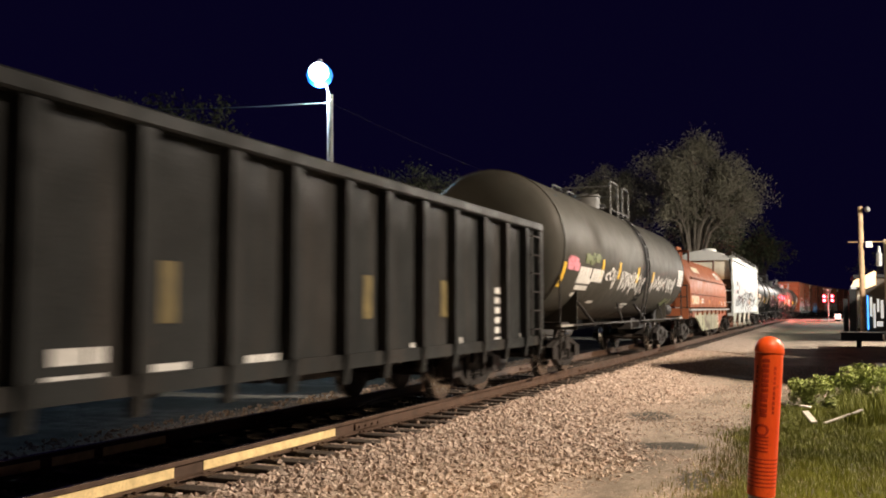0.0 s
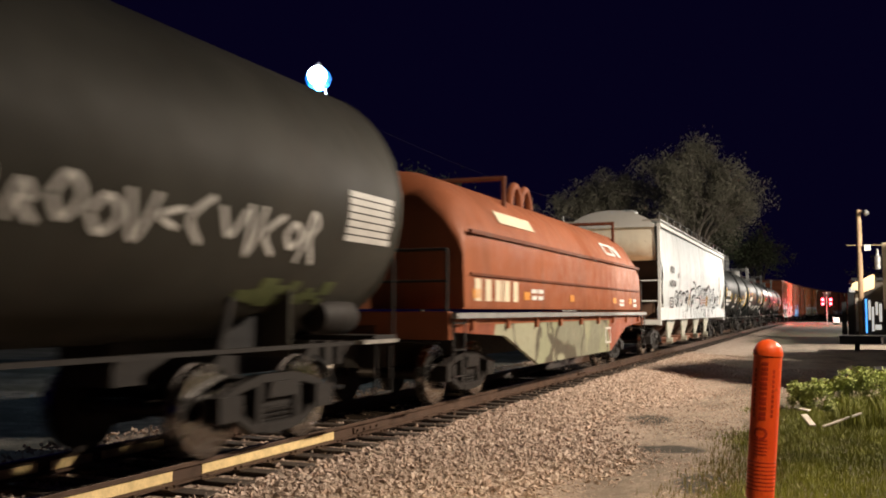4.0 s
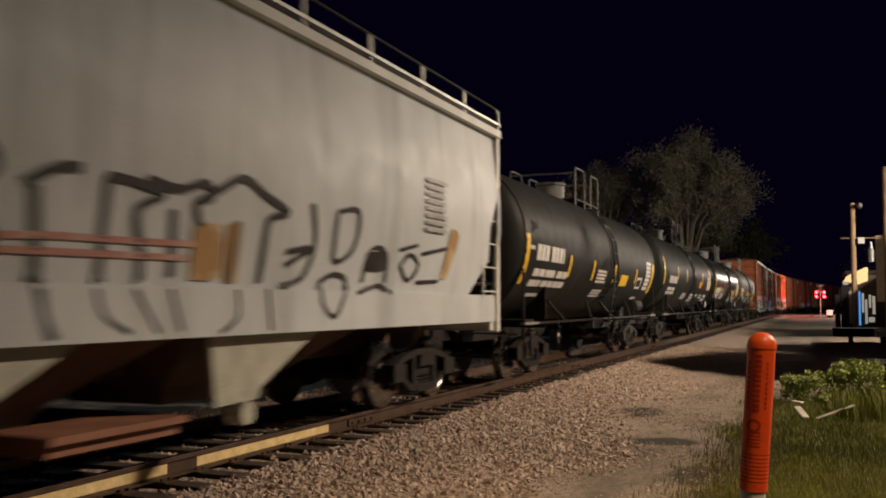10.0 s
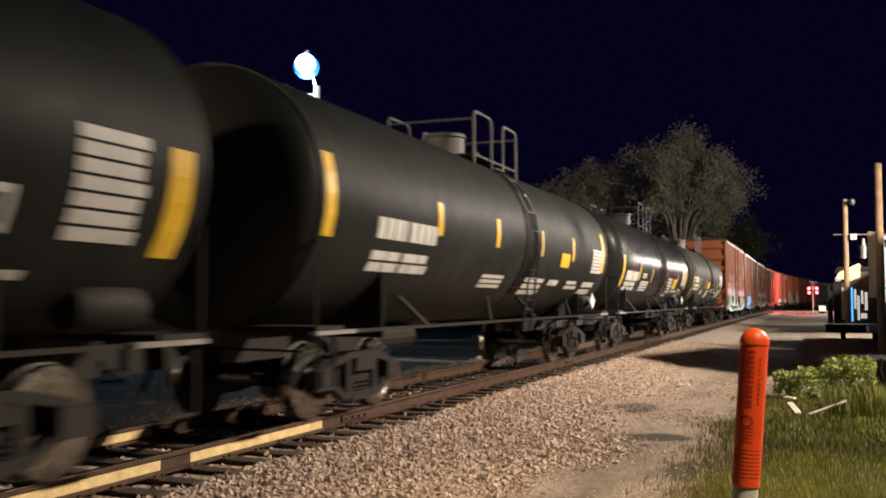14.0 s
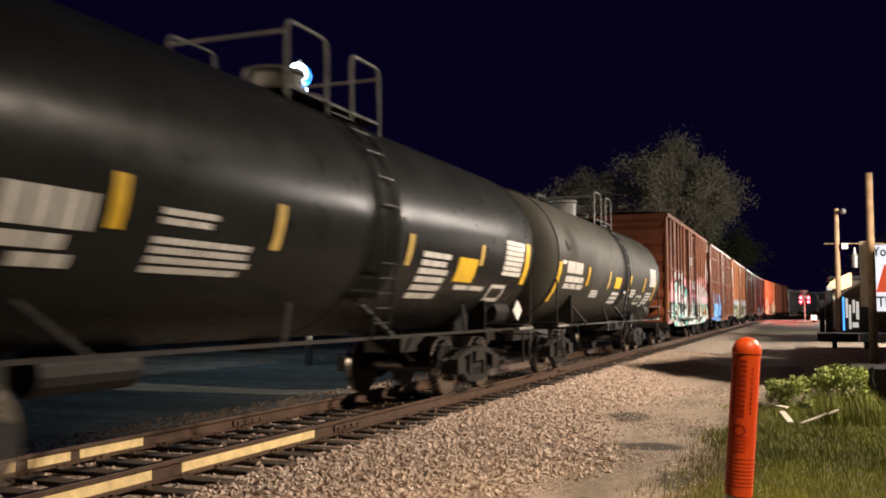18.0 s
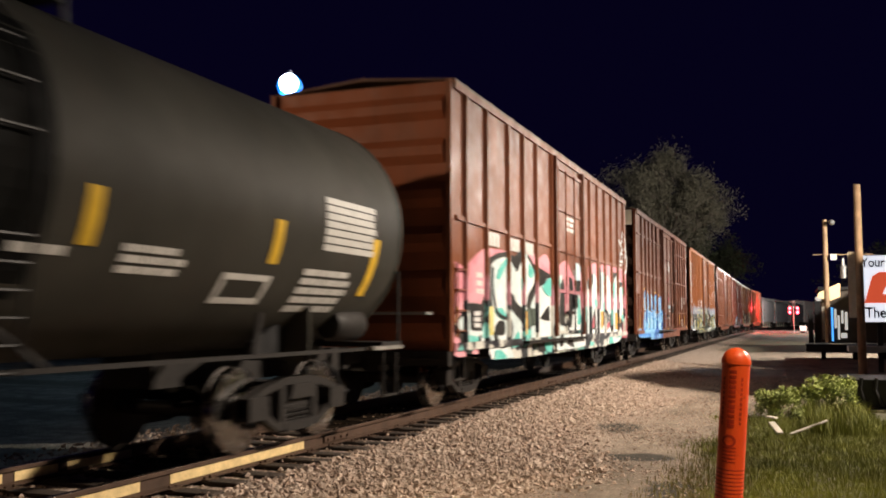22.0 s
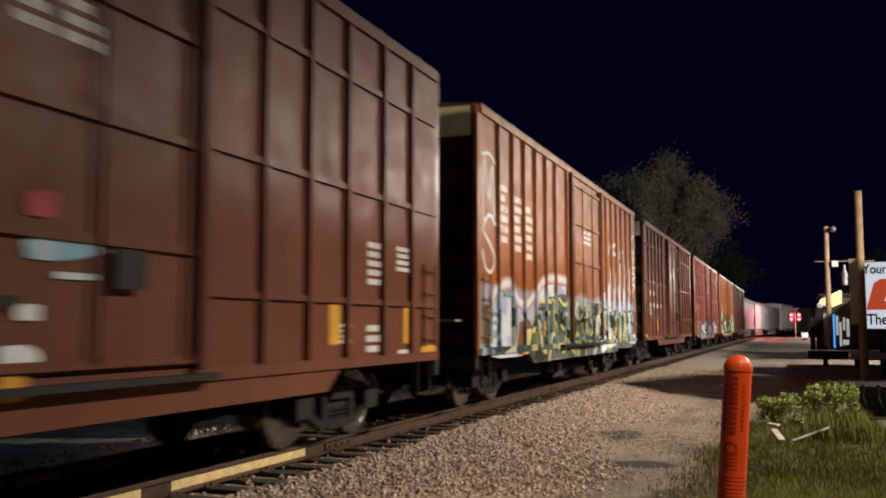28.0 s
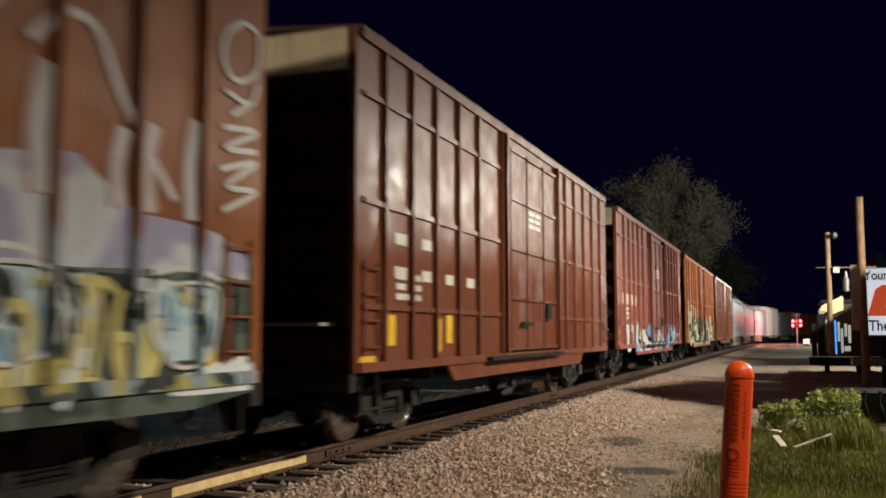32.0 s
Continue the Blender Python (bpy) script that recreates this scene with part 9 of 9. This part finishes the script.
# ---- crossing: road, signal, lit ground ----
bm = bm_new()
quad_box(bm, -40.0, 40.0, 131.0, 137.5, -0.31, -0.03)
solid("road", bm, plain("worn_asphalt", (0.16, 0.15, 0.14), 0.8, 0.0, 0.2, 1.0, 20.0, 0.2), "asphalt road over the level crossing", "road", kind="structure")
RED_GLOW = glow("red_signal_lens", (1.0, 0.02, 0.03), 60.0)
sig = thing("crossing_signal", "level crossing signal with glowing red lights", "crossing signal")
bm = bm_new()
rod(bm, (0.25, 130.0, -0.35), (0.25, 130.0, 3.9), 0.07, 12)
part("mast", bm, GALV, sig)
bm = bm_new()
quad_box(bm, -0.35, 0.85, 129.9, 129.98, 2.35, 2.43)
part("light_arm", bm, BLACK, sig)
for x, z in ((-0.22, 2.4), (0.72, 2.95), (0.72, 2.4), (-0.22, 2.95)):
    hood = bm_new()
    turned(hood, [(129.72, 0.19), (129.86, 0.24), (129.9, 0.05)], "y", (x, 0, z), 18)
    hd = part("light_head", hood, BLACK, sig)
    bm = bm_new()
    turned(bm, [(129.66, 0.02), (129.68, 0.15), (129.72, 0.17)], "y", (x, 0, z), 18)
    part("lens", bm, RED_GLOW, hd, "red glowing lens")
bm = bm_new()
for a in (45, -45):
    c, q = math.cos(radians(a)), math.sin(radians(a))
    prism(bm, [(0.25 + c * 0.6 - q * 0.1, 3.5 + q * 0.6 + c * 0.1), (0.25 + c * 0.6 + q * 0.1, 3.5 + q * 0.6 - c * 0.1),
               (0.25 - c * 0.6 + q * 0.1, 3.5 - q * 0.6 - c * 0.1), (0.25 - c * 0.6 - q * 0.1, 3.5 - q * 0.6 + c * 0.1)], 129.88 + a * 0.0002, 129.9 + a * 0.0002, "y")
part("crossbuck", bm, STEEL, sig, "dull backs of the crossed boards")
bm = bm_new()
quad_box(bm, 0.95, 1.75, 131.0, 131.8, -0.35, 0.65)
solid("signal_cabinet", bm, FAR_WHITE, "pale steel equipment cabinet by the crossing", "cabinet", bevel=0.03)


# ---- what moves ----
def motions():
    """The train rolls by along the track, its wheels turning on the rails."""
    times = [i * 1.0 for i in range(33)]
    for car, middle in FLEET:
        rows = []
        for t in times:
            x, y, a = on_track(middle - travelled(t))
            rows.append((t, pose(x, y, 0, 0, 0, a)))
        walk(car, rows)
    for wheel, wy in WHEELS:
        walk(wheel, [(i * 0.1, pose(0, wy, 0.457, math.degrees(travelled(i * 0.1) / 0.457), 0, 0)) for i in range(321)])


motions()
